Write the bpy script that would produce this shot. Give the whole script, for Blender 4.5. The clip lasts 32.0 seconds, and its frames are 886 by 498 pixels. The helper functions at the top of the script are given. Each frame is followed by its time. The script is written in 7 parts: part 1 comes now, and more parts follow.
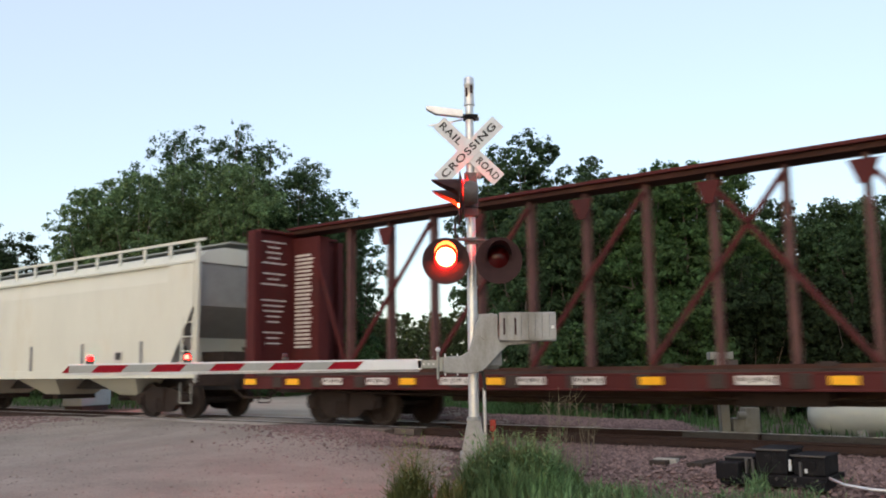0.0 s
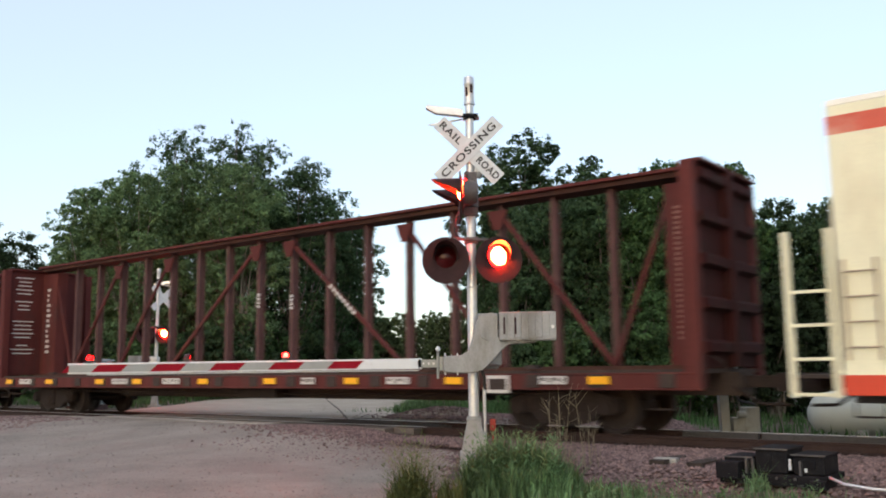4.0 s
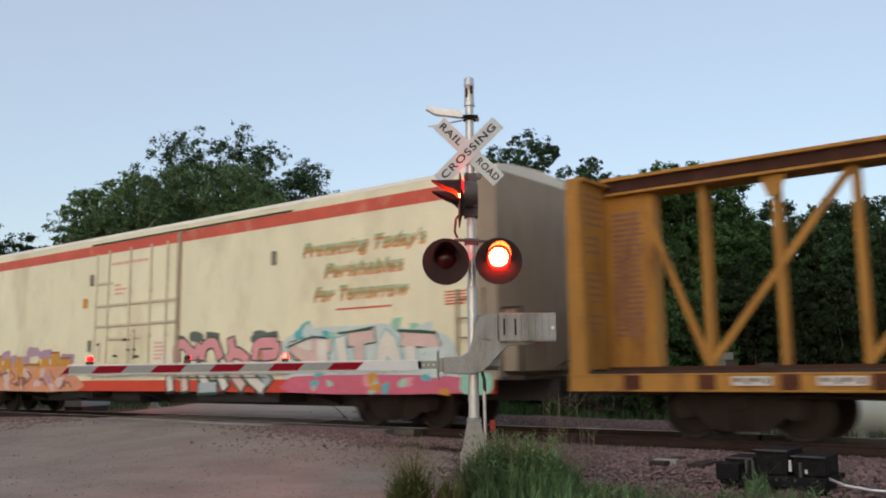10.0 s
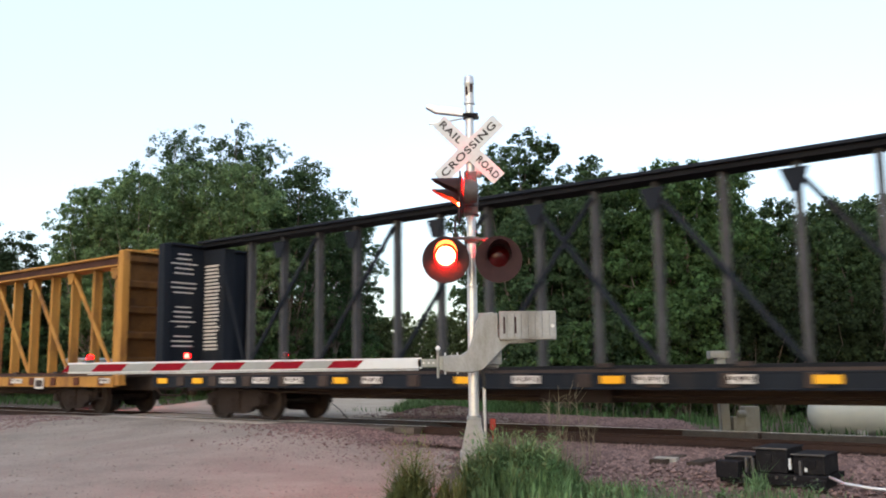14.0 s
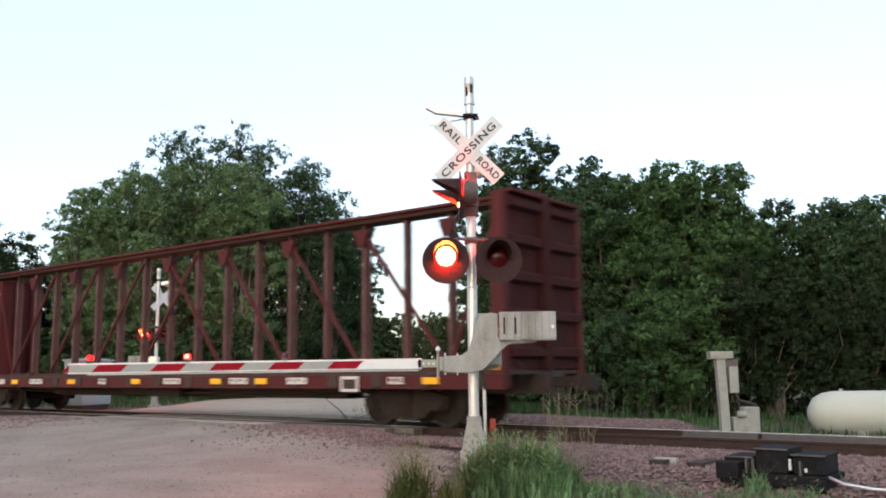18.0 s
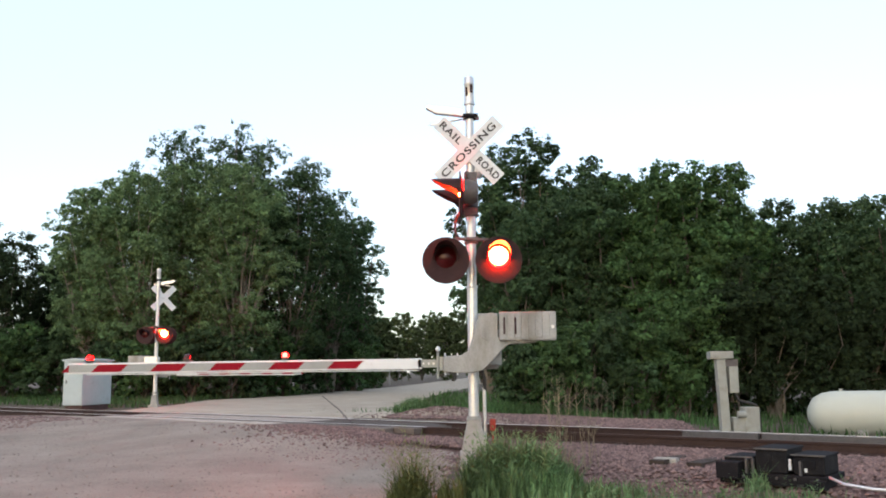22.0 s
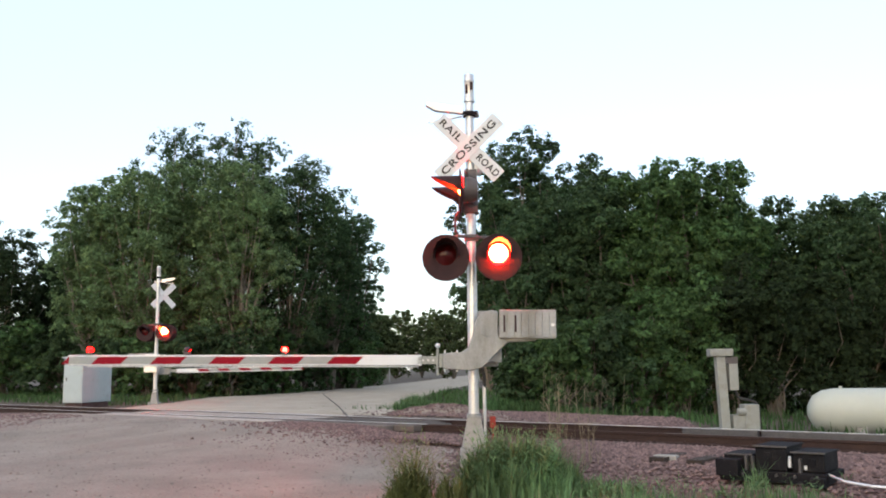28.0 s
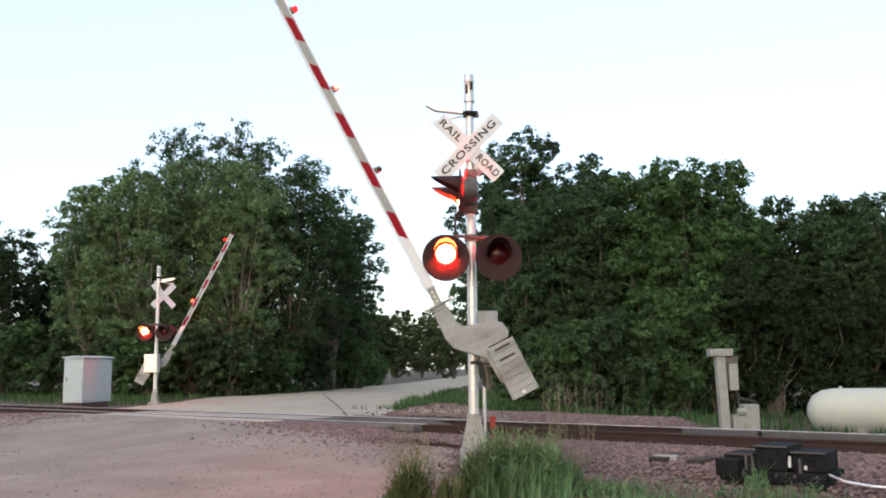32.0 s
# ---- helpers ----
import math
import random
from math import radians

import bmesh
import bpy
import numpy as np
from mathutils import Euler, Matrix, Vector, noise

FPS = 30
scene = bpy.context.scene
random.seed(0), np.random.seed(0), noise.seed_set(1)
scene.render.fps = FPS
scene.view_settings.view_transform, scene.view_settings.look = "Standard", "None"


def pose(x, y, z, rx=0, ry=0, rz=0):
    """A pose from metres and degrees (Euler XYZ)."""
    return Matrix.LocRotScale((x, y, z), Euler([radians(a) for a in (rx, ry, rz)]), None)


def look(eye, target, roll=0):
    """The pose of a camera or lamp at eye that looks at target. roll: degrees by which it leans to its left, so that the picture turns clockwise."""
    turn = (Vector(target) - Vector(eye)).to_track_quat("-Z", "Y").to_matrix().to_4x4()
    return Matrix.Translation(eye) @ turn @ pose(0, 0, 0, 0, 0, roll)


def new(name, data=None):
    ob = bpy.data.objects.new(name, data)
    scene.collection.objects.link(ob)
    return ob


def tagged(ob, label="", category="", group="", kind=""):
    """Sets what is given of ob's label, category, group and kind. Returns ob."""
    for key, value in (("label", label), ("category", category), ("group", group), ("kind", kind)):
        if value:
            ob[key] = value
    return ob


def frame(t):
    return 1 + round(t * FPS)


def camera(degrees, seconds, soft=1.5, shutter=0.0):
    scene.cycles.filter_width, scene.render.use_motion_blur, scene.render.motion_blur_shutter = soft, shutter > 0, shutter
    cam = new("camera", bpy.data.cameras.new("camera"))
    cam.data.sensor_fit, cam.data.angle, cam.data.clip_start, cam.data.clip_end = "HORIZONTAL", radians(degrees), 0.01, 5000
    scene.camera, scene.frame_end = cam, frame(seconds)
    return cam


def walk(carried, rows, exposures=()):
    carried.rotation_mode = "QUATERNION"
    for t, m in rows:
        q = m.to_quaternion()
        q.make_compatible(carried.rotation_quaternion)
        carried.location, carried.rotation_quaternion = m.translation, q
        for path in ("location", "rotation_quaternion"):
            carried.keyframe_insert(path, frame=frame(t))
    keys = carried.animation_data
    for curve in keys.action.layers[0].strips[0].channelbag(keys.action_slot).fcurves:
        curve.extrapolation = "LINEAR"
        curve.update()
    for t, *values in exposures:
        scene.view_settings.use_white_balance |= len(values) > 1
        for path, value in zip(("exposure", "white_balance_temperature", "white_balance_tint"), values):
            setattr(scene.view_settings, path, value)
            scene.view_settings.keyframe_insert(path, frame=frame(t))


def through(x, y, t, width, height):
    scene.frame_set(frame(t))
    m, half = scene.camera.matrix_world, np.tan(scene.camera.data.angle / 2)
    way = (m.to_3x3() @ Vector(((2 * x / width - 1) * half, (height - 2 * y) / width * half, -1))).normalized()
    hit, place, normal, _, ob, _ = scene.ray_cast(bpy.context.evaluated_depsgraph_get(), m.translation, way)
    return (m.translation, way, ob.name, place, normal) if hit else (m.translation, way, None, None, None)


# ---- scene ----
EXPO = 1.75
# ---------------------------------------------------------------- camera
cam = camera(53.66, 32.0, soft=1.9, shutter=0.45)
EYE = (0.0, 0.0, 1.03)
TILT, LEAN = 7.933, -0.63
# (seconds, tilt change in thousandths of a degree)
TILTS = ((0, 37), (1, 74), (2.5, 74), (3.5, 0), (5.5, 10), (6, 50), (7.5, 90), (9, 55), (10.5, 90), (11.5, 0), (12, -74),
         (12.5, -55), (13, 37), (14, -37), (14.5, 0), (16.5, 55), (17.5, 0), (18.5, 0), (19.5, 55), (20.5, 0), (22.5, 0),
         (23, -37), (23.5, -110), (24, -74), (24.5, -148), (25.5, -166), (27.5, -120), (28, -166), (32, -166))


def camera_pose(tilt):
    return pose(*EYE, 90 + tilt, 0, 0) @ pose(0, 0, 0, 0, 0, LEAN)


walk(cam, [(t, camera_pose(TILT + 0.001 * d)) for t, d in TILTS],
     exposures=[(0.0, EXPO - 0.36), (0.5, EXPO - 0.26), (1.0, EXPO - 0.12), (3.5, EXPO - 0.15), (4.9, EXPO - 0.7), (5.5, EXPO - 0.80), (9.4, EXPO - 0.80), (10.2, EXPO - 0.84), (11.0, EXPO - 0.6), (11.6, EXPO - 0.34),
                (12.6, EXPO - 0.12), (14.0, EXPO - 0.02), (17.5, EXPO), (20.0, EXPO), (32.0, EXPO)])

# ---------------------------------------------------------------- light: clear dusk sky, sun just gone behind the viewer
world = bpy.data.worlds.new("dusk")
scene.world = world
world.use_nodes = True
wn = world.node_tree
sky = wn.nodes.new("ShaderNodeTexSky")
sky.sky_type = "NISHITA"
sky.sun_disc = False
sky.sun_elevation, sky.sun_rotation = radians(8.0), radians(200)
sky.air_density, sky.dust_density, sky.ozone_density = 1.0, 1.0, 2.0
wn.nodes["Background"].inputs["Strength"].default_value = 0.15
veil = wn.nodes.new("ShaderNodeMix")          # thin even veil of high cloud
veil.data_type = "RGBA"
veil.inputs[0].default_value = 0.55
for i in veil.inputs:
    if i.type == "RGBA" and i.name == "B":
        i.default_value = (2.25, 2.34, 2.66, 1)
    if i.type == "RGBA" and i.name == "A":
        wn.links.new(sky.outputs[0], i)
wn.links.new([o for o in veil.outputs if o.type == "RGBA"][0], wn.nodes["Background"].inputs["Color"])
sun = new("sun", bpy.data.lights.new("sun", "SUN"))
sun.data.energy, sun.data.angle, sun.data.color = 0.45, radians(70), (1.0, 0.80, 0.64)
sun.matrix_world = look((-9, -20, 21), (0, 0, 0))

# ---------------------------------------------------------------- plan: the railway runs at a slant through the picture
TH = radians(52.151)
UX, UY = -math.sin(TH), math.cos(TH)      # along the track, the way the train goes
NX, NY = math.cos(TH), math.sin(TH)       # across the track, away from the viewer
DC = 15.07                                # track centre line
TURN = 142.151                            # heading of the track, degrees
RAIL = -0.105                             # rail top
FLOOR = 0.125                             # how far the car bodies ride above their drawing line
SPEED = 9.394


def tp(s, n, z=0.0):
    return Vector((s * UX + n * NX, s * UY + n * NY, z))


def smooth(a, b, x):
    k = min(1.0, max(0.0, (x - a) / (b - a)))
    return k * k * (3 - 2 * k)


def ground_z(x, y, gravel=False):
    s, n = x * UX + y * UY, x * NX + y * NY
    d = n - DC
    base = -0.27 - 0.05 * smooth(6, 14, -d) - 0.09 * (1 - smooth(7.5, 11, s)) * smooth(0, 2, -d)
    shelf = 3.8 * smooth(7.6, 9.6, s)          # stony shelf beyond the rails near the crossing
    base -= 0.32 * smooth(2.6 + shelf, 5.5 + shelf, d) * (1 - smooth(11.5, 16.0, s)) + 0.125 * (1 - smooth(1.6, 6.0, d))
    ramp = smooth(10.4, 13.0, s) * (1 - smooth(24, 34, s))
    up = (1 - smooth(2.4, 7.5, abs(d))) * 0.25 * ramp
    soft = 0.03 * noise.noise((x * 0.35, y * 0.35, 0.0)) + 0.012 * noise.noise((x * 1.3, y * 1.3, 4.0))
    trough = -0.16 * (1 - (smooth(1.32, 1.47, abs(d)) if gravel else smooth(1.6, 2.2, abs(d)))) * ramp
    return base + up + soft + trough


# ---------------------------------------------------------------- materials
def node(nt, kind, **sets):
    n = nt.nodes.new(kind)
    for k, v in sets.items():
        n.inputs[k].default_value = v
    return n


def make_mat(name, color, rough=0.6, metal=0.0, vary=0.25, scale=6.0, fine=60.0, bump=0.15, dirt=None, dirt_amount=0.0,
             dirt_scale=1.2, spec=0.35, island=0.0, per_object=0.0, streak=0.0, size=0.02):
    """Paint, metal or mineral: colour varied at two scales, with grain relief and an optional second stain colour."""
    m = bpy.data.materials.new(name)
    m.use_nodes = True
    nt = m.node_tree
    bsdf = nt.nodes["Principled BSDF"]
    tc = nt.nodes.new("ShaderNodeTexCoord")
    n1 = node(nt, "ShaderNodeTexNoise", Scale=scale, Detail=5.0, Roughness=0.6)
    n2 = node(nt, "ShaderNodeTexNoise", Scale=fine, Detail=3.0, Roughness=0.6)
    if streak:
        mp = nt.nodes.new("ShaderNodeMapping")
        mp.inputs["Scale"].default_value = (1.0, 1.0, streak)
        nt.links.new(tc.outputs["Object"], mp.inputs["Vector"])
        nt.links.new(mp.outputs["Vector"], n1.inputs["Vector"])
    else:
        nt.links.new(tc.outputs["Object"], n1.inputs["Vector"])
    nt.links.new(tc.outputs["Object"], n2.inputs["Vector"])
    add = nt.nodes.new("ShaderNodeMath")
    add.operation = "ADD"
    nt.links.new(n1.outputs["Fac"], add.inputs[0])
    nt.links.new(n2.outputs["Fac"], add.inputs[1])
    mr = node(nt, "ShaderNodeMapRange")
    mr.inputs["From Min"].default_value, mr.inputs["From Max"].default_value = 0.7, 1.3
    mr.inputs["To Min"].default_value, mr.inputs["To Max"].default_value = 1 - vary, 1 + vary
    nt.links.new(add.outputs[0], mr.inputs["Value"])
    value = mr.outputs["Result"]
    for amount, kind, out in ((island, "ShaderNodeNewGeometry", "Random Per Island"), (per_object, "ShaderNodeObjectInfo", "Random")):
        if amount:
            g = nt.nodes.new(kind)
            r = node(nt, "ShaderNodeMapRange")
            r.inputs["To Min"].default_value, r.inputs["To Max"].default_value = 1 - amount, 1 + amount
            nt.links.new(g.outputs[out], r.inputs["Value"])
            mul = nt.nodes.new("ShaderNodeMath")
            mul.operation = "MULTIPLY"
            nt.links.new(value, mul.inputs[0])
            nt.links.new(r.outputs["Result"], mul.inputs[1])
            value = mul.outputs[0]
    hsv = node(nt, "ShaderNodeHueSaturation", Color=(*color, 1))
    nt.links.new(value, hsv.inputs["Value"])
    col = hsv.outputs["Color"]
    if dirt:
        n3 = node(nt, "ShaderNodeTexNoise", Scale=dirt_scale, Detail=8.0, Roughness=0.7)
        nt.links.new((mp if streak else tc).outputs["Vector" if streak else "Object"], n3.inputs["Vector"])
        ramp = node(nt, "ShaderNodeMapRange")
        ramp.inputs["From Min"].default_value, ramp.inputs["From Max"].default_value = 0.62 - 0.3 * dirt_amount, 0.78 - 0.2 * dirt_amount
        nt.links.new(n3.outputs["Fac"], ramp.inputs["Value"])
        mix = nt.nodes.new("ShaderNodeMix")
        mix.data_type = "RGBA"
        mix.inputs["B"].default_value = (*dirt, 1)
        for i in mix.inputs:
            if i.name == "B" and i.type == "RGBA":
                i.default_value = (*dirt, 1)
            if i.name == "A" and i.type == "RGBA":
                nt.links.new(col, i)
        nt.links.new(ramp.outputs["Result"], mix.inputs[0])
        col = [o for o in mix.outputs if o.type == "RGBA"][0]
    nt.links.new(col, bsdf.inputs["Base Color"])
    bsdf.inputs["Roughness"].default_value = rough
    bsdf.inputs["Specular IOR Level"].default_value = spec
    bsdf.inputs["Metallic"].default_value = metal
    if bump:
        b = node(nt, "ShaderNodeBump", Strength=bump, Distance=size)
        nt.links.new(n2.outputs["Fac"], b.inputs["Height"])
        nt.links.new(b.outputs["Normal"], bsdf.inputs["Normal"])
    return m


def glow_mat(name, color, strength):
    m = bpy.data.materials.new(name)
    m.use_nodes = True
    b = m.node_tree.nodes["Principled BSDF"]
    b.inputs["Base Color"].default_value = (*color, 1)
    b.inputs["Emission Color"].default_value = (*color, 1)
    b.inputs["Emission Strength"].default_value = strength
    return m


def leaf_mat(name, color, vary=0.45, through=0.35):
    m = bpy.data.materials.new(name)
    m.use_nodes = True
    nt = m.node_tree
    b = nt.nodes["Principled BSDF"]
    g = nt.nodes.new("ShaderNodeNewGeometry")
    tc = nt.nodes.new("ShaderNodeTexCoord")
    n1 = node(nt, "ShaderNodeTexNoise", Scale=0.55, Detail=3.0)
    nt.links.new(tc.outputs["Object"], n1.inputs["Vector"])
    hsv = node(nt, "ShaderNodeHueSaturation", Color=(*color, 1))
    v = node(nt, "ShaderNodeMapRange")
    v.inputs["To Min"].default_value, v.inputs["To Max"].default_value = 1 - vary, 1 + vary
    nt.links.new(g.outputs["Random Per Island"], v.inputs["Value"])
    w = node(nt, "ShaderNodeMapRange")
    w.inputs["From Min"].default_value, w.inputs["From Max"].default_value = 0.3, 0.7
    w.inputs["To Min"].default_value, w.inputs["To Max"].default_value = 0.7, 1.3
    nt.links.new(n1.outputs["Fac"], w.inputs["Value"])
    mul = nt.nodes.new("ShaderNodeMath")
    mul.operation = "MULTIPLY"
    nt.links.new(v.outputs["Result"], mul.inputs[0])
    nt.links.new(w.outputs["Result"], mul.inputs[1])
    nt.links.new(mul.outputs[0], hsv.inputs["Value"])
    h = node(nt, "ShaderNodeMapRange")
    h.inputs["To Min"].default_value, h.inputs["To Max"].default_value = 0.47, 0.525
    nt.links.new(n1.outputs["Fac"], h.inputs["Value"])
    nt.links.new(h.outputs["Result"], hsv.inputs["Hue"])
    nt.links.new(hsv.outputs["Color"], b.inputs["Base Color"])
    b.inputs["Roughness"].default_value = 0.85
    b.inputs["Specular IOR Level"].default_value = 0.12
    tr = nt.nodes.new("ShaderNodeBsdfTranslucent")
    nt.links.new(hsv.outputs["Color"], tr.inputs["Color"])
    mix = node(nt, "ShaderNodeMixShader", Fac=through)
    nt.links.new(b.outputs[0], mix.inputs[1])
    nt.links.new(tr.outputs[0], mix.inputs[2])
    nt.links.new(mix.outputs[0], nt.nodes["Material Output"].inputs["Surface"])
    return m


M = {
    "dirt": make_mat("dirt_and_grass_soil", (0.08, 0.063, 0.051), 0.95, vary=0.4, scale=0.8, fine=14, bump=0.5, dirt=(0.085, 0.09, 0.05), dirt_amount=0.4, dirt_scale=0.35),
    "gravel": make_mat("gravel_road", (0.232, 0.202, 0.172), 0.95, vary=0.3, scale=0.7, fine=30, bump=0.5, dirt=(0.21, 0.163, 0.142), dirt_amount=0.4, dirt_scale=0.4),
    "farroad": make_mat("pale_gravel_road", (0.33, 0.30, 0.245), 0.95, vary=0.22, scale=0.8, fine=20, bump=0.4),
    "ballast": make_mat("pink_ballast", (0.095, 0.06, 0.057), 0.95, vary=0.4, scale=5, fine=24, bump=1.0, size=0.05),
    "stone": make_mat("pink_crushed_stone", (0.148, 0.103, 0.1), 0.9, vary=0.25, scale=8, fine=60, bump=0.3, island=0.42),
    "pebble": make_mat("grey_road_pebbles", (0.2, 0.172, 0.15), 0.95, vary=0.2, scale=8, fine=60, bump=0.2, island=0.3),
    "tie": make_mat("creosoted_wood", (0.045, 0.034, 0.028), 0.9, vary=0.35, scale=8, fine=70, bump=0.5, per_object=0.3),
    "rail": make_mat("rusty_rail_steel", (0.042, 0.024, 0.02), 0.8, 0.2, vary=0.3, scale=5, fine=50, bump=0.2),
    "railtop": make_mat("polished_rail_head", (0.62, 0.61, 0.60), 0.5, 0.8, vary=0.1, scale=3, fine=80, bump=0.02),
    "plank": make_mat("weathered_crossing_timber", (0.34, 0.31, 0.28), 0.9, vary=0.3, scale=4, fine=60, bump=0.5, per_object=0.2),
    "plank_bare": make_mat("bare_old_timber", (0.105, 0.09, 0.08), 0.9, vary=0.35, scale=4, fine=60, bump=0.5, per_object=0.3),
    "galv": make_mat("galvanised_steel", (0.60, 0.61, 0.61), 0.42, 0.75, vary=0.12, scale=14, fine=90, bump=0.05, dirt=(0.36, 0.34, 0.32), dirt_amount=0.15, dirt_scale=5),
    "alu": make_mat("cast_aluminium", (0.28, 0.29, 0.29), 0.55, 0.3, vary=0.16, scale=3, fine=40, bump=0.15, dirt=(0.17, 0.165, 0.15), dirt_amount=0.4, dirt_scale=2.2, streak=0.25),
    "concrete": make_mat("grey_concrete", (0.29, 0.285, 0.265), 0.9, vary=0.2, scale=5, fine=60, bump=0.4),
    # black with a red tint put in for the lamps' red glow
    "black": make_mat("red_tinted_black_enamel", (0.030, 0.011, 0.012), 0.6, spec=0.2, vary=0.25, scale=9, fine=60, bump=0.05),
    "blackbox": make_mat("dusty_black_paint", (0.012, 0.012, 0.014), 0.7, spec=0.08, vary=0.35, scale=6, fine=40, bump=0.1, dirt=(0.03, 0.027, 0.026), dirt_amount=0.25, dirt_scale=6),
    "cable": make_mat("black_rubber", (0.03, 0.03, 0.03), 0.7, vary=0.1, bump=0.0),
    "white": make_mat("white_reflective_sheet", (0.58, 0.62, 0.64), 0.45, vary=0.06, scale=5, fine=80, bump=0.03, dirt=(0.46, 0.46, 0.44), dirt_amount=0.2, dirt_scale=7),
    "letter": make_mat("black_letter_film", (0.03, 0.03, 0.03), 0.5, vary=0.1, bump=0.0),
    "silver": make_mat("silver_reflective_sheet", (0.27, 0.29, 0.285), 0.5, spec=0.15, vary=0.1, scale=6, fine=70, bump=0.03),
    "redstripe": make_mat("red_reflective_sheet", (0.21, 0.004, 0.014), 0.5, spec=0.08, vary=0.12, scale=6, fine=70, bump=0.03),
    "housing": make_mat("grey_lamp_housing", (0.10, 0.09, 0.09), 0.55, 0.2, vary=0.2, scale=9, bump=0.1),
    "lensdark": make_mat("unlit_red_lens", (0.05, 0.003, 0.004), 0.2, vary=0.15, scale=30, fine=120, bump=0.1),
    "lens": glow_mat("lit_red_lens", (1.0, 0.06, 0.011), 150.0),
    # rim glow is raised to redden the disc in place of glare
    "lensrim": glow_mat("lit_red_lens_rim", (1.0, 0.0002, 0.0002), 200.0),
    "gatelens": glow_mat("lit_gate_lamp", (1.0, 0.0002, 0.0002), 40.0),
    "gatecore": glow_mat("lit_gate_lamp_core", (1.0, 0.006, 0.004), 60.0),
    "cabinet": make_mat("pale_grey_cabinet_paint", (0.36, 0.43, 0.45), 0.5, vary=0.07, scale=3, fine=60, bump=0.03, dirt=(0.28, 0.29, 0.27), dirt_amount=0.15, dirt_scale=2),
    "postgrey": make_mat("grey_post_paint", (0.25, 0.265, 0.245), 0.55, vary=0.12, scale=5, fine=60, bump=0.05, dirt=(0.19, 0.18, 0.155), dirt_amount=0.3, dirt_scale=4),
    "tank": make_mat("white_tank_paint", (0.40, 0.43, 0.385), 0.5, vary=0.06, scale=2, fine=60, bump=0.03, dirt=(0.34, 0.35, 0.29), dirt_amount=0.2, dirt_scale=2),
    "orange": make_mat("orange_marker_paint", (0.24, 0.03, 0.018), 0.6, vary=0.1, bump=0.0),
    "palebark": make_mat("pale_grey_bark", (0.2, 0.18, 0.145), 0.95, vary=0.35, scale=6, fine=40, bump=0.6),
    "bark": make_mat("grey_bark", (0.12, 0.105, 0.085), 0.95, vary=0.35, scale=6, fine=40, bump=0.6),
    "truck": make_mat("rusty_truck_iron", (0.026, 0.018, 0.015), 0.9, 0.1, vary=0.35, scale=5, fine=40, bump=0.3),
    "wheel": make_mat("worn_wheel_steel", (0.034, 0.026, 0.023), 0.7, 0.3, vary=0.3, scale=6, fine=50, bump=0.1),
    "cbred": make_mat("oxide_red_car_paint", (0.072, 0.0145, 0.014), 0.7, spec=0.2, vary=0.22, scale=2.5, fine=40, bump=0.08, dirt=(0.045, 0.02, 0.018), dirt_amount=0.3, dirt_scale=1.5, streak=0.25),
    "cbred_b": make_mat("faded_oxide_red_car_paint", (0.092, 0.023, 0.020), 0.75, spec=0.2, vary=0.25, scale=2.5, fine=40, bump=0.08, dirt=(0.055, 0.03, 0.026), dirt_amount=0.35, dirt_scale=1.5, streak=0.25),
    "cbyellow": make_mat("weathered_yellow_car_paint", (0.40, 0.205, 0.048), 0.7, spec=0.2, vary=0.2, scale=2.5, fine=40, bump=0.08, dirt=(0.12, 0.055, 0.03), dirt_amount=0.4, dirt_scale=1.5, streak=0.25),
    "cbdark": make_mat("dark_blue_grey_car_paint", (0.011, 0.0145, 0.021), 0.75, spec=0.15, vary=0.25, scale=2.5, fine=40, bump=0.08, dirt=(0.026, 0.025, 0.025), dirt_amount=0.25, dirt_scale=1.5, streak=0.25),
    "switchsteel": make_mat("grey_switch_steel", (0.085, 0.082, 0.082), 0.6, 0.3, vary=0.3, scale=5, fine=50, bump=0.1),
    "rustmark": make_mat("rust_stained_stencil", (0.22, 0.12, 0.10), 0.7, vary=0.3, scale=5, bump=0.0),
    # paler post colours hold dust and the sky light caught on flange edges
    "postred": make_mat("dusty_skylit_red_post_paint", (0.105, 0.052, 0.047), 0.7, spec=0.25, vary=0.3, scale=2.5, fine=40, bump=0.08),
    "postdark": make_mat("dusty_skylit_grey_post_paint", (0.062, 0.064, 0.068), 0.7, spec=0.25, vary=0.3, scale=2.5, fine=40, bump=0.08),
    # end sheets: grime over a base colour darkened for their shade
    "endred": make_mat("grimy_shaded_oxide_red_end", (0.042, 0.011, 0.011), 0.85, spec=0.15, vary=0.35, scale=2, fine=40, bump=0.1, dirt=(0.03, 0.017, 0.014), dirt_amount=0.45, dirt_scale=1.2),
    "endyellow": make_mat("grimy_shaded_brown_yellow_end", (0.12, 0.058, 0.02), 0.85, spec=0.15, vary=0.35, scale=2, fine=40, bump=0.1, dirt=(0.07, 0.038, 0.02), dirt_amount=0.5, dirt_scale=1.2),
    "enddark": make_mat("grimy_shaded_dark_steel", (0.012, 0.013, 0.016), 0.85, spec=0.15, vary=0.35, scale=2, fine=40, bump=0.1),
    # rust brown, darkened as well for shade under the top plate
    "rust_shade_chord": make_mat("rust_brown_shade_web", (0.055, 0.024, 0.018), 0.8, spec=0.2, vary=0.3, scale=2.5, fine=40, bump=0.08, dirt=(0.09, 0.04, 0.02), dirt_amount=0.3, dirt_scale=1.5, streak=0.3),
    "rustpocket": make_mat("red_brown_rust", (0.085, 0.032, 0.02), 0.85, spec=0.2, vary=0.3, scale=6, fine=40, bump=0.1),
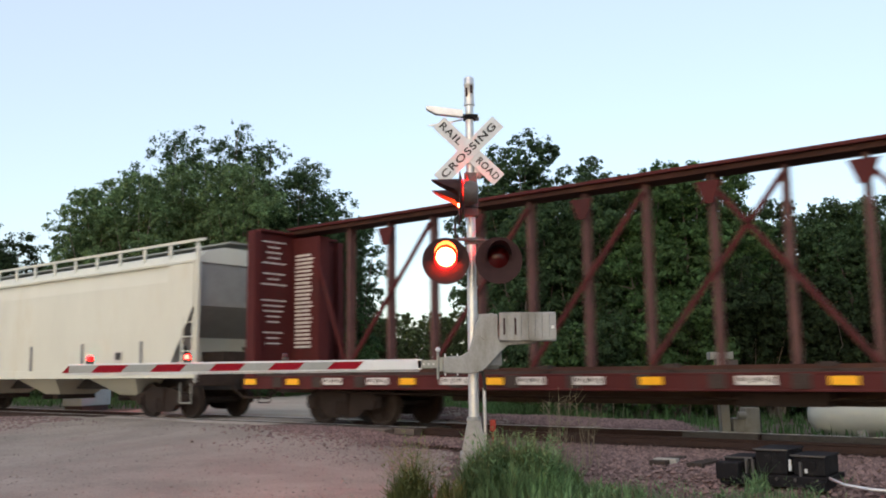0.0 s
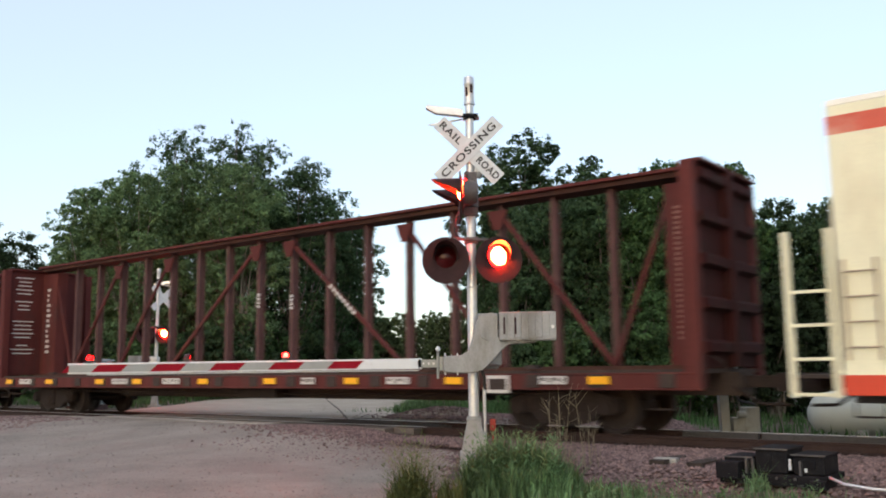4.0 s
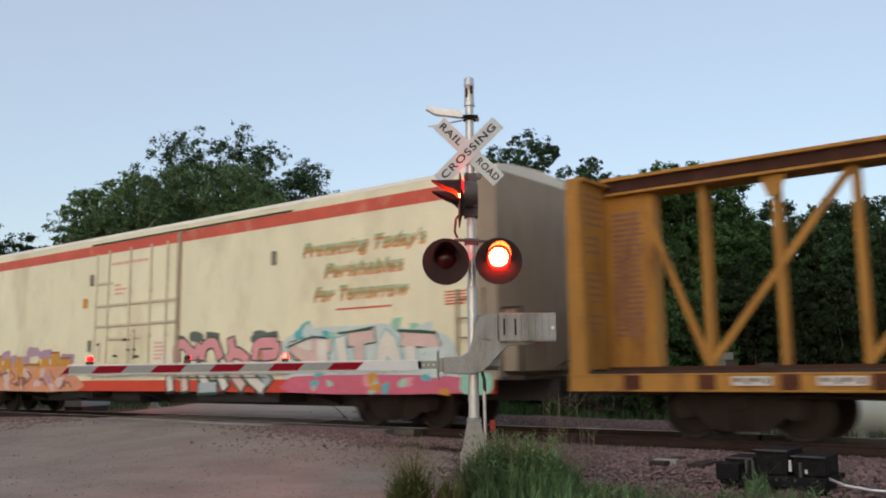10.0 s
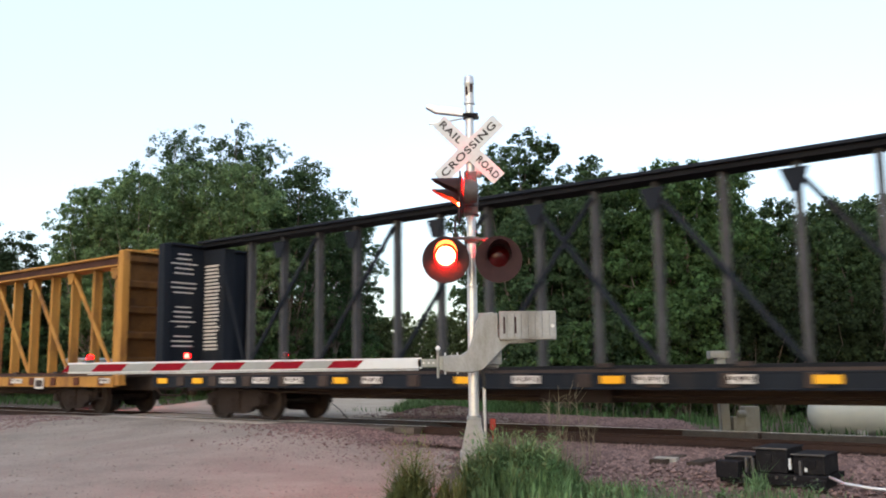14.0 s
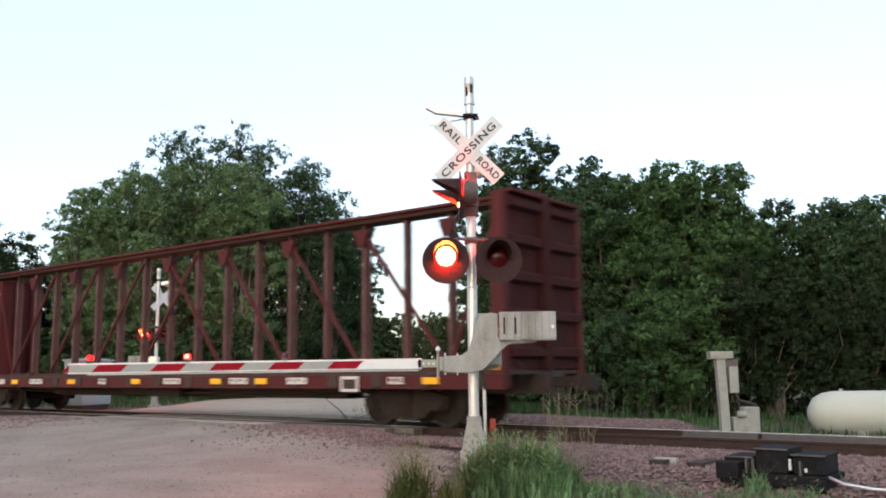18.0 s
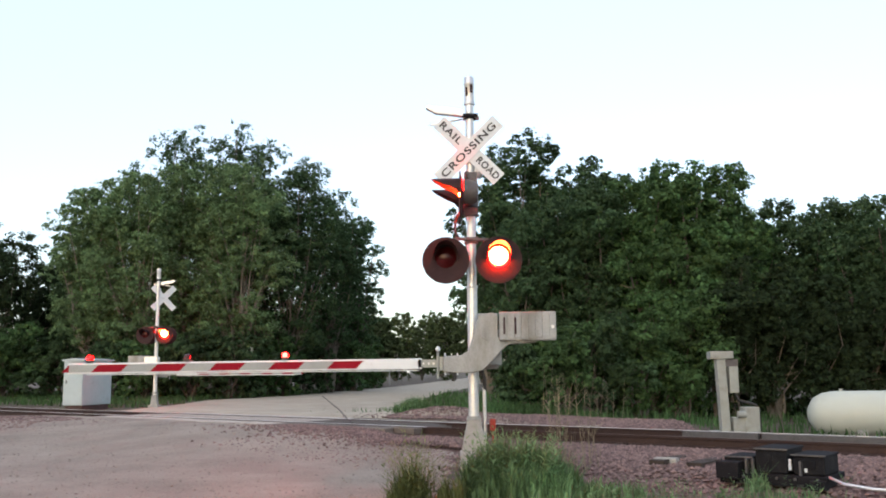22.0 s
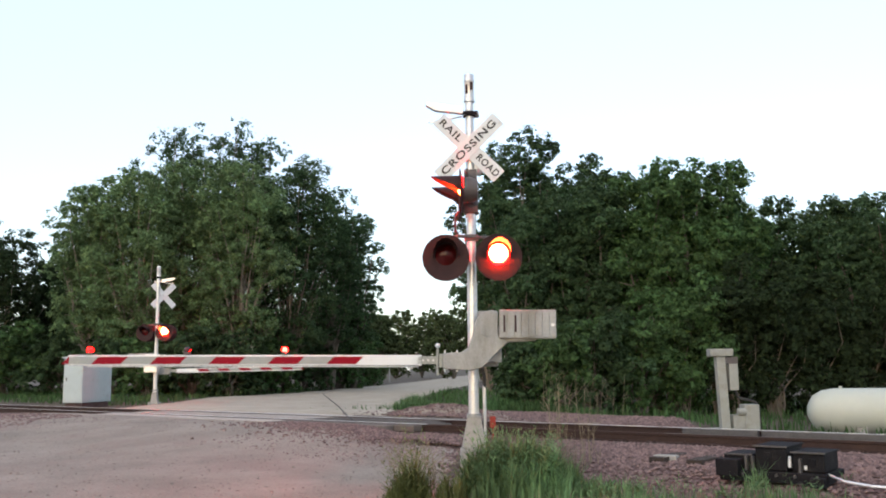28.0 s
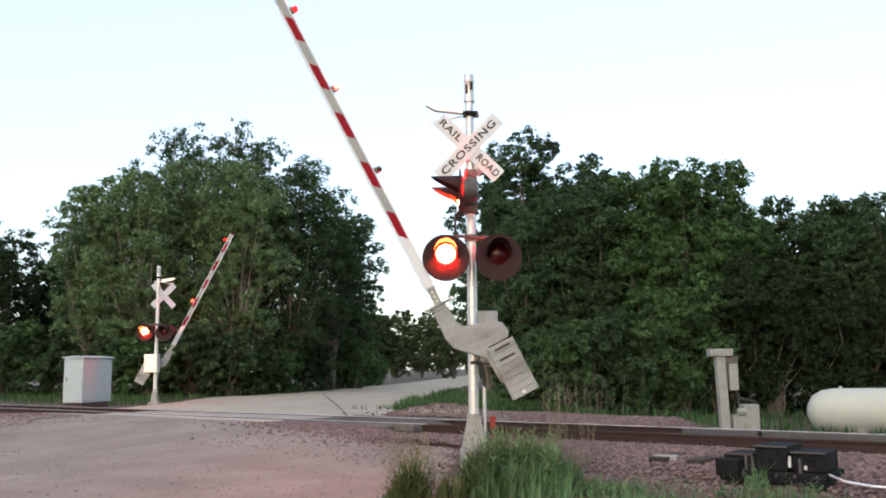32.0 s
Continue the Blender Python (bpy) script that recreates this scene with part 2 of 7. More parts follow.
    "steelgrime": make_mat("grimy_deck_steel", (0.045, 0.033, 0.028), 0.9, vary=0.35, scale=3, fine=30, bump=0.2),
    # broad soft tones stand in for wavy reflections; the second colour is dirt
    "cream": make_mat("cream_white_car_paint", (0.76, 0.75, 0.555), 0.5, vary=0.11, scale=0.9, fine=50, bump=0.05, dirt=(0.60, 0.56, 0.39), dirt_amount=0.42, dirt_scale=0.55, streak=0.5),
    "doorbar": make_mat("greyed_door_hardware", (0.36, 0.30, 0.22), 0.6, vary=0.2, scale=4, fine=50, bump=0.05),
    # tan with browner streaks, darker than the cream sides
    "endtan": make_mat("streaky_tan_end_paint", (0.30, 0.25, 0.19), 0.65, vary=0.2, scale=2, fine=50, bump=0.05, dirt=(0.2, 0.15, 0.11), dirt_amount=0.35, dirt_scale=1.0, streak=0.4),
    "doorpale": make_mat("dusty_cream_hardware", (0.60, 0.55, 0.41), 0.6, vary=0.15, scale=4, fine=50, bump=0.05),
    "irongrey": make_mat("dull_grey_iron", (0.2, 0.19, 0.16), 0.7, vary=0.2, scale=6, bump=0.05),
    "ink_faint": make_mat("faded_red_lettering", (0.66, 0.42, 0.32), 0.6, vary=0.15, scale=4, bump=0.0),
    "roofcream": make_mat("dusty_white_roof_paint", (0.74, 0.72, 0.62), 0.55, vary=0.08, scale=2, fine=50, bump=0.04),
    "carstripe": make_mat("faded_red_stripe_paint", (0.56, 0.105, 0.065), 0.55, vary=0.15, scale=1.5, fine=50, bump=0.04, dirt=(0.62, 0.36, 0.27), dirt_amount=0.25, dirt_scale=0.9, streak=0.6),
    "carred": make_mat("orange_red_sill_paint", (0.58, 0.06, 0.025), 0.5, vary=0.12, scale=2, fine=50, bump=0.04, dirt=(0.35, 0.06, 0.04), dirt_amount=0.2, dirt_scale=2),
    "carorange": make_mat("orange_end_paint", (0.55, 0.22, 0.03), 0.5, vary=0.12, scale=2, fine=50, bump=0.04),
    "hopper": make_mat("grey_white_hopper_paint", (0.58, 0.59, 0.52), 0.5, vary=0.06, scale=1.0, fine=50, bump=0.03, dirt=(0.55, 0.53, 0.43), dirt_amount=0.25, dirt_scale=0.7, streak=0.35),
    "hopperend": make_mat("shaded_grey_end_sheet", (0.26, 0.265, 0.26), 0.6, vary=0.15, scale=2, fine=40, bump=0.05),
    "marker": make_mat("yellow_reflector", (0.85, 0.42, 0.01), 0.35, vary=0.08, scale=8, bump=0.0),
    "stencil": make_mat("white_stencil_paint", (0.56, 0.54, 0.51), 0.6, vary=0.1, scale=8, bump=0.0),
    "recess": make_mat("dark_machine_paint", (0.03, 0.028, 0.03), 0.6, vary=0.3, scale=5, bump=0.1),
    "unit": make_mat("white_machine_panel", (0.46, 0.46, 0.46), 0.5, vary=0.1, scale=4, bump=0.03),
    "g_mint": make_mat("mint_spray_paint", (0.30, 0.58, 0.45), 0.5, vary=0.12, scale=2, fine=20, bump=0.0),
    "g_pale": make_mat("pale_blue_spray_paint", (0.52, 0.63, 0.62), 0.5, vary=0.1, scale=2, fine=20, bump=0.0),
    "g_dark": make_mat("dark_green_spray_paint", (0.035, 0.085, 0.07), 0.5, vary=0.2, scale=2, fine=20, bump=0.0),
    "g_teal": make_mat("teal_spray_paint", (0.10, 0.42, 0.47), 0.5, vary=0.12, scale=2, fine=20, bump=0.0),
    "g_olive": make_mat("olive_spray_paint", (0.125, 0.112, 0.06), 0.5, vary=0.15, scale=2, fine=20, bump=0.0),
    "g_grey": make_mat("grey_blue_spray_paint", (0.38, 0.44, 0.48), 0.5, vary=0.12, scale=2, fine=20, bump=0.0),
    "g_pink": make_mat("pink_spray_paint", (0.66, 0.30, 0.33), 0.5, vary=0.12, scale=2, fine=20, bump=0.0),
    "g_peach": make_mat("peach_spray_paint", (0.62, 0.29, 0.17), 0.5, vary=0.12, scale=2, fine=20, bump=0.0),
    "g_yellow": make_mat("mustard_spray_paint", (0.55, 0.27, 0.035), 0.5, vary=0.12, scale=2, fine=20, bump=0.0),
    "g_white": make_mat("white_spray_paint", (0.66, 0.66, 0.60), 0.5, vary=0.12, scale=2, fine=20, bump=0.0),
    "g_pinkpale": make_mat("pale_pink_spray_paint", (0.62, 0.48, 0.44), 0.5, vary=0.12, scale=2, fine=20, bump=0.0),
    "g_brown": make_mat("brown_spray_paint", (0.26, 0.12, 0.085), 0.5, vary=0.12, scale=2, fine=20, bump=0.0),
    "g_brownpale": make_mat("dusty_brown_spray_paint", (0.22, 0.17, 0.12), 0.5, vary=0.15, scale=2, fine=20, bump=0.0),
    "g_magenta": make_mat("deep_pink_spray_paint", (0.55, 0.13, 0.2), 0.5, vary=0.15, scale=2, fine=20, bump=0.0),
    "g_smoke": make_mat("smoky_green_spray_paint", (0.10, 0.13, 0.11), 0.5, vary=0.3, scale=2, fine=20, bump=0.0),
    "g_navy": make_mat("navy_spray_paint", (0.025, 0.045, 0.08), 0.5, vary=0.2, scale=2, fine=20, bump=0.0),
    "g_lilacpale": make_mat("pale_lilac_spray_paint", (0.36, 0.35, 0.42), 0.5, vary=0.12, scale=2, fine=20, bump=0.0),
    "g_lilac": make_mat("lilac_spray_paint", (0.40, 0.27, 0.36), 0.5, vary=0.12, scale=2, fine=20, bump=0.0),
    "g_black": make_mat("black_spray_paint", (0.03, 0.03, 0.035), 0.5, vary=0.2, scale=2, fine=20, bump=0.0),
    "ink_green": make_mat("green_lettering_paint", (0.17, 0.34, 0.21), 0.55, vary=0.1, bump=0.0),
    "ink_gold": make_mat("gold_lettering_paint", (0.60, 0.33, 0.05), 0.55, vary=0.1, bump=0.0),
    "ink_red": make_mat("red_lettering_paint", (0.55, 0.10, 0.05), 0.55, vary=0.1, bump=0.0),
    "leaf_a": leaf_mat("green_poplar_leaves", (0.112, 0.180, 0.080)),
    "leaf_b": leaf_mat("dark_green_leaves", (0.046, 0.083, 0.038)),
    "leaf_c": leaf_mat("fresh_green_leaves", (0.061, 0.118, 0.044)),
    "leaf_d": leaf_mat("shaded_far_leaves", (0.062, 0.085, 0.035)),
    # darker leaves: the shade low in the thicket is put into the colour
    "leaf_e": leaf_mat("shade_dark_green_leaves", (0.025, 0.042, 0.019)),
    "grass": leaf_mat("green_grass_blades", (0.120, 0.205, 0.096), 0.45, 0.3),
    "weed": leaf_mat("yellow_green_weed_leaves", (0.16, 0.205, 0.08), 0.45, 0.3),
    "straw": leaf_mat("dry_weed_stalks", (0.21, 0.185, 0.13), 0.3, 0.2),
}


# ---------------------------------------------------------------- mesh tools
class Shape:
    """Collects faces of simple solids for one mesh."""

    def __init__(self):
        self.v, self.f = [], []

    def add(self, verts, faces):
        k = len(self.v)
        self.v += [tuple(p) for p in verts]
        self.f += [tuple(i + k for i in q) for q in faces]
        return self

    def box(self, x0, x1, y0, y1, z0, z1, m=None):
        c = [(x, y, z) for z in (z0, z1) for y in (y0, y1) for x in (x0, x1)]
        if m is not None:
            c = [m @ Vector(p) for p in c]
        return self.add(c, [(0, 2, 3, 1), (4, 5, 7, 6), (0, 1, 5, 4), (2, 6, 7, 3), (0, 4, 6, 2), (1, 3, 7, 5)])

    def beam(self, a, b, w, d, up=(0, 1, 0)):
        """A bar of section w x d from a to b; d lies along up."""
        a, b, up = Vector(a), Vector(b), Vector(up)
        run = (b - a).normalized()
        side = run.cross(up).normalized() * (w / 2)
        deep = up.normalized() * (d / 2)
        c = [p + i * side + j * deep for p in (a, b) for j in (-1, 1) for i in (-1, 1)]
        return self.add(c, [(0, 1, 3, 2), (4, 6, 7, 5), (0, 4, 5, 1), (2, 3, 7, 6), (0, 2, 6, 4), (1, 5, 7, 3)])

    def tube(self, a, b, r0, r1=None, seg=14, cap=True):
        a, b = Vector(a), Vector(b)
        r1 = r0 if r1 is None else r1
        q = (b - a).to_track_quat("Z", "Y")
        ring = [q @ Vector((math.cos(2 * math.pi * i / seg), math.sin(2 * math.pi * i / seg), 0)) for i in range(seg)]
        faces = [(i, (i + 1) % seg, seg + (i + 1) % seg, seg + i) for i in range(seg)]
        if cap:
            faces += [tuple(reversed(range(seg))), tuple(range(seg, 2 * seg))]
        return self.add([a + p * r0 for p in ring] + [b + p * r1 for p in ring], faces)

    def path(self, pts, r, seg=8):
        for a, b in zip(pts, pts[1:]):
            self.tube(a, b, r, r, seg)
        return self

    def prism(self, poly, axis, a, b):
        """A polygon drawn across an axis ('x', 'y' or 'z'), pushed from a to b."""
        put = {"x": lambda p, h: (h, p[0], p[1]), "y": lambda p, h: (p[0], h, p[1]), "z": lambda p, h: (p[0], p[1], h)}[axis]
        n = len(poly)
        faces = [(i, (i + 1) % n, n + (i + 1) % n, n + i) for i in range(n)] + [tuple(reversed(range(n))), tuple(range(n, 2 * n))]
        return self.add([put(p, a) for p in poly] + [put(p, b) for p in poly], faces)

    def lathe(self, prof, seg=24, m=None):
        """A profile of (radius, height) turned round z."""
        k = len(prof)
        vs = [Vector((r * math.cos(2 * math.pi * i / seg), r * math.sin(2 * math.pi * i / seg), h)) for i in range(seg) for r, h in prof]
        if m is not None:
            vs = [m @ p for p in vs]
        fs = [(i * k + j, ((i + 1) % seg) * k + j, ((i + 1) % seg) * k + j + 1, i * k + j + 1) for i in range(seg) for j in range(k - 1)]
        return self.add(vs, fs)

    def mesh(self, name, mat, smooth_faces=False):
        me = bpy.data.meshes.new(name)
        me.from_pydata(self.v, [], self.f)
        bm = bmesh.new()
        bm.from_mesh(me)
        bmesh.ops.recalc_face_normals(bm, faces=bm.faces)
        bm.to_mesh(me)
        bm.free()
        me.materials.append(mat)
        if smooth_faces:
            me.shade_smooth()
            me.set_sharp_from_angle(angle=radians(35))
        return me


def part(name, shape, mat, parent=None, label="", at=None, bevel=0.0, round_faces=False):
    data = shape if isinstance(shape, bpy.types.Mesh) else shape.mesh(name, mat, round_faces)
    ob = new(name, data)
    if parent is not None:
        ob.parent = parent
    if at is not None:
        ob.matrix_basis = at
    if bevel:
        b = ob.modifiers.new("worn_edges", "BEVEL")
        b.width, b.segments, b.limit_method, b.angle_limit = bevel, 2, "ANGLE", radians(40)
    return tagged(ob, label)


def thing(name, label, category, at=None, group="", kind=""):
    ob = tagged(new(name), label, category, group, kind)
    if at is not None:
        ob.matrix_basis = at
    return ob


def lettering(text, size, mat, shear=0.0, depth=0.003, spacing=1.0, width=None, bold=0.0):
    cu = bpy.data.curves.new("lettering", "FONT")
    cu.body, cu.size, cu.shear, cu.extrude, cu.space_character = text, size, shear, depth, spacing
    cu.offset = bold
    cu.align_x, cu.align_y = "CENTER", "CENTER"
    ob = new("lettering_draft", cu)
    me = bpy.data.meshes.new_from_object(ob.evaluated_get(bpy.context.evaluated_depsgraph_get()))
    bpy.data.objects.remove(ob)
    if width:
        xs = [v.co.x for v in me.vertices]
        me.transform(Matrix.Diagonal((width / (max(xs) - min(xs)), 1, 1, 1)))
    me.materials.clear()
    me.materials.append(mat)
    return me


def quads_mesh(name, centers, axes_a, axes_b, mat, tri=False):
    """Many loose small leaves: one four-cornered face each."""
    n = len(centers)
    v = np.empty((n, 4, 3), np.float32)
    v[:, 0], v[:, 1] = centers - axes_a, centers - axes_b * 0.62
    v[:, 2], v[:, 3] = centers + axes_a, centers + axes_b * 0.62
    me = bpy.data.meshes.new(name)
    me.vertices.add(n * 4)
    me.vertices.foreach_set("co", v.ravel())
    me.loops.add(n * 4)
    me.loops.foreach_set("vertex_index", np.arange(n * 4, dtype=np.int32))
    me.polygons.add(n)
    me.polygons.foreach_set("loop_start", np.arange(0, n * 4, 4, dtype=np.int32))
    me.update(calc_edges=True)
    me.materials.append(mat)
    return me


# ---------------------------------------------------------------- ground, road, track
def sheet(name, xs, ys, height, mat, label, category, keep=None, kind="structure"):
    verts = [(x, y, height(x, y)) for y in ys for x in xs]
    nx = len(xs)
    faces = []
    for j in range(len(ys) - 1):
        for i in range(nx - 1):
            if keep is None or keep((xs[i] + xs[i + 1]) / 2, (ys[j] + ys[j + 1]) / 2):
                faces.append((j * nx + i, j * nx + i + 1, (j + 1) * nx + i + 1, (j + 1) * nx + i))
    used = sorted({i for f in faces for i in f})
    back = {i: k for k, i in enumerate(used)}
    me = bpy.data.meshes.new(name)
    me.from_pydata([verts[i] for i in used], [], [tuple(back[i] for i in f) for f in faces])
    me.materials.append(mat)
    me.shade_smooth()
    return tagged(new(name, me), label, category, kind=kind)


def spread(a, b, step, far, grow=1.5):
    v = [a + i * step for i in range(int((b - a) / step) + 1)]
    lo, hi, st = v[0], v[-1], step
    while hi < far:
        st *= grow
        hi += st
        lo -= st
        v = [lo] + v + [hi]
    return v


def road_side(x, y):
    """How far a spot lies inside the gravel of the near approach (positive inside)."""
    wob = 0.35 * noise.noise((x * 0.8, y * 0.8, 7.0)) + 0.15 * noise.noise((x * 3, y * 3, 2.0))
    n = x * NX + y * NY
    edge = 0.25 - 0.02 * (y - 10.5) if y > 11.4 else 0.25 - 0.45 * smooth(11.4, 9.6, y)
    return min(edge - x + wob, (DC - 1.3) - n)


sheet("ground", spread(-26, 16, 0.5, 900), spread(-4, 50, 0.5, 900), ground_z, M["dirt"], "dry earth and thin grass beside a railway", "ground")
def near_road_mesh():
    """The near approach, widening to the left; its edge wanders, its far end lies along the timbers."""
    cols, rws = 110, 230
    verts = []
    for j in range(rws + 1):
        y = -4 + 43.0 * j / rws
        edge = 0.25 - 0.02 * (y - 10.5) if y > 11.4 else 0.25 - 0.45 * smooth(11.4, 9.6, y)
        edge += 0.35 * noise.noise((edge * 0.8, y * 0.8, 7.0)) + 0.15 * noise.noise((edge * 3, y * 3, 2.0)) + 0.05 * noise.noise((1.0, y * 9, 5.0))
        lim = min(edge, (DC - 1.3 - y * NY) / NX)
        for i in range(cols + 1):
            x = lim - (lim + 34) * (i / cols) ** 1.6
            verts.append((x, y, ground_z(x, y, True) + 0.022 * smooth(-0.02, 0.35, lim - x)))
    k = cols + 1
    me = bpy.data.meshes.new("road")
    me.from_pydata(verts, [], [(j * k + i, (j + 1) * k + i, (j + 1) * k + i + 1, j * k + i + 1) for j in range(rws) for i in range(cols)])
    me.materials.append(M["gravel"])
    me.shade_smooth()
    return me


tagged(new("road", near_road_mesh()), "dusty pinkish gravel road approaching the crossing", "road", kind="structure")


def far_edges(y):
    """Verge lines of the far road at a distance y: it flares beside the track and bends off in the distance."""
    lo = np.interp(y, (28, 42.5, 45.5, 53, 67, 89, 121, 162, 215), (-10.8, -11.4, -9.9, -7.7, -5.4, -2.6, 0.3, 4.5, 11.5))
    hi = np.interp(y, (24, 36, 44, 53, 67, 100, 167, 215), (-1.5, -1.2, -0.8, 0.1, 1.9, 5.0, 11.0, 18.0))
    return float(lo), float(hi)


def far_road_mesh():
    """A strip from the timbers into the distance, its edges a little uneven."""
    cols, rws = 28, 90
    verts = []
    for i in range(cols + 1):
        u = i / cols
        y0 = 28.0
        for _ in range(40):
            lo, hi = far_edges(y0)
            y0 = (DC + 1.32 - (lo + (hi - lo) * u) * NX) / NY
        for j in range(rws + 1):
            v = j / rws
            y = y0 + (215 - y0) * (0.2 * v + 0.8 * v ** 3)
            lo, hi = far_edges(y)
            x = lo + (hi - lo) * u + (2 * u - 1) * 0.35 * noise.noise((y * 0.6, u * 3, 1.0))
            verts.append((x, y, ground_z(x, y, True) + 0.03))
    k = rws + 1
    faces = [(i * k + j, (i + 1) * k + j, (i + 1) * k + j + 1, i * k + j + 1) for i in range(cols) for j in range(rws)]
    me = bpy.data.meshes.new("far_road")
    me.from_pydata(verts, [], faces)
    me.materials.append(M["farroad"])
    me.shade_smooth()
    return me


tagged(new("far_road", far_road_mesh()), "pale gravel road leading away beyond the crossing", "road", kind="structure")

# ballast bed and shoulders
bed = Shape()
S0, S1, CROSS0, CROSS1 = -60.0, 150.0, 12.0, 22.8
steps = [S0 + i * (S1 - S0) / 210 for i in range(211)]
rows = [[tp(s, DC + d + 0.06 * noise.noise((s, d, 3)), z - 0.125 + 0.02 * noise.noise((s * 2, d * 2, 9)) - (0.2 * smooth(7.0, 8.6, s) if d < -3 else 0.0)) for d, z in
         [(-4.2, -0.42), (-3.3, -0.25), (-1.9, -0.165), (-1.2, -0.16), (-0.6, -0.17), (0, -0.165), (0.6, -0.17), (1.2, -0.16), (1.75, -0.18), (2.3, -0.27), (2.9, -0.36)]] for s in steps]
bed.add([p for r in rows for p in r], [(i * 11 + j, i * 11 + j + 1, (i + 1) * 11 + j + 1, (i + 1) * 11 + j) for i in range(210) for j in range(10)])
ballast = tagged(part("ballast", bed, M["ballast"]), "bed of pink crushed stone ballast under the track", "ballast", kind="structure")


def along(ob, s, n, z=RAIL):
    ob.matrix_basis = Matrix.Translation(tp(s, n, z)) @ pose(0, 0, 0, 0, 0, TURN)
    return ob


RAIL_PROF = [(-0.07, -0.17), (0.07, -0.17), (0.07, -0.155), (0.012, -0.14), (0.012, -0.045), (0.036, -0.035), (0.036, -0.006), (-0.036, -0.006), (-0.036, -0.035),
             (-0.012, -0.045), (-0.012, -0.14), (-0.07, -0.155)]
for name, d in (("rail", -0.75), ("rail", 0.75)):
    r = tagged(along(part(name, Shape().prism(RAIL_PROF, "x", S0, S1), M["rail"]), 0, DC + d), "rusty steel running rail with a polished head", "rail", "running rails", "structure")
    split = 11.6 if d < 0 else S0      # the near rail's head is dull before the crossing
    part("rail_head", Shape().box(split, S1, -0.034, 0.034, -0.010, 0.0), M["railtop"], r, "bright worn running surface")
    if d < 0:
        part("rail_head", Shape().box(S0, split - 0.01, -0.034, 0.034, -0.010, -0.001), M["rail"], r, "dull dark running surface")
# closed switch blade lying along the near rail
blade = tagged(along(part("switch_blade", Shape().box(-40, 5.2, -0.05, 0.05, -0.13, -0.008).box(5.26, 6.65, -0.05, 0.05, -0.13, -0.008).box(-40, 7.0, 0.05, 0.08, -0.155, -0.10), M["switchsteel"], bevel=0.008), 0, DC + 0.655),
               "dark grey steel switch blade beside the running rail", "rail", kind="structure")
tie_me = Shape().box(-0.115, 0.115, -1.3, 1.3, -0.33, -0.155).mesh("tie", M["tie"])
long_tie = Shape().box(-0.115, 0.115, -1.3, 3.0, -0.36, -0.168).mesh("tie", M["tie"])
ties = tagged(new("ties"), "creosoted wooden ties across the track", "railroad tie", kind="structure")
for k in range(-24, 75):
    s = 0.55 * k
    if not (CROSS0 + 0.3 < s < CROSS1 - 0.3):
        o = part("tie", tie_me, None, ties)
        along(o, s + random.uniform(-0.03, 0.03), DC + random.uniform(-0.05, 0.05), RAIL + random.uniform(-0.008, 0.004))
        if k in (9, 10):
            o.data = long_tie
        o.matrix_basis = o.matrix_basis @ pose(0, 0, 0, 0, 0, random.uniform(-1.5, 1.5))
for k in range(-6, 18):
    o = part("tie_plate", Shape().box(-0.1, 0.1, -0.17, 0.17, -0.153, -0.14).box(0.04, 0.07, -0.12, -0.09, -0.14, -0.115).box(-0.07, -0.04, 0.09, 0.12, -0.14, -0.115), M["rail"], ties, "rusty tie plate with spikes")
    along(o, 0.55 * k, DC - 0.75)
# timber crossing deck
deck = tagged(new("crossing_deck"), "weathered timber planks between and beside the rails", "crossing deck", kind="structure")
for d0, d1 in ((-1.45, -1.16), (-1.15, -0.86), (-0.62, -0.34), (-0.33, -0.02), (-0.01, 0.3), (0.31, 0.62), (0.86, 1.15), (1.16, 1.45)):
    for k in range(3):
        a = CROSS0 + k * 3.62 + random.uniform(-0.5, 0.35) * (k == 0)
        o = part("plank", Shape().box(a, CROSS0 + (k + 1) * 3.62 - 0.02 + random.uniform(-0.3, 0.3) * (k == 2), d0 + 0.004, d1 - 0.004, -0.14, -0.014 + random.uniform(-0.010, 0.004)), M["plank"] if k else M["plank_bare"], deck, bevel=0.012)
        along(o, 0, DC)

# loose crushed stone beside the track
rng = np.random.default_rng(5)


def scatter_stones(name, label, spots, sizes, mat, tint_kind="stuff"):
    base = np.array([(1, 0, 0), (-1, 0, 0), (0, 1, 0), (0, -1, 0), (0, 0, 1), (0, 0, -1)], np.float32)
    tri = np.array([(0, 2, 4), (2, 1, 4), (1, 3, 4), (3, 0, 4), (2, 0, 5), (1, 2, 5), (3, 1, 5), (0, 3, 5)], np.int32)
    n = len(spots)
    co = base[None] * (1 + 0.5 * (rng.random((n, 6, 1)) - 0.5)) + 0.35 * (rng.random((n, 6, 3)) - 0.5)
    a = rng.random(n) * 6.283
    c, s = np.cos(a), np.sin(a)
    x, y = co[:, :, 0] * c[:, None] - co[:, :, 1] * s[:, None], co[:, :, 0] * s[:, None] + co[:, :, 1] * c[:, None]
    co = np.stack([x, y * 0.8, co[:, :, 2] * 0.65], -1) * np.asarray(sizes)[:, None, None] + np.asarray(spots)[:, None, :]
    f = (tri[None] + 6 * np.arange(n)[:, None, None]).reshape(-1, 3)
    me = bpy.data.meshes.new(name)
    me.from_pydata(co.reshape(-1, 3).tolist(), [], f.tolist())
    me.materials.append(mat)
    return tagged(new(name, me), label, "stones", kind=tint_kind)


spots, sizes = [], []
for i in range(30000):
    s = random.uniform(-6, 13.5) if i % 3 else random.uniform(20, 44)
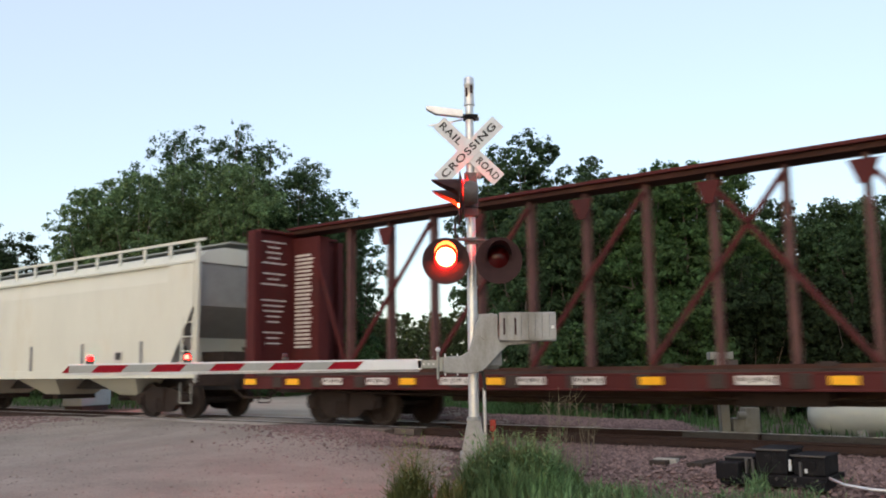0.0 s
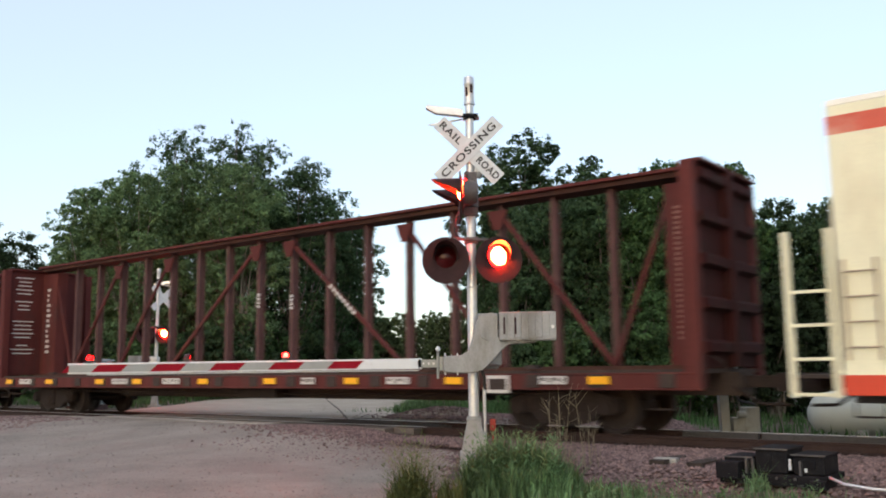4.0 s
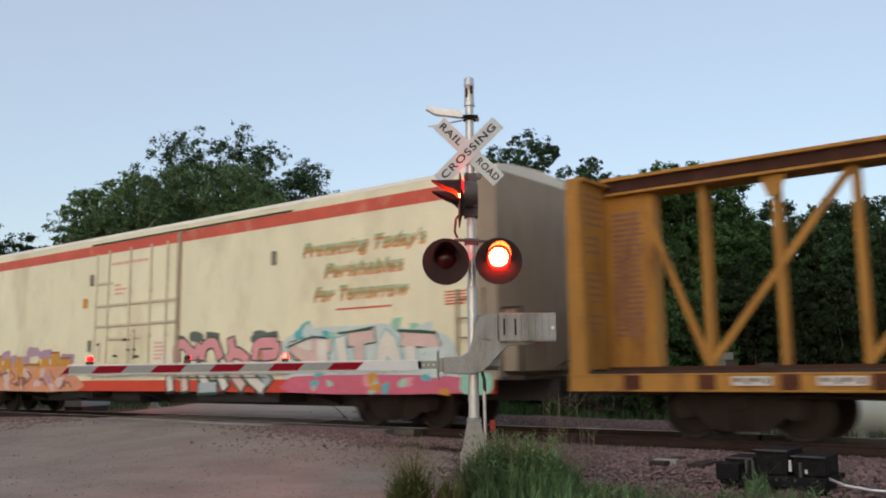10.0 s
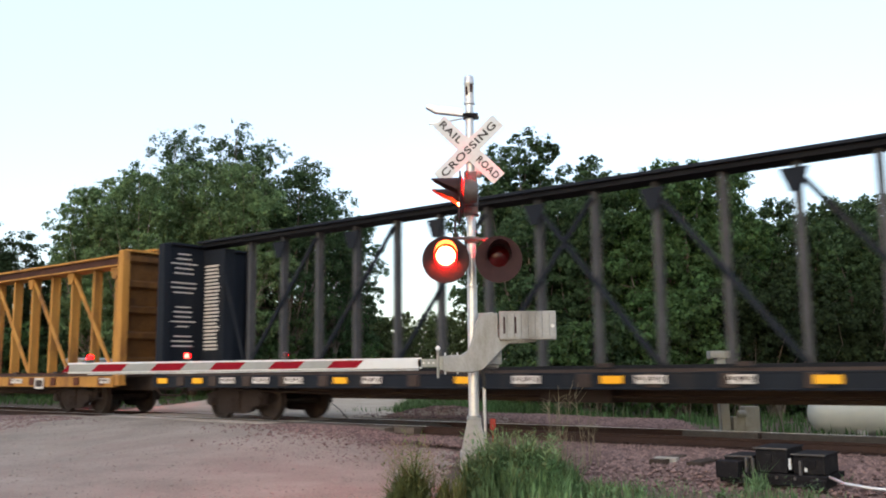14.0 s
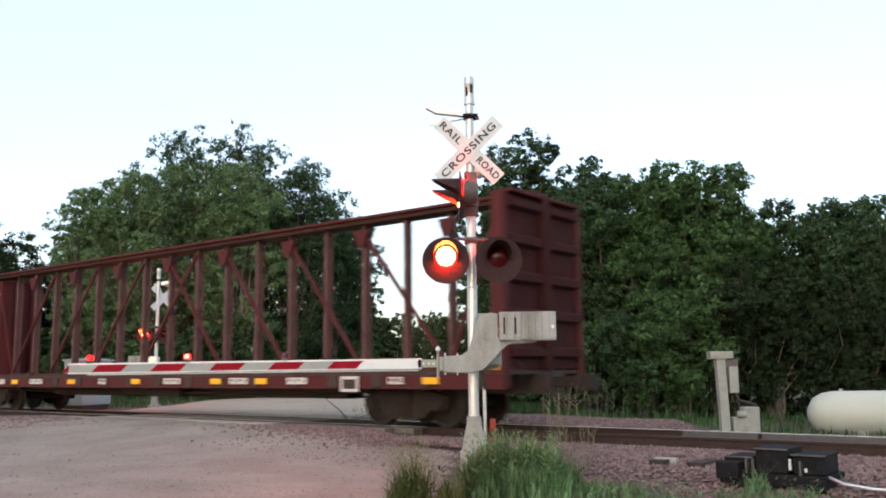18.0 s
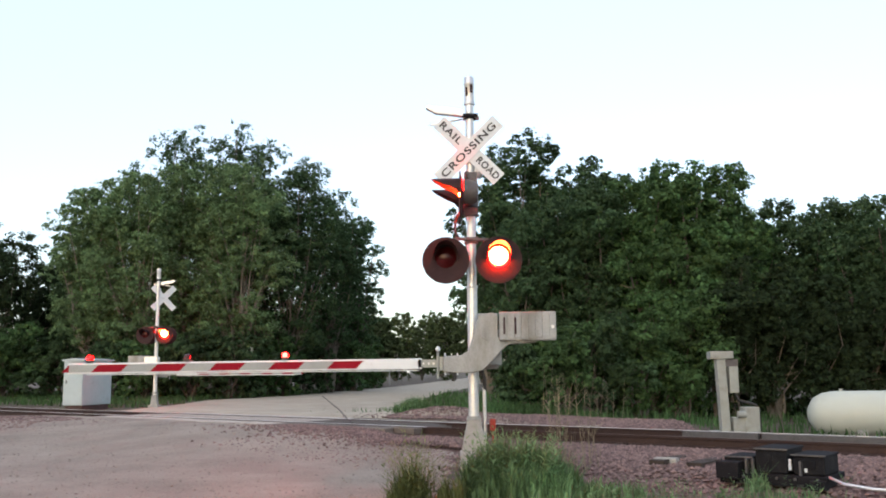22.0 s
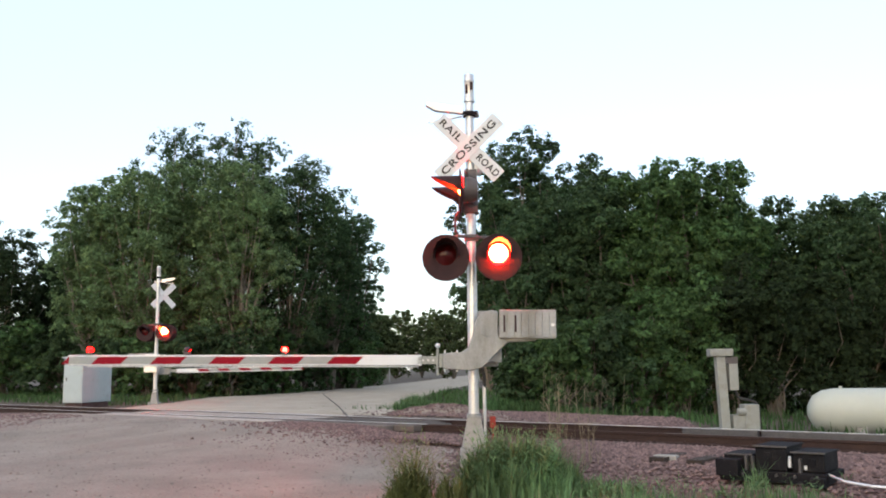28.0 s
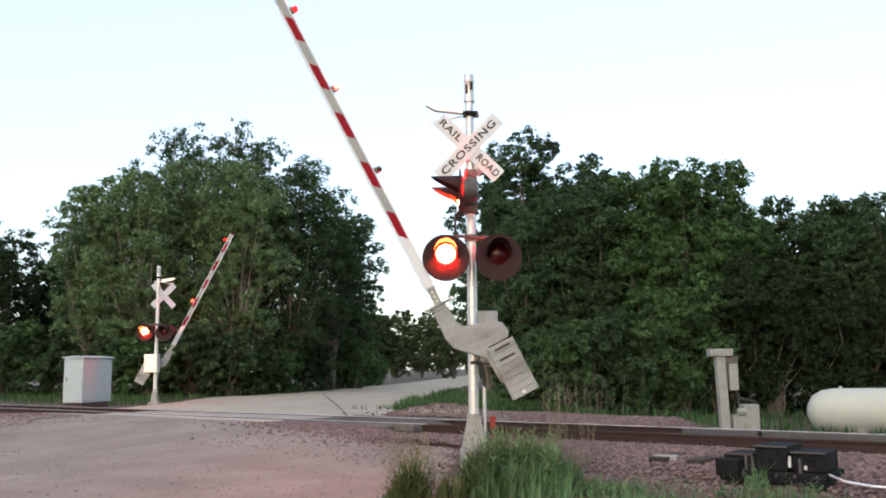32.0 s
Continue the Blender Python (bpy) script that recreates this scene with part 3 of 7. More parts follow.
    d = random.choice((-1, -1, -1, 1)) * abs(random.gauss(2.2, 1.0))
    if i % 3 == 0:
        d = random.uniform(-1.5, 1.5)
    if i % 5 == 0:
        d = random.uniform(-5.0, -2.0)
    if CROSS0 < s < CROSS1 and abs(d) < 1.5:
        continue
    p = tp(s, DC + d)
    ad = abs(d)
    bedz = -0.305 if ad < 1.75 else (-0.305 - 0.15 * (ad - 1.75))
    spots.append((p.x, p.y, max(bedz, ground_z(p.x, p.y) + 0.01)))
    sizes.append(random.uniform(0.016, 0.046))
for i in range(34000):
    s, d = random.uniform(-5, 12.6), -abs(random.gauss(0.9, 1.35)) - 1.0
    if d < -4.3 + 0.5 * noise.noise((s * 0.6, 0, 5)) or (s > 8.2 and d < -2.75 + 0.25 * (s - 8.2) + 0.4 * noise.noise((s * 1.3, 2, 5))):
        continue
    p = tp(s, DC + d)
    bedz = -0.29 - 0.06 * max(0.0, -1.9 - d) - 0.10 * max(0.0, -3.3 - d)
    spots.append((p.x, p.y, max(bedz, ground_z(p.x, p.y)) + random.uniform(-0.01, 0.02)))
    sizes.append(random.uniform(0.022, 0.055))
for i in range(9000):        # stony strip past the road
    s, d = random.uniform(21, 40), -1.5 - abs(random.gauss(0, 2.0))
    if s < 23.5 + 0.5 * d + 0.8 * noise.noise((d, 1, 3)):
        continue
    p = tp(s, DC + d)
    spots.append((p.x, p.y, max(-0.30 - 0.06 * max(0.0, -1.9 - d), ground_z(p.x, p.y)) + 0.02))
    sizes.append(random.uniform(0.02, 0.05))
for i in range(11000):       # stony shelf beyond the rails
    s, d = random.uniform(7.6, 14.6), random.uniform(2.2, 6.6)
    if d > 6.2 - 0.5 * max(0.0, 9.0 - s) + 0.5 * noise.noise((s * 0.9, 4, 8)):
        continue
    p = tp(s, DC + d)
    spots.append((p.x, p.y, ground_z(p.x, p.y) + random.uniform(-0.005, 0.02)))
    sizes.append(random.uniform(0.025, 0.055))
for i in range(4500):        # heaped stone at the end of the timbers
    s, d = random.gauss(12.6, 1.3), random.choice((-1, 1)) * (1.5 + abs(random.gauss(0, 0.8)))
    p = tp(s, DC + d)
    spots.append((p.x, p.y, max(ground_z(p.x, p.y, True), -0.295) + 0.03 + (0.06 * math.exp(-((s - 12.8) / 1.2) ** 2 - ((d - 2.1) / 0.7) ** 2))))
    sizes.append(random.uniform(0.018, 0.045))
scatter_stones("loose_ballast", "scattered pink crushed stones along the track", spots, sizes, M["stone"])
spots, sizes = [], []
for i in range(11000):
    x, y = random.uniform(-16, 0), random.uniform(7, 32)
    if road_side(x, y) > -0.4 and x * NX + y * NY < DC - 1.5:
        spots.append((x, y, ground_z(x, y, True) + 0.025))
        sizes.append(abs(random.gauss(0.0, 0.008)) + 0.005)
scatter_stones("road_gravel", "small loose pebbles on the gravel road", spots, sizes, M["pebble"])


def heap_z(s, d):
    return -0.3 + 0.44 * math.exp(-((s - 13.6) / 1.9) ** 2 - ((d - 2.5) / 0.75) ** 2) + 0.03 * noise.noise((s * 2, d * 2, 3))


heap = Shape()
heap.add([tp(10 + 0.3 * i, DC + 1.5 + 0.2 * j, heap_z(10 + 0.3 * i, 1.5 + 0.2 * j)) for i in range(25) for j in range(14)],
         [(i * 14 + j, i * 14 + j + 1, (i + 1) * 14 + j + 1, (i + 1) * 14 + j) for i in range(24) for j in range(13)])
tagged(part("gravel_heap", heap, M["gravel"], round_faces=True), "low heap of pinkish gravel at the end of the crossing timbers", "gravel heap", kind="structure")
spots, sizes = [], []
for i in range(2600):
    s, d = random.gauss(13.4, 1.6), random.gauss(2.5, 0.6)
    if d > 1.55 and 10.2 < s < 17:
        p = tp(s, DC + d)
        spots.append((p.x, p.y, heap_z(s, d) + 0.01))
        sizes.append(random.uniform(0.015, 0.045))
scatter_stones("heap_stones", "pink stones on the gravel heap", spots, sizes, M["stone"])


# ---------------------------------------------------------------- flashing times
UNEVEN = {11: 0.06, 16: -0.005, 21: -0.06, 26: -0.05, 31: -0.06, 43: 0.05, 48: 0.045}      # the relay is not quite even
HALF, SWAP = 0.595, 1.5      # each lamp burns for HALF seconds; at SWAP the light goes from the first to the second


def turn_rows(first):
    """The lens turns its lit or its dark side to the road, a half turn at every change of the light."""
    rows, angle = [], 0.0
    for k in range(-4, int((32.0 - SWAP) / HALF) + 1):
        to_second = k % 2 == 0
        lit_after = (not to_second) if first else to_second
        t = SWAP + k * HALF + UNEVEN.get(k, 0.0) + (-0.055 if lit_after else 0.025)
        if t < 0.08:
            angle = 0.0 if lit_after else 180.0
            continue
        if not rows:
            rows.append((0.0, angle))
        for i in range(4):
            rows.append((t + (i - 1.5) / 30, angle + 60.0 * i))
        angle += 180.0
    if rows[-1][0] < 31.95:
        rows.append((32.0, angle))
    return rows


LENSES = []      # (lens, place in its thing, rows)


def lens_mesh(r, deep, lit):
    """A lens whose one face is lit and whose other face is dark red glass."""
    me = bpy.data.meshes.new("lens")
    seg, rings = 24, 5
    vs, fs, ms = [], [], []
    for side in (-1, 1):
        k = len(vs)
        vs.append((0, side * deep, 0))
        for j in range(1, rings + 1):
            q = j / rings
            for i in range(seg):
                a = 2 * math.pi * i / seg
                vs.append((r * q * math.cos(a), side * deep * (1 - q * q), r * q * math.sin(a)))
        for i in range(seg):
            fs.append((k, k + 1 + i, k + 1 + (i + 1) % seg))
        for j in range(rings - 1):
            for i in range(seg):
                a, b = k + 1 + j * seg + i, k + 1 + j * seg + (i + 1) % seg
                fs.append((a, a + seg, b + seg, b))
        ms += [1 if side > 0 else (2 if k >= seg * 4 else 0) for k in range(len(fs) - len(ms))]
    me.from_pydata(vs, [], fs)
    me.materials.append(lit)
    me.materials.append(M["lensdark"])
    me.materials.append(M["lensrim"])
    me.polygons.foreach_set("material_index", ms)
    me.shade_smooth()
    return me


def flasher(parent, at, first, far=False):
    """One round crossing lamp that looks along its own -y: backing disc, hood, housing and turning lens."""
    ring = Shape()
    ring.lathe([(0.10, 0.0), (0.325, 0.05), (0.332, 0.05), (0.33, 0.035), (0.10, -0.012)], 36, pose(0, 0, -0.03, 90))
    lamp = part("lamp", ring, M["black"], parent, "black round backing disc of a signal lamp", at, round_faces=True)
    part("lamp_housing", Shape().lathe([(0.18, 0.0), (0.185, -0.09), (0.15, -0.2), (0.0, -0.21)], 28, pose(0, 0, 0, 90)), M["housing"], lamp, "dark metal housing", round_faces=True)
    hood = Shape()
    seg = 18
    for r in (0.168, 0.174):
        k = len(hood.v)
        for i in range(seg + 1):
            a = radians(-22 + 224 * i / seg)
            long = 0.10 + 0.34 * max(0.0, math.sin(a)) ** 0.8 if math.sin(a) > 0 else 0.10 * (1 + math.sin(a))
            hood.v += [(r * math.cos(a), -0.01, r * math.sin(a)), (r * 0.97 * math.cos(a), -0.01 - long, r * 0.97 * math.sin(a))]
        hood.f += [(k + 2 * i, k + 2 * i + 1, k + 2 * i + 3, k + 2 * i + 2) for i in range(seg)]
    part("hood", hood, M["black"], lamp, "black visor over the lens", pose(0, 0, 0.03), round_faces=True)
    glass = part("lens", lens_mesh(0.1655, 0.07, M["lens"]), None, lamp, "round red lens, lit in turn with its partner")
    LENSES.append((glass, pose(0, 0.0, 0.03), turn_rows(first)))
    return lamp


def blade(parent, lean, words, y):
    b = part("crossbuck_blade", Shape().box(-0.61, 0.61, y - 0.004, y + 0.004, -0.114, 0.114), M["white"], parent, "white crossbuck blade with black letters",
             pose(0, 0, 0, 0, lean, 0), bevel=0.002)
    for text, x in words:
        part("letters", lettering(text, 0.146, M["letter"], spacing=1.15, bold=0.003, width=1.07 if len(text) > 4 else 0.40), None, b, "black capital letters", pose(x, y - 0.007, -0.0, 90, 0, 0))
    return b


def crossing_signal(name, x, y, z0, facing, near=True):
    """Mast with crossbuck and lamps. Its front looks along its own -y."""
    g = thing(name, "galvanised crossing mast with white crossbuck and red flashers" if near else "far crossing mast with white crossbuck and red flashers",
              "crossing signal", pose(x, y, z0, 0, 0, facing), "crossing signals")
    part("pole", Shape().tube((0, 0, 0.3), (0, 0, 2.2), 0.076, 0.072, 20).tube((0, 0, 2.2), (0, 0, 4.95), 0.066, 0.062, 20), M["galv"], g, "dull galvanised steel pole", round_faces=True)
    lift = 0.0 if near else -0.16
    part("pole_cap", Shape().lathe([(0.0, 5.34), (0.05, 5.34), (0.074, 5.325), (0.074, 5.25), (0.08, 5.24), (0.08, 5.22), (0.074, 5.21), (0.074, 4.96), (0.082, 4.95), (0.082, 4.91), (0.06, 4.90)], 20), M["galv"], g,
         "capped galvanised sleeve", pose(0, 0, lift), round_faces=True)
    part("sleeve_slot", Shape().box(0.012, 0.05, -0.082, -0.06, 5.08, 5.2).box(-0.055, -0.025, -0.08, -0.05, 5.03, 5.16), M["black"], g, "dark opening")
    foot = Shape()
    foot.prism([(-0.2, -0.2), (0.2, -0.2), (0.2, 0.2), (-0.2, 0.2)], "z", -0.62, -0.08)
    w, top = (0.175, 0.36) if near else (0.13, 0.3)
    a = [(-w, -w, -0.08), (w, -w, -0.08), (w, w, -0.08), (-w, w, -0.08)]
    b = [(-0.09, -0.09, top), (0.09, -0.09, top), (0.09, 0.09, top), (-0.09, 0.09, top)]
    foot.add(a + b, [(0, 1, 5, 4), (1, 2, 6, 5), (2, 3, 7, 6), (3, 0, 4, 7), (4, 5, 6, 7)])
    part("base_casting", foot, M["concrete"], g, "grey tapered cast base", bevel=0.02)
    part("base_flange", Shape().lathe([(0.0, 0.40), (0.1, 0.40), (0.1, 0.36), (0.0, 0.355)], 20).box(-0.105, 0.105, -0.105, 0.105, 0.345, 0.365), M["alu"], g)
    xb = part("crossbuck", Shape().tube((0, -0.10, 0), (0, -0.02, 0), 0.02, 0.02, 10), M["galv"], g, "white X-shaped crossbuck sign", pose(-0.02, 0, 4.20) if near else pose(-0.25, -0.02, 4.03, 0, 0, 38))
    blade(xb, -45, (("CROSSING", 0.0),), -0.112)
    blade(xb, 45, (("RAIL", -0.37), ("ROAD", 0.38)), -0.10)
    part("sign_bracket", Shape().box(-0.085, 0.085, -0.1, -0.06, 4.02, 4.07).lathe([(0.06, 4.01), (0.085, 4.02), (0.085, 4.08), (0.06, 4.09)], 16), M["galv"], g)
    part("sign_bracket", Shape().box(-0.085, 0.085, -0.1, -0.06, 4.34, 4.39).lathe([(0.06, 4.33), (0.085, 4.34), (0.085, 4.40), (0.06, 4.41)], 16), M["galv"], g)
    br = Shape().box(-0.09, 0.14, -0.09, 0.09, 4.70, 4.735)
    br.prism([(-0.64, 4.84), (-0.62, 4.885), (-0.1, 4.815), (-0.1, 4.71), (-0.5, 4.76)], "y", -0.12, -0.02)
    br.prism([(-0.62, 4.63), (-0.1, 4.72), (-0.1, 4.70), (-0.55, 4.61)], "y", 0.03, 0.05)
    part("top_bracket", br, M["galv"], g, "flat steel bracket arm", pose(0, 0, lift), bevel=0.004)
    part("bracket_clamp", Shape().lathe([(0.066, 4.69), (0.095, 4.69), (0.095, 4.76), (0.066, 4.76)], 16).box(-0.12, 0.12, -0.11, -0.085, 4.70, 4.75), M["blackbox"], g)
    # lamps that look along the road
    for front in ((-1,) if near else (-1, 1)):
        turn = 0 if front < 0 else 180
        part("crossarm", Shape().path([(-0.42, front * 0.07, 2.86), (-0.2, front * 0.12, 2.9), (0.42, front * 0.07, 2.87)], 0.024).box(-0.1, 0.1, -0.09, 0.09, 2.84, 2.93), M["housing"], g, "dark crossarm pipe", round_faces=True)
        for k, xo in enumerate((-0.372, 0.372)):
            first = (k == 0) if near else ((k == 1) if front > 0 else (k == 0))
            flasher(g, pose(xo, front * 0.24, 2.60, 0, 0, turn), first)
            part("lamp_arm", Shape().tube((xo, front * 0.07, 2.86), (xo, front * 0.1, 2.72), 0.02, 0.02, 10).box(xo - 0.04, xo + 0.04, min(0, front * 0.14), max(0, front * 0.14), 2.70, 2.76), M["housing"], g)
    if near:
        # pair that looks along the side road, seen edge-on
        part("side_crossarm", Shape().path([(-0.06, -0.42, 3.80), (-0.06, 0.42, 3.80)], 0.024).box(-0.09, 0.09, -0.1, 0.1, 3.72, 3.88), M["housing"], g, "dark crossarm pipe", round_faces=True)
        for k, yo in enumerate((-0.38, 0.38)):
            flasher(g, pose(-0.12, yo, 3.52, 0, 0, -90), k == 1)
            part("lamp_arm", Shape().tube((-0.06, yo, 3.80), (-0.02, yo, 3.66), 0.02, 0.02, 10), M["housing"], g)
        part("junction_box", Shape().box(-0.1, 0.1, -0.12, 0.1, 3.24, 3.36).lathe([(0.067, 3.36), (0.11, 3.38), (0.11, 3.72), (0.067, 3.75)], 16), M["housing"], g, "dark cable fitting on the pole", bevel=0.01)
        part("cable", Shape().path([(-0.14, -0.13, 3.3), (-0.22, -0.13, 3.2), (-0.24, -0.13, 3.02), (-0.2, -0.12, 2.93)], 0.018), M["cable"], g, "black cable")
        bell = Shape().lathe([(0.0, 0.0), (0.05, 0.01), (0.075, 0.05), (0.08, 0.09), (0.085, 0.09)], 16, pose(0.10, -0.02, 3.80, 0, 0, 0))
        part("bell", bell.box(0.06, 0.14, -0.06, 0.02, 3.88, 3.97), M["galv"], g, "small crossing bell", round_faces=True)
        part("pole_band", Shape().lathe([(0.07, 2.20), (0.082, 2.205), (0.082, 2.235), (0.07, 2.24)], 20), M["galv"], g)
        part("gate_motor_box", Shape().box(0.02, 0.36, 0.0, 0.34, 1.05, 1.84).box(0.10, 0.40, -0.10, 0.0, 1.1, 1.6), M["alu"], g, "grey gate mechanism box behind the casting", bevel=0.02)
        part("hose", Shape().path([(-0.04, -0.08, 1.10), (0.04, -0.09, 1.12), (0.11, -0.08, 1.06), (0.15, -0.05, 0.92), (0.155, 0.0, 0.76)], 0.024, 10), M["cable"], g, "black bent hose", round_faces=True)
        part("conduit", Shape().tube((0.15, 0.0, -0.2), (0.15, 0.0, 0.8), 0.026, 0.026, 10), M["galv"], g, "thin galvanised conduit", round_faces=True)
        part("marker", Shape().box(0.22, 0.3, -0.05, 0.03, 0.2, 0.36).box(0.25, 0.27, -0.02, 0.0, -0.3, 0.2), M["orange"], g, "orange utility marker", bevel=0.01)
    else:
        part("gate_motor_box", Shape().box(-0.14, 0.36, -0.05, 0.3, 1.05, 1.75), M["galv"], g, "grey gate mechanism box", bevel=0.02)
    return g


def crossing_gate(name, at):
    """The moving gate: arm to its own -x, counterweight to +x, turning about its own y."""
    g = thing(name, "red and white striped crossing gate arm with counterweight", "crossing gate", at, "crossing gates")
    cast = Shape().prism([(-0.57, -0.27), (-0.57, -0.49), (-0.17, -0.51), (-0.02, -0.47), (0.06, -0.40), (0.25, -0.2), (0.34, -0.12), (0.72, -0.10), (0.75, -0.05), (0.2, -0.02),
                          (0.2, 0.28), (0.12, 0.33), (-0.02, 0.30), (-0.10, 0.2), (-0.15, 0.0), (-0.22, -0.2), (-0.32, -0.26)], "y", -0.09, -0.03)
    part("casting", cast, M["alu"], g, "grey cast gate support", bevel=0.014)
    part("pivot_boss", Shape().tube((0, -0.12, 0.02), (0, 0.25, 0.02), 0.05, 0.05, 16), M["alu"], g, "round pivot boss", round_faces=True)
    part("clamp_plate", Shape().box(-0.56, -0.5, -0.105, -0.088, -0.47, -0.29), M["alu"], g, "")
    for bx, bz, br in ((0.05, -0.03, 0.03), (-0.05, 0.1, 0.02), (0.08, 0.16, 0.02), (0.0, -0.2, 0.018), (0.14, 0.24, 0.018)):
        part("bolt", Shape().tube((bx, -0.105, bz), (bx, -0.085, bz), br, br, 10), M["alu"], g)
    cw = part("counterweight", Shape().box(0.215, 1.0, -0.16, -0.04, -0.07, 0.33), M["alu"], g, "grey slotted counterweight", bevel=0.012)
    for i in range(8):
        x = 0.225 + i * 0.097
        part("weight_plate", Shape().box(x + 0.004, x + 0.093, -0.172, -0.158, -0.055 + 0.012 * (i % 3), 0.315), M["alu"], cw, "", bevel=0.004)
    for i in range(2):
        part("slot", Shape().box(0.268 + 0.155 * i, 0.294 + 0.155 * i, -0.1735, -0.171, 0.02, 0.25), M["black"], cw, "dark adjusting slot")
    part("bolt", Shape().tube((0.95, -0.18, 0.12), (0.95, -0.16, 0.12), 0.025, 0.025, 8), M["galv"], cw)
    # hinge clamp
    part("hinge", Shape().box(-0.62, -0.57, -0.1, 0.0, -0.47, -0.28).box(-0.66, -0.63, -0.11, 0.01, -0.48, -0.27).box(-0.92, -0.64, -0.075, -0.025, -0.425, -0.315).tube((-0.64, -0.05, -0.58), (-0.64, -0.05, -0.19), 0.018, 0.018, 10), M["postgrey"], g, "galvanised arm clamp", bevel=0.004)
    part("hinge_ball", Shape().lathe([(0.0, -0.036), (0.026, -0.025), (0.036, 0.0), (0.026, 0.025), (0.0, 0.036)], 12, pose(-0.64, -0.06, -0.17)), M["white"], g, "white round knob", round_faces=True)
    for i in range(3):
        part("clamp_bolt", Shape().tube((-0.7 - 0.07 * i, -0.09, -0.37), (-0.7 - 0.07 * i, -0.07, -0.37), 0.014, 0.014, 8), M["galv"], g)
    for i in range(2):
        part("casting_stud", Shape().tube((-0.54 + 0.17 * i, -0.06, -0.53), (-0.54 + 0.17 * i, -0.06, -0.23), 0.011, 0.011, 8), M["galv"], g)
    x1, x0 = -0.86, -5.77
    zc = lambda x: -0.372 - 0.006 * (x + 0.86) * -1 * 0.6
    arm = part("arm", Shape().add([(x, y, zc(x) + k) for x in (x1, x0) for y in (-0.075, -0.03) for k in (-0.074, 0.074)],
                                  [(0, 1, 3, 2), (4, 6, 7, 5), (0, 4, 5, 1), (2, 3, 7, 6), (1, 5, 7, 3), (0, 2, 6, 4)]), M["white"], g, "white hollow gate arm", bevel=0.012)
    for face, y in ((-1, -0.0775), (1, -0.0275)):
        for i in range(12):
            a = -1.26 - 0.4075 * i          # top edge nearer the mast; stripes slant
            b = a - 0.4075
            if b < x0 + 0.02:
                b = x0 + 0.02
            if i == 0:
                continue
            red = i % 2 == 1
            tone = "redstripe" if red else "silver"
            a2, b2 = a - 0.105, max(b - 0.105, x0 + 0.02)
            za, zb = zc(a), zc(b)
            st = Shape().add([(a, y - .001, za + 0.052), (a2, y - .001, za - 0.052), (b2, y - .001, zb - 0.052), (b, y - .001, zb + 0.052), (a, y + .001, za + 0.052), (a2, y + .001, za - 0.052), (b2, y + .001, zb - 0.052), (b, y + .001, zb + 0.052)],
                             [(0, 1, 2, 3), (7, 6, 5, 4), (0, 4, 5, 1), (1, 5, 6, 2), (2, 6, 7, 3), (3, 7, 4, 0)])
            part("stripe", st, M[tone], arm, "red reflective band" if red else "silver reflective band")
    part("arm_cable", Shape().path([(-0.9, -0.05, zc(-1) - 0.09), (-2.5, -0.05, zc(-2.5) - 0.085), (-5.5, -0.05, zc(-5.5) - 0.085)], 0.008, 6), M["white"], g, "thin wire under the arm")
    for x, first in ((-5.47, None), (-4.12, True), (-2.76, False)):
        zt = zc(x) + 0.075
        lamp = part("gate_lamp", Shape().box(x - 0.04, x + 0.04, -0.085, -0.02, zt, zt + 0.03).tube((x, -0.05, zt + 0.02), (x, -0.05, zt + 0.045), 0.05, 0.055, 14), M["housing"], g, "small red gate lamp on the arm")
        me = Shape().lathe([(0.0, -0.03), (0.03, -0.03), (0.046, -0.022), (0.046, 0.0), (0.04, 0.018), (0.022, 0.03), (0.0, 0.033)], 16).mesh("gate_lens", M["gatelens"], True)
        me.materials.append(M["lensdark"])
        me.materials.append(M["gatecore"])
        if first is not None:
            me.polygons.foreach_set("material_index", [1 if p.center.y > 0.0 else (2 if p.center.y < -0.02 and abs(p.center.x) < 0.034 else 0) for p in me.polygons])
        gl = part("gate_lens", me, None, lamp, "red lens")
        spot = pose(x, -0.05, zt + 0.076)
        gl.matrix_basis = spot
        if first is not None:
            LENSES.append((gl, spot, turn_rows(first)))
    return g


GATE_RISE = ((0, 0), (27.9, 0), (28.0, 0.8), (28.3, 5.2), (28.6, 10.6), (28.9, 15.7), (29.2, 20.6), (29.5, 25.2), (29.8, 29.8), (30.1, 34.2), (30.4, 38.9),
             (30.7, 43.3), (31.0, 47.8), (31.4, 54.0), (31.6, 56.9), (31.8, 59.8), (32.0, 62.6))
crossing_signal("crossing_signal", 0.41, 12.5, 0.0, 0.0, True)
crossing_signal("crossing_signal", -11.14, 34.1, -0.05, 180.0, False)
GATES = ((crossing_gate("crossing_gate", pose(0.553, 12.30, 1.505)), pose(0.553, 12.30, 1.505)),
         (crossing_gate("crossing_gate", pose(-11.30, 34.28, 1.42, 0, 0, 180)), pose(-11.30, 34.28, 1.42, 0, 0, 180)))


# ---------------------------------------------------------------- rolling stock: own +x is the way of travel, own +y looks at the road
WHEEL_R = 0.4572
WHEELS = []      # (wheelset, place in its truck)
wheel_prof = [(0.0, 0.60), (0.07, 0.60), (0.085, 0.66), (0.10, 0.80), (0.20, 0.72), (0.38, 0.70), (0.40, 0.685), (0.485, 0.685), (0.485, 0.71), (0.457, 0.725), (0.452, 0.82), (0.40, 0.82), (0.37, 0.755), (0.2, 0.775), (0.11, 0.83), (0.09, 0.90), (0.0, 0.91)]


def wheelset_mesh():
    s = Shape()
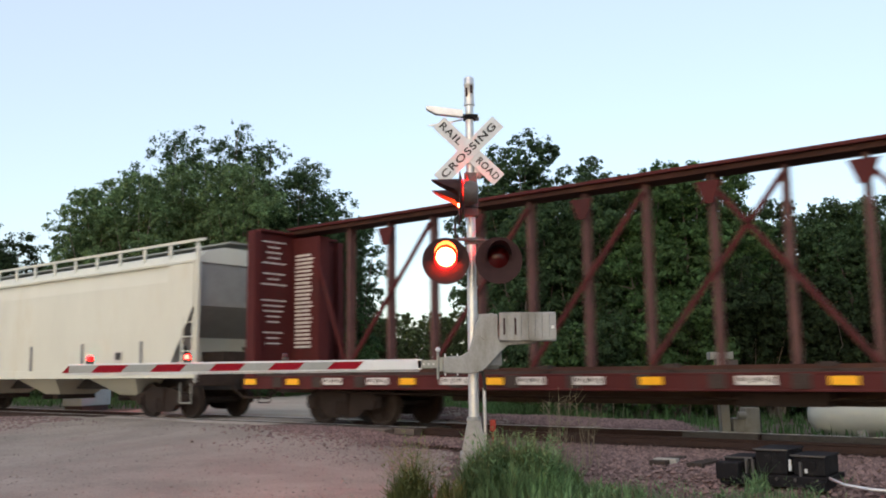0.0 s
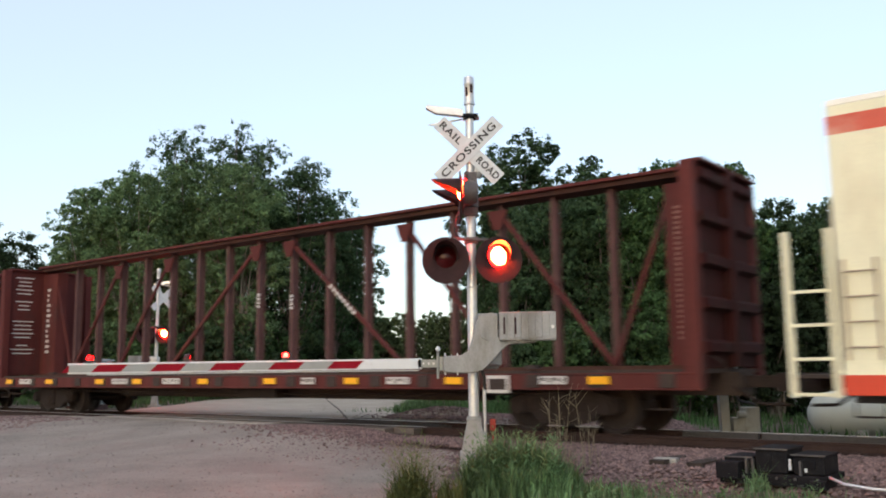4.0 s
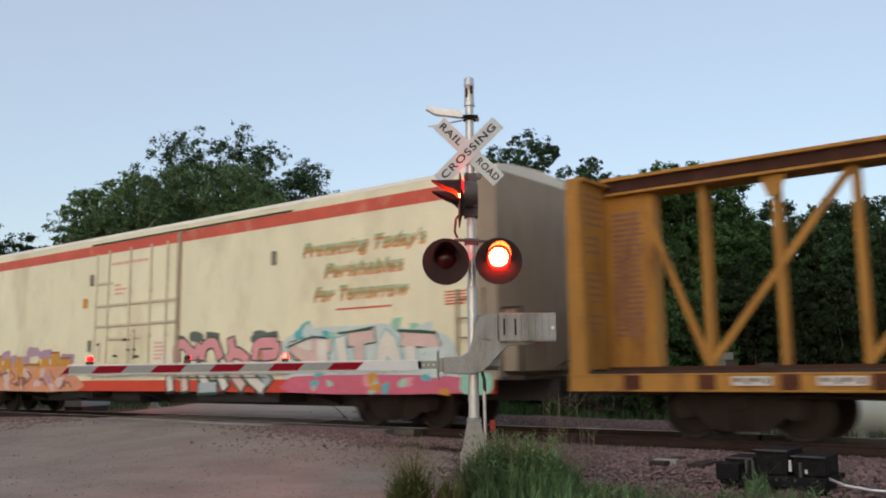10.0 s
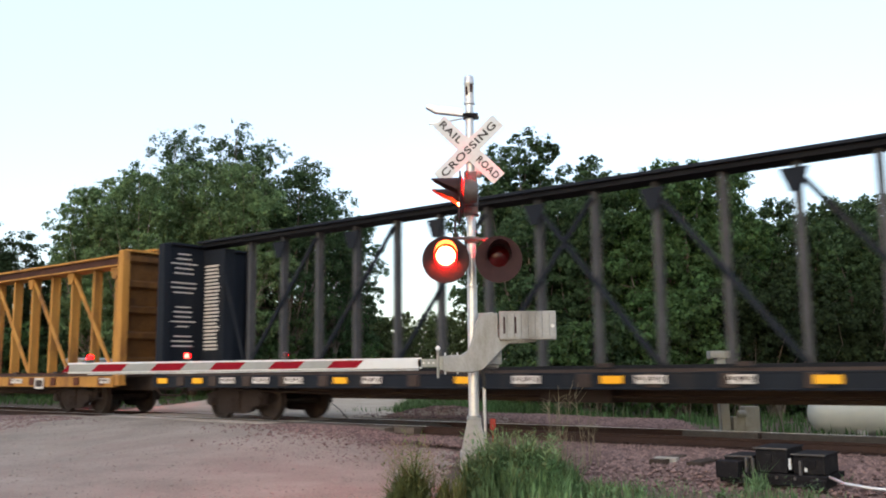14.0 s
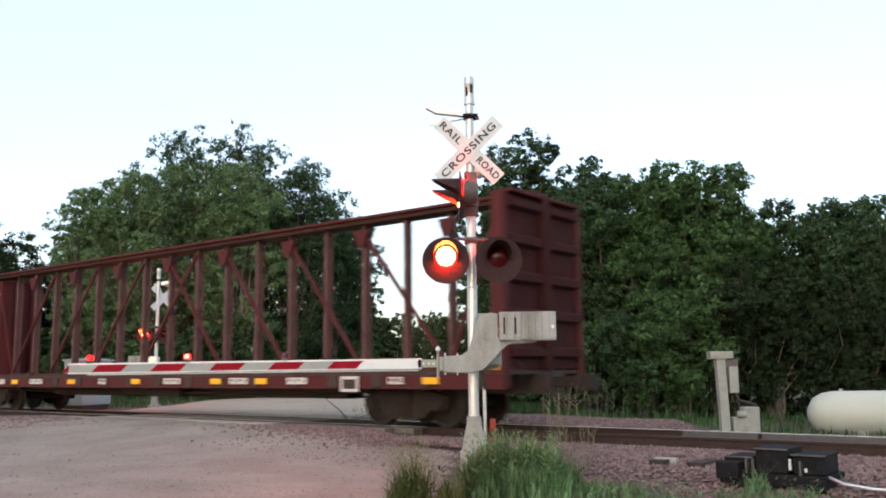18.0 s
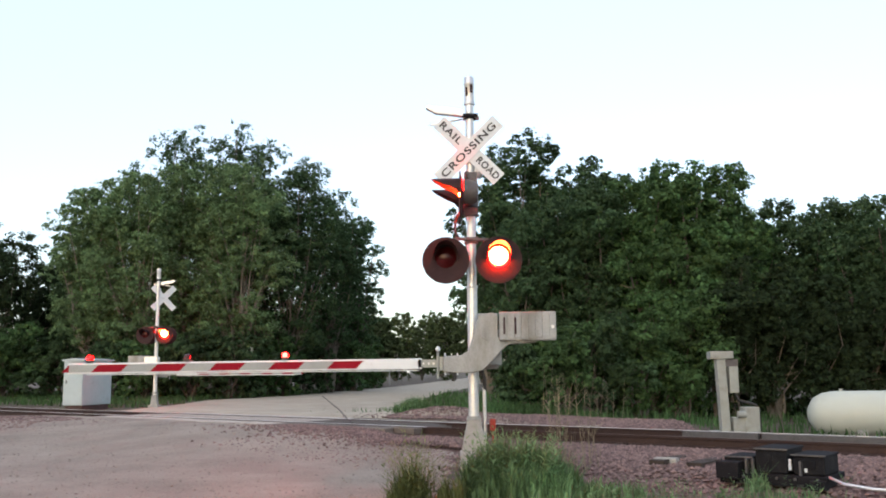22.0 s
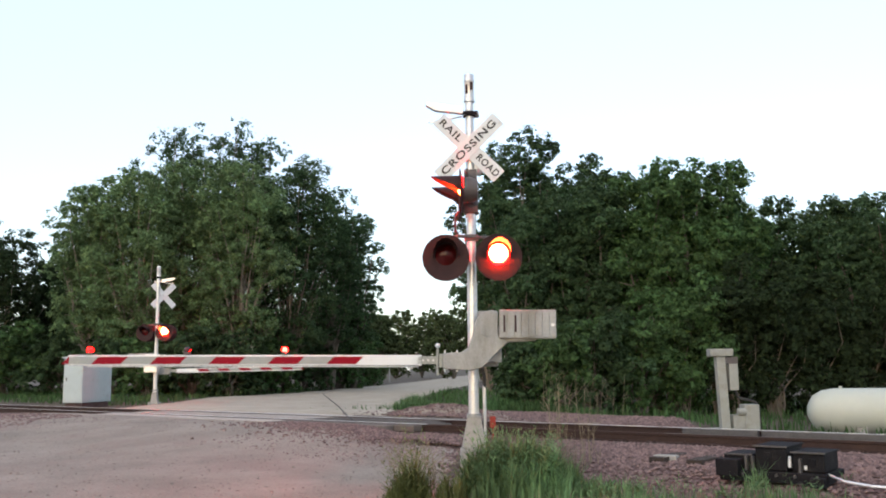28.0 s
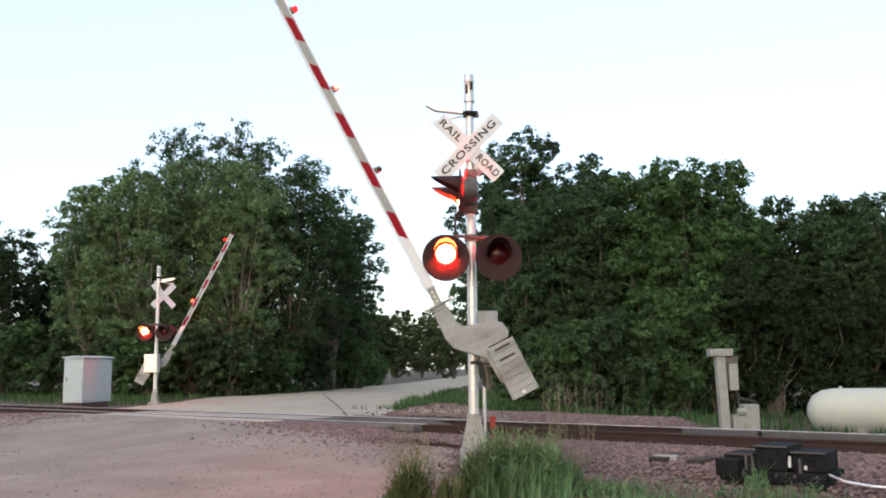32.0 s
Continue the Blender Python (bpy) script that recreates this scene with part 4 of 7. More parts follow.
    s.lathe(wheel_prof, 28, pose(0, 0, 0, -90))
    s.lathe(wheel_prof, 28, pose(0, 0, 0, 90))
    s.tube((0, -0.7, 0), (0, 0.7, 0), 0.085, 0.085, 12)
    s.box(-0.05, 0.05, 0.845, 0.86, -0.3, -0.2).box(-0.05, 0.05, -0.86, -0.845, 0.2, 0.3)
    return s.mesh("wheelset", M["wheel"], True)


WHEELSET = wheelset_mesh()


def frame_shape():
    s = Shape()
    for y0, y1 in ((0.93, 1.09), (-1.09, -0.93)):
        s.prism([(-1.12, 0.62), (-0.75, 0.70), (-0.42, 0.80), (0.42, 0.80), (0.75, 0.70), (1.12, 0.62), (1.12, 0.40), (0.72, 0.40), (0.55, 0.22), (0.3, 0.16), (-0.3, 0.16), (-0.55, 0.22), (-0.72, 0.40), (-1.12, 0.40)], "y", y0, y1)
    return s.mesh("side_frame", M["truck"])


def detail_shape():
    s = Shape().box(-0.2, 0.2, -1.15, 1.15, 0.52, 0.76).box(-0.55, 0.55, -0.6, 0.6, 0.5, 0.72)
    for y in (1.11, -1.11):
        for x in (-0.13, 0.0, 0.13):
            s.tube((x, y, 0.24), (x, y, 0.52), 0.055, 0.055, 8)
        for x in (-0.89, 0.89):
            s.tube((x, y - 0.08, 0.46), (x, y + 0.07, 0.46), 0.13, 0.12, 14)
            s.box(x - 0.16, x + 0.16, y - 0.06, y + 0.02, 0.36, 0.62)
    return s.mesh("bolster", M["truck"])


FRAME_ME, BOLSTER_ME = frame_shape(), detail_shape()


def truck(car, x):
    t = part("truck", FRAME_ME, None, car, "rusty cast side frames of the wheel truck", pose(x, 0, -FLOOR))
    part("bolster", BOLSTER_ME, None, t, "bolster, springs and bearings")
    for dx in (0.89, -0.89):
        w = part("wheelset", WHEELSET, None, t, "two steel wheels on an axle")
        WHEELS.append((w, pose(dx, 0, WHEEL_R), car))
    return t


def coupler(car, x, way):
    part("coupler", Shape().box(min(x, x + way * 0.85), max(x, x + way * 0.85), -0.09, 0.09, 0.68, 0.88).box(min(x + way * 0.62, x + way * 0.95), max(x + way * 0.62, x + way * 0.95), -0.17, 0.17, 0.62, 0.92)
         .path([(x, 0.35, 0.7), (x + way * 0.4, 0.33, 0.42), (x + way * 0.85, 0.12, 0.4)], 0.03), M["truck"], car, "rusty coupler with air hose", bevel=0.02)


def bars(car, x0, x1, z0, z1, rows, y, mat, name="stencil", fill=(0.5, 1.0), seed=1, centre=False):
    """Lines of writing that cannot be read: one bar a line, on a face that looks to +y. x0 is the first letter (larger x)."""
    rd = random.Random(seed)
    s = Shape()
    h = (z1 - z0) / rows
    for i in range(rows):
        w = (x0 - x1) * rd.uniform(*fill)
        a = (x0 + x1) / 2 + w / 2 if centre else x0
        z = z1 - (i + 0.5) * h
        k = a
        while k > a - w + 0.02:
            step = min(rd.uniform(0.1, 0.4), k - (a - w))
            s.box(k - step, k, y - 0.002, y + 0.004, z - h * 0.27, z + h * 0.27)
            k -= step + h * 0.25
    tagged(part(name, s, mat, car, "rows of small painted stencil marks"), kind="stuff")


def ladder(car, x, y, z0, z1, width, mat, rungs, axis="x", name="ladder"):
    s = Shape()
    for k in (0, 1):
        if axis == "x":
            s.box(x + k * width - 0.02, x + k * width + 0.02, y - 0.005, y + 0.07, z0, z1)
        else:
            s.box(x - 0.035, x + 0.035, y + k * width - 0.02, y + k * width + 0.02, z0, z1)
    for i in range(rungs):
        z = z0 + (z1 - z0) * (i + 0.5) / rungs
        if axis == "x":
            s.tube((x, y + 0.05, z), (x + width, y + 0.05, z), 0.014, 0.014, 8)
        else:
            s.tube((x, y, z), (x, y + width, z), 0.014, 0.014, 8)
    return part(name, s, mat, car, "welded ladder with thin rungs")


def centerbeam(label, paint, seed, end_mark="stencil", gold=(), white=(), x_brace=True, slim=False, post_paint=None, end_paint=None, off=0.0, pocket="steelgrime", chord="rust_shade_chord", tail=0.0):
    rd = random.Random(seed)
    car = thing("centerbeam_flatcar", label, "freight car", group="train cars")
    H, TOP = 11.68, 4.45
    post_paint, end_paint = M[post_paint] if post_paint else paint, M[end_paint]
    for y in (1, -1):
        chan = [(y * 1.40, 0.66), (y * 1.56, 0.66), (y * 1.56, 0.69), (y * 1.55, 0.69), (y * 1.55, 0.92), (y * 1.56, 0.92), (y * 1.56, 0.95), (y * 1.40, 0.95), (y * 1.40, 0.92), (y * 1.49, 0.92), (y * 1.49, 0.69), (y * 1.40, 0.69)]
        sill = part("side_sill", Shape().prism(chan, "x", -H, H), paint, car, "long side sill", bevel=0.006)
        if y > 0:
            for k in range(1, 19):
                x = 11.75 - 1.27 * k
                part("stake_pocket", Shape().box(x - 0.14, x + 0.14, 1.55, 1.585, 0.70, 0.93), M[pocket], sill, "dark stake pocket", bevel=0.01)
            for x in gold:
                part("reflector", Shape().box(x - 0.2, x + 0.2, 1.601, 1.606, 0.76, 0.89), M["marker"], sill, "yellow reflective plate")
            for x in white:
                w = rd.uniform(0.2, 0.38)
                plate = part("stencil_plate", Shape().box(x - w, x + w, 1.601, 1.604, 0.76, 0.90), M["stencil"], sill, "white stencilled plate")
                for j in range(4):
                    u = x - w + 2 * w * (j + 0.6) / 4.4
                    part("stencil", Shape().box(u - 0.025, u + 0.025 + 0.03 * (j % 2), 1.6045, 1.606, 0.785 + 0.03 * (j % 2), 0.875), M["steelgrime"], plate, "dark stencil bar")
    part("number_panel", Shape().box(-8.08, -7.56, 1.601, 1.608, 0.60, 0.92), M["stencil"], car, "white framed panel")
    part("number_panel_face", Shape().box(-8.02, -7.62, 1.609, 1.611, 0.66, 0.86), M["steelgrime"], car)
    part("deck", Shape().box(-H + 0.05, H - 0.05, -1.40, 1.40, 0.93, 1.0), M["steelgrime"], car, "grimy riser deck")
    part("center_sill", Shape().box(-H - 0.2, H + 0.2, -0.33, 0.33, 0.55, 0.94).box(-6.5, 6.5, -0.28, 0.28, 0.40, 0.6), M["steelgrime"], car, "deep centre sill")
    for k in range(9):
        part("cross_bearer", Shape().box(-9 + k * 2.25 - 0.06, -9 + k * 2.25 + 0.06, -1.47, 1.47, 0.66, 0.93), M["steelgrime"], car)
    # bulkheads with corner posts and outside ribs
    for e in (1, -1):
        a, b = (H - 0.14, H - 0.06) if e > 0 else (-H + 0.06, -H + 0.14)
        back = tail if e < 0 else 0.0
        prof = [(-1.47, 1.03), (1.47, 1.03), (1.47, TOP - 0.22), (1.30, TOP - 0.02), (-1.30, TOP - 0.02), (-1.47, TOP - 0.22)]
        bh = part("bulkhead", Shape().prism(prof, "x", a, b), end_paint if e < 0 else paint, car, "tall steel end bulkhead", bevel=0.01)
        for y in (1.40, -1.40):
            part("corner_post", Shape().prism([(e * (H + back - 0.32), 0.7), (e * (H + back), 0.7), (e * (H + back), TOP - 0.03), (e * (H + back - 0.24), TOP - 0.03)], "y", y - 0.11, y + 0.11), paint, bh, "heavy corner post", bevel=0.012)
        for k in range(5):
            z = 1.35 + k * 0.72
            x = e * (H - 0.02)
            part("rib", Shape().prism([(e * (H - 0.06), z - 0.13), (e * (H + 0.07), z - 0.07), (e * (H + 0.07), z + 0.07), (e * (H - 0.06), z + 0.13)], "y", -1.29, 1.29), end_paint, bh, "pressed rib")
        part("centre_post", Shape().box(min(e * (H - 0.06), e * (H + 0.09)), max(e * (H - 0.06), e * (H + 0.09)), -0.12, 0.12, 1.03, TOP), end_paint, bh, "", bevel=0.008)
        part("top_cap", Shape().box(min(e * (H - 0.25), e * (H + 0.1)), max(e * (H - 0.25), e * (H + 0.1)), -1.3, 1.3, TOP - 0.03, TOP + 0.03), paint, bh, "", bevel=0.01)
        # solid web beside the bulkhead
        lo, hi = (10.62, H - 0.14) if e > 0 else (-H + 0.14, -10.6)
        part("end_web", Shape().box(lo, hi, -0.18, 0.18, 1.0, 4.35), paint, car, "solid web panel by the bulkhead", bevel=0.01)
        if e > 0:
            if x_brace:
                bars(car, 11.43, 10.8, 1.6, 3.95, 24, 0.182, M[end_mark], seed=seed + 3, fill=(0.82, 1.0))
            else:
                bars(car, 11.2, 10.85, 1.7, 3.9, 13, 0.182, M["stencil"], seed=seed + 3, fill=(0.2, 0.7))
            # marks on the inner face of the leading bulkhead
            s = Shape()
            for k in range(20):
                z = 4.2 - k * 0.13
                if k in (5, 9, 10, 16):
                    continue
                w = rd.uniform(0.35, 0.85)
                s.box(a - 0.006, a - 0.002, 0.8 - w * 0.5, 0.8 + w * 0.5, z - 0.018, z + 0.018)
            tagged(part("stencil", s, M[end_mark if x_brace else "stencil"], car, "rows of small painted stencil marks"), kind="stuff")
        else:
            if slim:
                bars(car, -10.78, -11.4, 1.5, 3.95, 26, 0.182, M[end_mark], seed=seed + 4, fill=(0.72, 0.98))
            else:
                for j, (zl, zh, n) in enumerate(((3.28, 3.75, 5), (2.05, 2.95, 10), (1.4, 1.9, 5))):
                    bars(car, -10.82, -11.5, zl, zh, n, 0.182, M[end_mark], seed=seed + 4 + j, fill=(0.82, 1.0))
        for y in (1.0,):
            part("handrail", Shape().path([(e * (H + 0.12), 1.3, 1.2), (e * (H + 0.3), 1.35, 1.1), (e * (H + 0.3), 1.35, 0.8)], 0.016), M["truck"], car)
    zt = 4.44 if slim else 4.29
    part("top_chord", Shape().box(-H + 0.1, H - 0.1, -0.36, 0.36, 4.535, 4.60), paint, car, "wide top plate of the centre beam", bevel=0.008)
    part("chord_web", Shape().box(-H + 0.12, H - 0.12, -0.27, 0.27, zt, 4.533), M[chord], car, "rust-brown web, darkened for the shade under the top plate")
    if not slim:
        part("chord_flange", Shape().box(-H + 0.12, H - 0.12, -0.33, 0.33, zt - 0.03, zt + 0.02), paint, car, "lower flange of the top chord", bevel=0.006)
    # same dark brown here, holding the shade along the deck
    part("bottom_chord", Shape().box(-H + 0.1, H - 0.1, -0.32, 0.32, 0.98, 1.07), M[chord], car)
    at = lambda u: 1.016 * u - 0.47 + off      # posts stand 1.27 m apart
    for k in range(1, 17):
        x = at(-10 + 1.25 * k)
        f, q = (0.05, 0.10) if slim else (0.052, 0.14)      # half flange, half depth
        s = Shape().prism([(x - f, -q), (x + f, -q), (x + f, -q + 0.04), (x + 0.02, -q + 0.04), (x + 0.02, q - 0.04), (x + f, q - 0.04), (x + f, q), (x - f, q),
                           (x - f, q - 0.04), (x - 0.02, q - 0.04), (x - 0.02, -q + 0.04), (x - f, -q + 0.04)], "z", 1.0, zt + 0.02)
        part("post", s, post_paint, car, "upright post of the centre beam")
        if (k % 2 == 1) if x_brace else (k in (3, 5, 8, 9, 12, 14)):
            part("gusset", Shape().prism([(x - 0.24, 4.30), (x + 0.24, 4.30), (x + 0.09, 3.90), (x - 0.09, 3.90)], "y", 0.18, 0.215), paint, car, "gusset plate")
    spans = [(11.2, 10.0), (7.5, 10.0), (5.0, 7.5), (2.5, 5.0), (0.0, 2.5), (-1.25, -3.75), (-3.75, -6.25), (-6.25, -8.75), (-10.0, -8.75)]
    if x_brace:
        spans.append((1.25, -1.25))
    else:
        spans[3:6] = [(1.25, 5.0), (0.0, -3.75)]
    for top, low in spans:
        part("diagonal", Shape().beam((at(top), 0.13, 4.28), (at(low), 0.13, 1.08), 0.09 if slim else 0.12, 0.06), paint, car, "diagonal brace")
    for k in range(8):
        x = -8.5 + k * 2.4
        part("winch", Shape().tube((x, 1.42, 0.9), (x, 1.54, 0.9), 0.07, 0.07, 10).box(x - 0.12, x + 0.12, 1.36, 1.5, 1.03, 1.10), M["steelgrime"], car, "strap winch")
    part("brake_pipe", Shape().path([(-9, 1.2, 0.6), (-5, 0.9, 0.52), (5, 0.9, 0.52), (9, 1.2, 0.6)], 0.025).box(-1.2, 0.2, 0.7, 1.1, 0.42, 0.7), M["truck"], car, "brake rigging under the car")
    for e in (1, -1):
        part("sill_step", Shape().path([(e * 11.2, 1.5, 0.68), (e * 11.2, 1.5, 0.35), (e * 10.8, 1.5, 0.35), (e * 10.8, 1.5, 0.68)], 0.015), M["truck"], car)
    coupler(car, H + 0.1, 1)
    coupler(car, -H - 0.1, -1)
    truck(car, 8.9)
    truck(car, -8.9)
    return car


def blob(cx, cz, rx, rz, rd, n=18, rough=0.2):
    pts = []
    ph = [rd.uniform(0, 6.28) for _ in range(3)]
    for i in range(n):
        a = 2 * math.pi * i / n
        k = 1 + rough * (0.6 * math.sin(2 * a + ph[0]) + 0.5 * math.sin(3 * a + ph[1]) + 0.4 * math.sin(5 * a + ph[2]))
        q = 0.55    # squarish
        ca, sa = math.cos(a), math.sin(a)
        pts.append((cx + rx * k * math.copysign(abs(ca) ** q, ca), cz + rz * k * math.copysign(abs(sa) ** q, sa)))
    return pts


def soft_line(pts, steps=4):
    """A polyline rounded into a smooth curve through its points."""
    v = [Vector(p) for p in pts]
    if len(v) < 3:
        return v
    out = []
    for i in range(len(v) - 1):
        a, b, c, d = v[max(0, i - 1)], v[i], v[i + 1], v[min(len(v) - 1, i + 2)]
        for j in range(steps):
            u = j / steps
            out.append(0.5 * (2 * b + (c - a) * u + (2 * a - 5 * b + 4 * c - d) * u * u + (3 * b - a - 3 * c + d) * u ** 3))
    return out + [v[-1]]


def ribbon(shape, pts, width, y, h, grow=0.0, curve=True):
    """A brush stroke of the given width along the points (x, z), lying on the plane y."""
    v = soft_line(pts) if curve else [Vector(p) for p in pts]
    first, last = (v[1] - v[0]).normalized(), (v[-1] - v[-2]).normalized()
    v = [v[0] - first * grow] + v[1:-1] + [v[-1] + last * grow]
    left, right = [], []
    for k, q in enumerate(v):
        d = (v[min(len(v) - 1, k + 1)] - v[max(0, k - 1)]).normalized()
        side = Vector((-d.y, d.x)) * (width / 2 + grow)
        left.append(q + side)
        right.append(q - side)
    n = len(v)
    ring = [(q.x, h0, q.y) for h0 in (y, y + h) for q in left + right]
    faces = []
    for k in range(n - 1):
        for o in (0, 2 * n):
            faces.append((o + k, o + k + 1, o + n + k + 1, o + n + k))
        faces += [(k, k + 1, 2 * n + k + 1, 2 * n + k), (n + k, n + k + 1, 3 * n + k + 1, 3 * n + k)]
    faces += [(0, n, 3 * n, 2 * n), (n - 1, 2 * n - 1, 4 * n - 1, 3 * n - 1)]
    shape.add(ring, faces)
    return shape


def letter(car, strokes, width, fill, rim_mat, y, rim=0.05, curve=True):
    """One sprayed letter form: brush strokes over a wider dark rim."""
    back, front = Shape(), Shape()
    for k, st in enumerate(strokes):
        ribbon(back, st, width, y + 0.0008 * k, 0.002, rim, curve)
        ribbon(front, st, width, y + 0.006 + 0.0008 * k, 0.002, 0.0, curve)
    o = part("graffiti_outline", back, rim_mat, car, "sprayed dark outline of a letter form")
    part("graffiti_fill", front, fill, o, "sprayed letter filling")


def field(car, pts, mat, y, label="sprayed field of colour"):
    part("graffiti_field", Shape().prism([tuple(q) for q in soft_line(list(pts) + [pts[0]], 3)[:-1]], "y", y, y + 0.002), mat, car, label)


def strokes(car, lines, width, mat, y):
    for k, st in enumerate(lines):
        part("graffiti_stroke", ribbon(Shape(), st, width * (0.8 + 0.2 * (k % 3)), y + 0.0006 * k, 0.002), mat, car, "thin sprayed line")


def specks(car, x0, x1, z0, z1, n, size, mats, y, rd):
    for k in range(n):
        r = size * rd.uniform(0.5, 1.3)
        part("graffiti_speck", Shape().prism(blob(rd.uniform(x1, x0), rd.uniform(z0, z1), r * rd.uniform(0.7, 1.6), r, rd, 10, 0.3), "y", y + 0.0003 * k, y + 0.002 + 0.0003 * k), mats[k % len(mats)], car, "small sprayed mark")


def mint_piece(car, y, seed):
    """Pale block letters over a mint band along the sill."""
    rd = random.Random(seed)
    field(car, ((8.5, 0.6), (8.3, 1.0), (6.0, 1.04), (3.0, 1.0), (0.6, 1.02), (-0.35, 0.98), (-0.7, 0.6), (4.0, 0.6)), M["g_mint"], y)
    field(car, ((8.3, 1.0), (7.6, 1.85), (6.6, 1.9), (5.6, 1.98), (4.6, 1.9), (3.8, 1.95), (2.9, 1.9), (2.4, 1.35), (2.6, 1.0), (5.0, 0.98)), M["g_mint"], y + 0.003)
    for cx, cz, r in ((7.45, 1.93, 0.17), (6.95, 1.96, 0.13), (5.75, 2.03, 0.22), (5.15, 1.98, 0.2), (3.85, 1.99, 0.15), (3.2, 1.98, 0.2), (2.65, 1.75, 0.16)):
        part("graffiti_speck", Shape().prism(blob(cx, cz, r, 0.12, rd, 12, 0.2), "y", y + 0.001, y + 0.0025), M["g_dark"], car, "dark green sprayed crest")
    for k, (st, w) in enumerate((([(8.0, 1.1), (7.75, 1.5), (7.7, 1.75)], 0.42), ([(7.25, 1.7), (7.2, 1.08)], 0.26), ([(6.9, 1.82), (6.4, 1.72), (5.95, 1.8)], 0.2), ([(6.6, 1.7), (6.55, 1.08)], 0.3), ([(5.7, 1.1), (5.62, 1.86)], 0.34), ([(5.3, 1.84), (5.1, 1.5), (5.2, 1.1)], 0.3),
                                 ([(4.72, 1.08), (4.62, 1.6), (4.75, 1.86)], 0.26), ([(4.2, 1.86), (4.1, 1.4), (4.2, 1.08)], 0.4), ([(3.62, 1.12), (3.65, 1.7), (3.3, 1.86)], 0.3), ([(2.75, 1.12), (2.8, 1.62), (3.1, 1.8)], 0.3))):
        letter(car, [st], w, M["g_pale"], M["g_smoke"] if k % 2 else M["g_mint"], y + 0.006 + 0.0012 * k, 0.035, len(st) > 2)
    letter(car, [[(1.45, 1.05), (1.5, 1.85), (0.95, 1.85)]], 0.22, M["g_pale"], M["g_mint"], y + 0.008, 0.05, False)
    letter(car, [[(0.9, 1.15), (0.65, 1.75), (0.35, 1.6), (0.6, 1.3), (0.1, 1.1)]], 0.13, M["g_mint"], M["g_dark"], y + 0.008, 0.02)
    strokes(car, [[(8.2, 0.98), (5.0, 1.01), (2.6, 0.98)], [(1.7, 1.95), (0.9, 1.98)], [(2.4, 1.3), (1.6, 1.05), (0.9, 0.98)], [(0.4, 0.75), (-0.5, 0.8)], [(1.6, 1.4), (-0.6, 1.32)]], 0.035, M["g_dark"], y + 0.02)
    specks(car, 8.0, -0.4, 0.68, 0.92, 26, 0.055, (M["g_dark"], M["g_smoke"], M["g_teal"]), y + 0.022, rd)
    part("graffiti_speck", Shape().box(1.72, 1.52, y, y + 0.014, 1.55, 1.95), M["g_yellow"], car, "yellow sprayed bar")


def mural(car, y, seed):
    """Broad sprayed piece: pale grey forms, brown-olive blocks, then a wide teal field with spikes and dark accents."""
    rd = random.Random(seed)
    field(car, ((-1.85, 1.7), (-2.4, 2.13), (-3.6, 2.1), (-4.6, 2.12), (-5.8, 2.16), (-7.0, 2.02), (-7.0, 1.5), (-4.0, 1.5)), M["g_teal"], y)
    field(car, ((-1.8, 0.6), (-1.85, 1.45), (-2.3, 2.0), (-3.1, 2.0), (-3.95, 1.95), (-4.15, 1.4), (-3.95, 0.6)), M["g_grey"], y + 0.003)
    field(car, ((-3.8, 0.6), (-4.0, 1.25), (-4.45, 1.85), (-5.0, 1.98), (-5.45, 1.9), (-5.45, 1.4), (-5.6, 1.45), (-5.75, 2.04), (-6.45, 1.98), (-6.6, 1.45), (-7.15, 1.3), (-6.9, 1.05), (-7.25, 0.6)), M["g_olive"], y + 0.006)
    field(car, ((-6.75, 1.15), (-6.7, 1.95), (-7.2, 2.0), (-7.65, 1.82), (-8.1, 1.62), (-8.5, 1.75), (-9.2, 1.7), (-9.8, 1.85), (-10.5, 1.9), (-11.25, 1.45), (-11.2, 0.62), (-7.3, 0.62)), M["g_teal"], y + 0.004)
    for x, w, z in ((-7.4, 0.22, 2.16), (-8.5, 0.34, 2.0), (-10.0, 0.3, 2.06)):
        field(car, ((x + w, 1.6), (x + 0.3 * w, z), (x - w * 0.4, z - 0.06), (x - w, 1.6)), M["g_teal"], y + 0.008, "teal sprayed spike")
    letter(car, [[(-3.2, 1.75), (-2.6, 1.85), (-2.2, 1.6), (-2.8, 1.3), (-3.3, 1.05), (-2.8, 0.75), (-2.1, 0.85)]], 0.26, M["g_lilacpale"], M["g_smoke"], y + 0.008, 0.02)
    letter(car, [[(-3.5, 0.7), (-3.6, 1.5), (-3.4, 1.85)]], 0.22, M["g_pale"], M["g_grey"], y + 0.01, 0.03)
    field(car, ((-4.1, 0.62), (-4.3, 1.1), (-4.55, 0.95), (-4.5, 0.62)), M["g_brown"], y + 0.011)
    strokes(car, [[(-4.1, 0.7), (-4.3, 1.5), (-4.6, 1.8)], [(-5.0, 0.65), (-5.15, 1.3), (-5.1, 1.85)], [(-5.7, 1.0), (-5.8, 1.6), (-5.75, 2.0)], [(-4.4, 1.25), (-5.2, 1.3)], [(-5.8, 1.45), (-6.5, 1.4)], [(-3.9, 0.95), (-5.4, 0.93), (-6.9, 0.95)]], 0.09, M["g_smoke"], y + 0.0125)
    field(car, ((-5.7, 0.7), (-5.9, 1.3), (-6.6, 1.25), (-6.9, 0.8), (-6.4, 0.62)), M["g_brownpale"], y + 0.011)
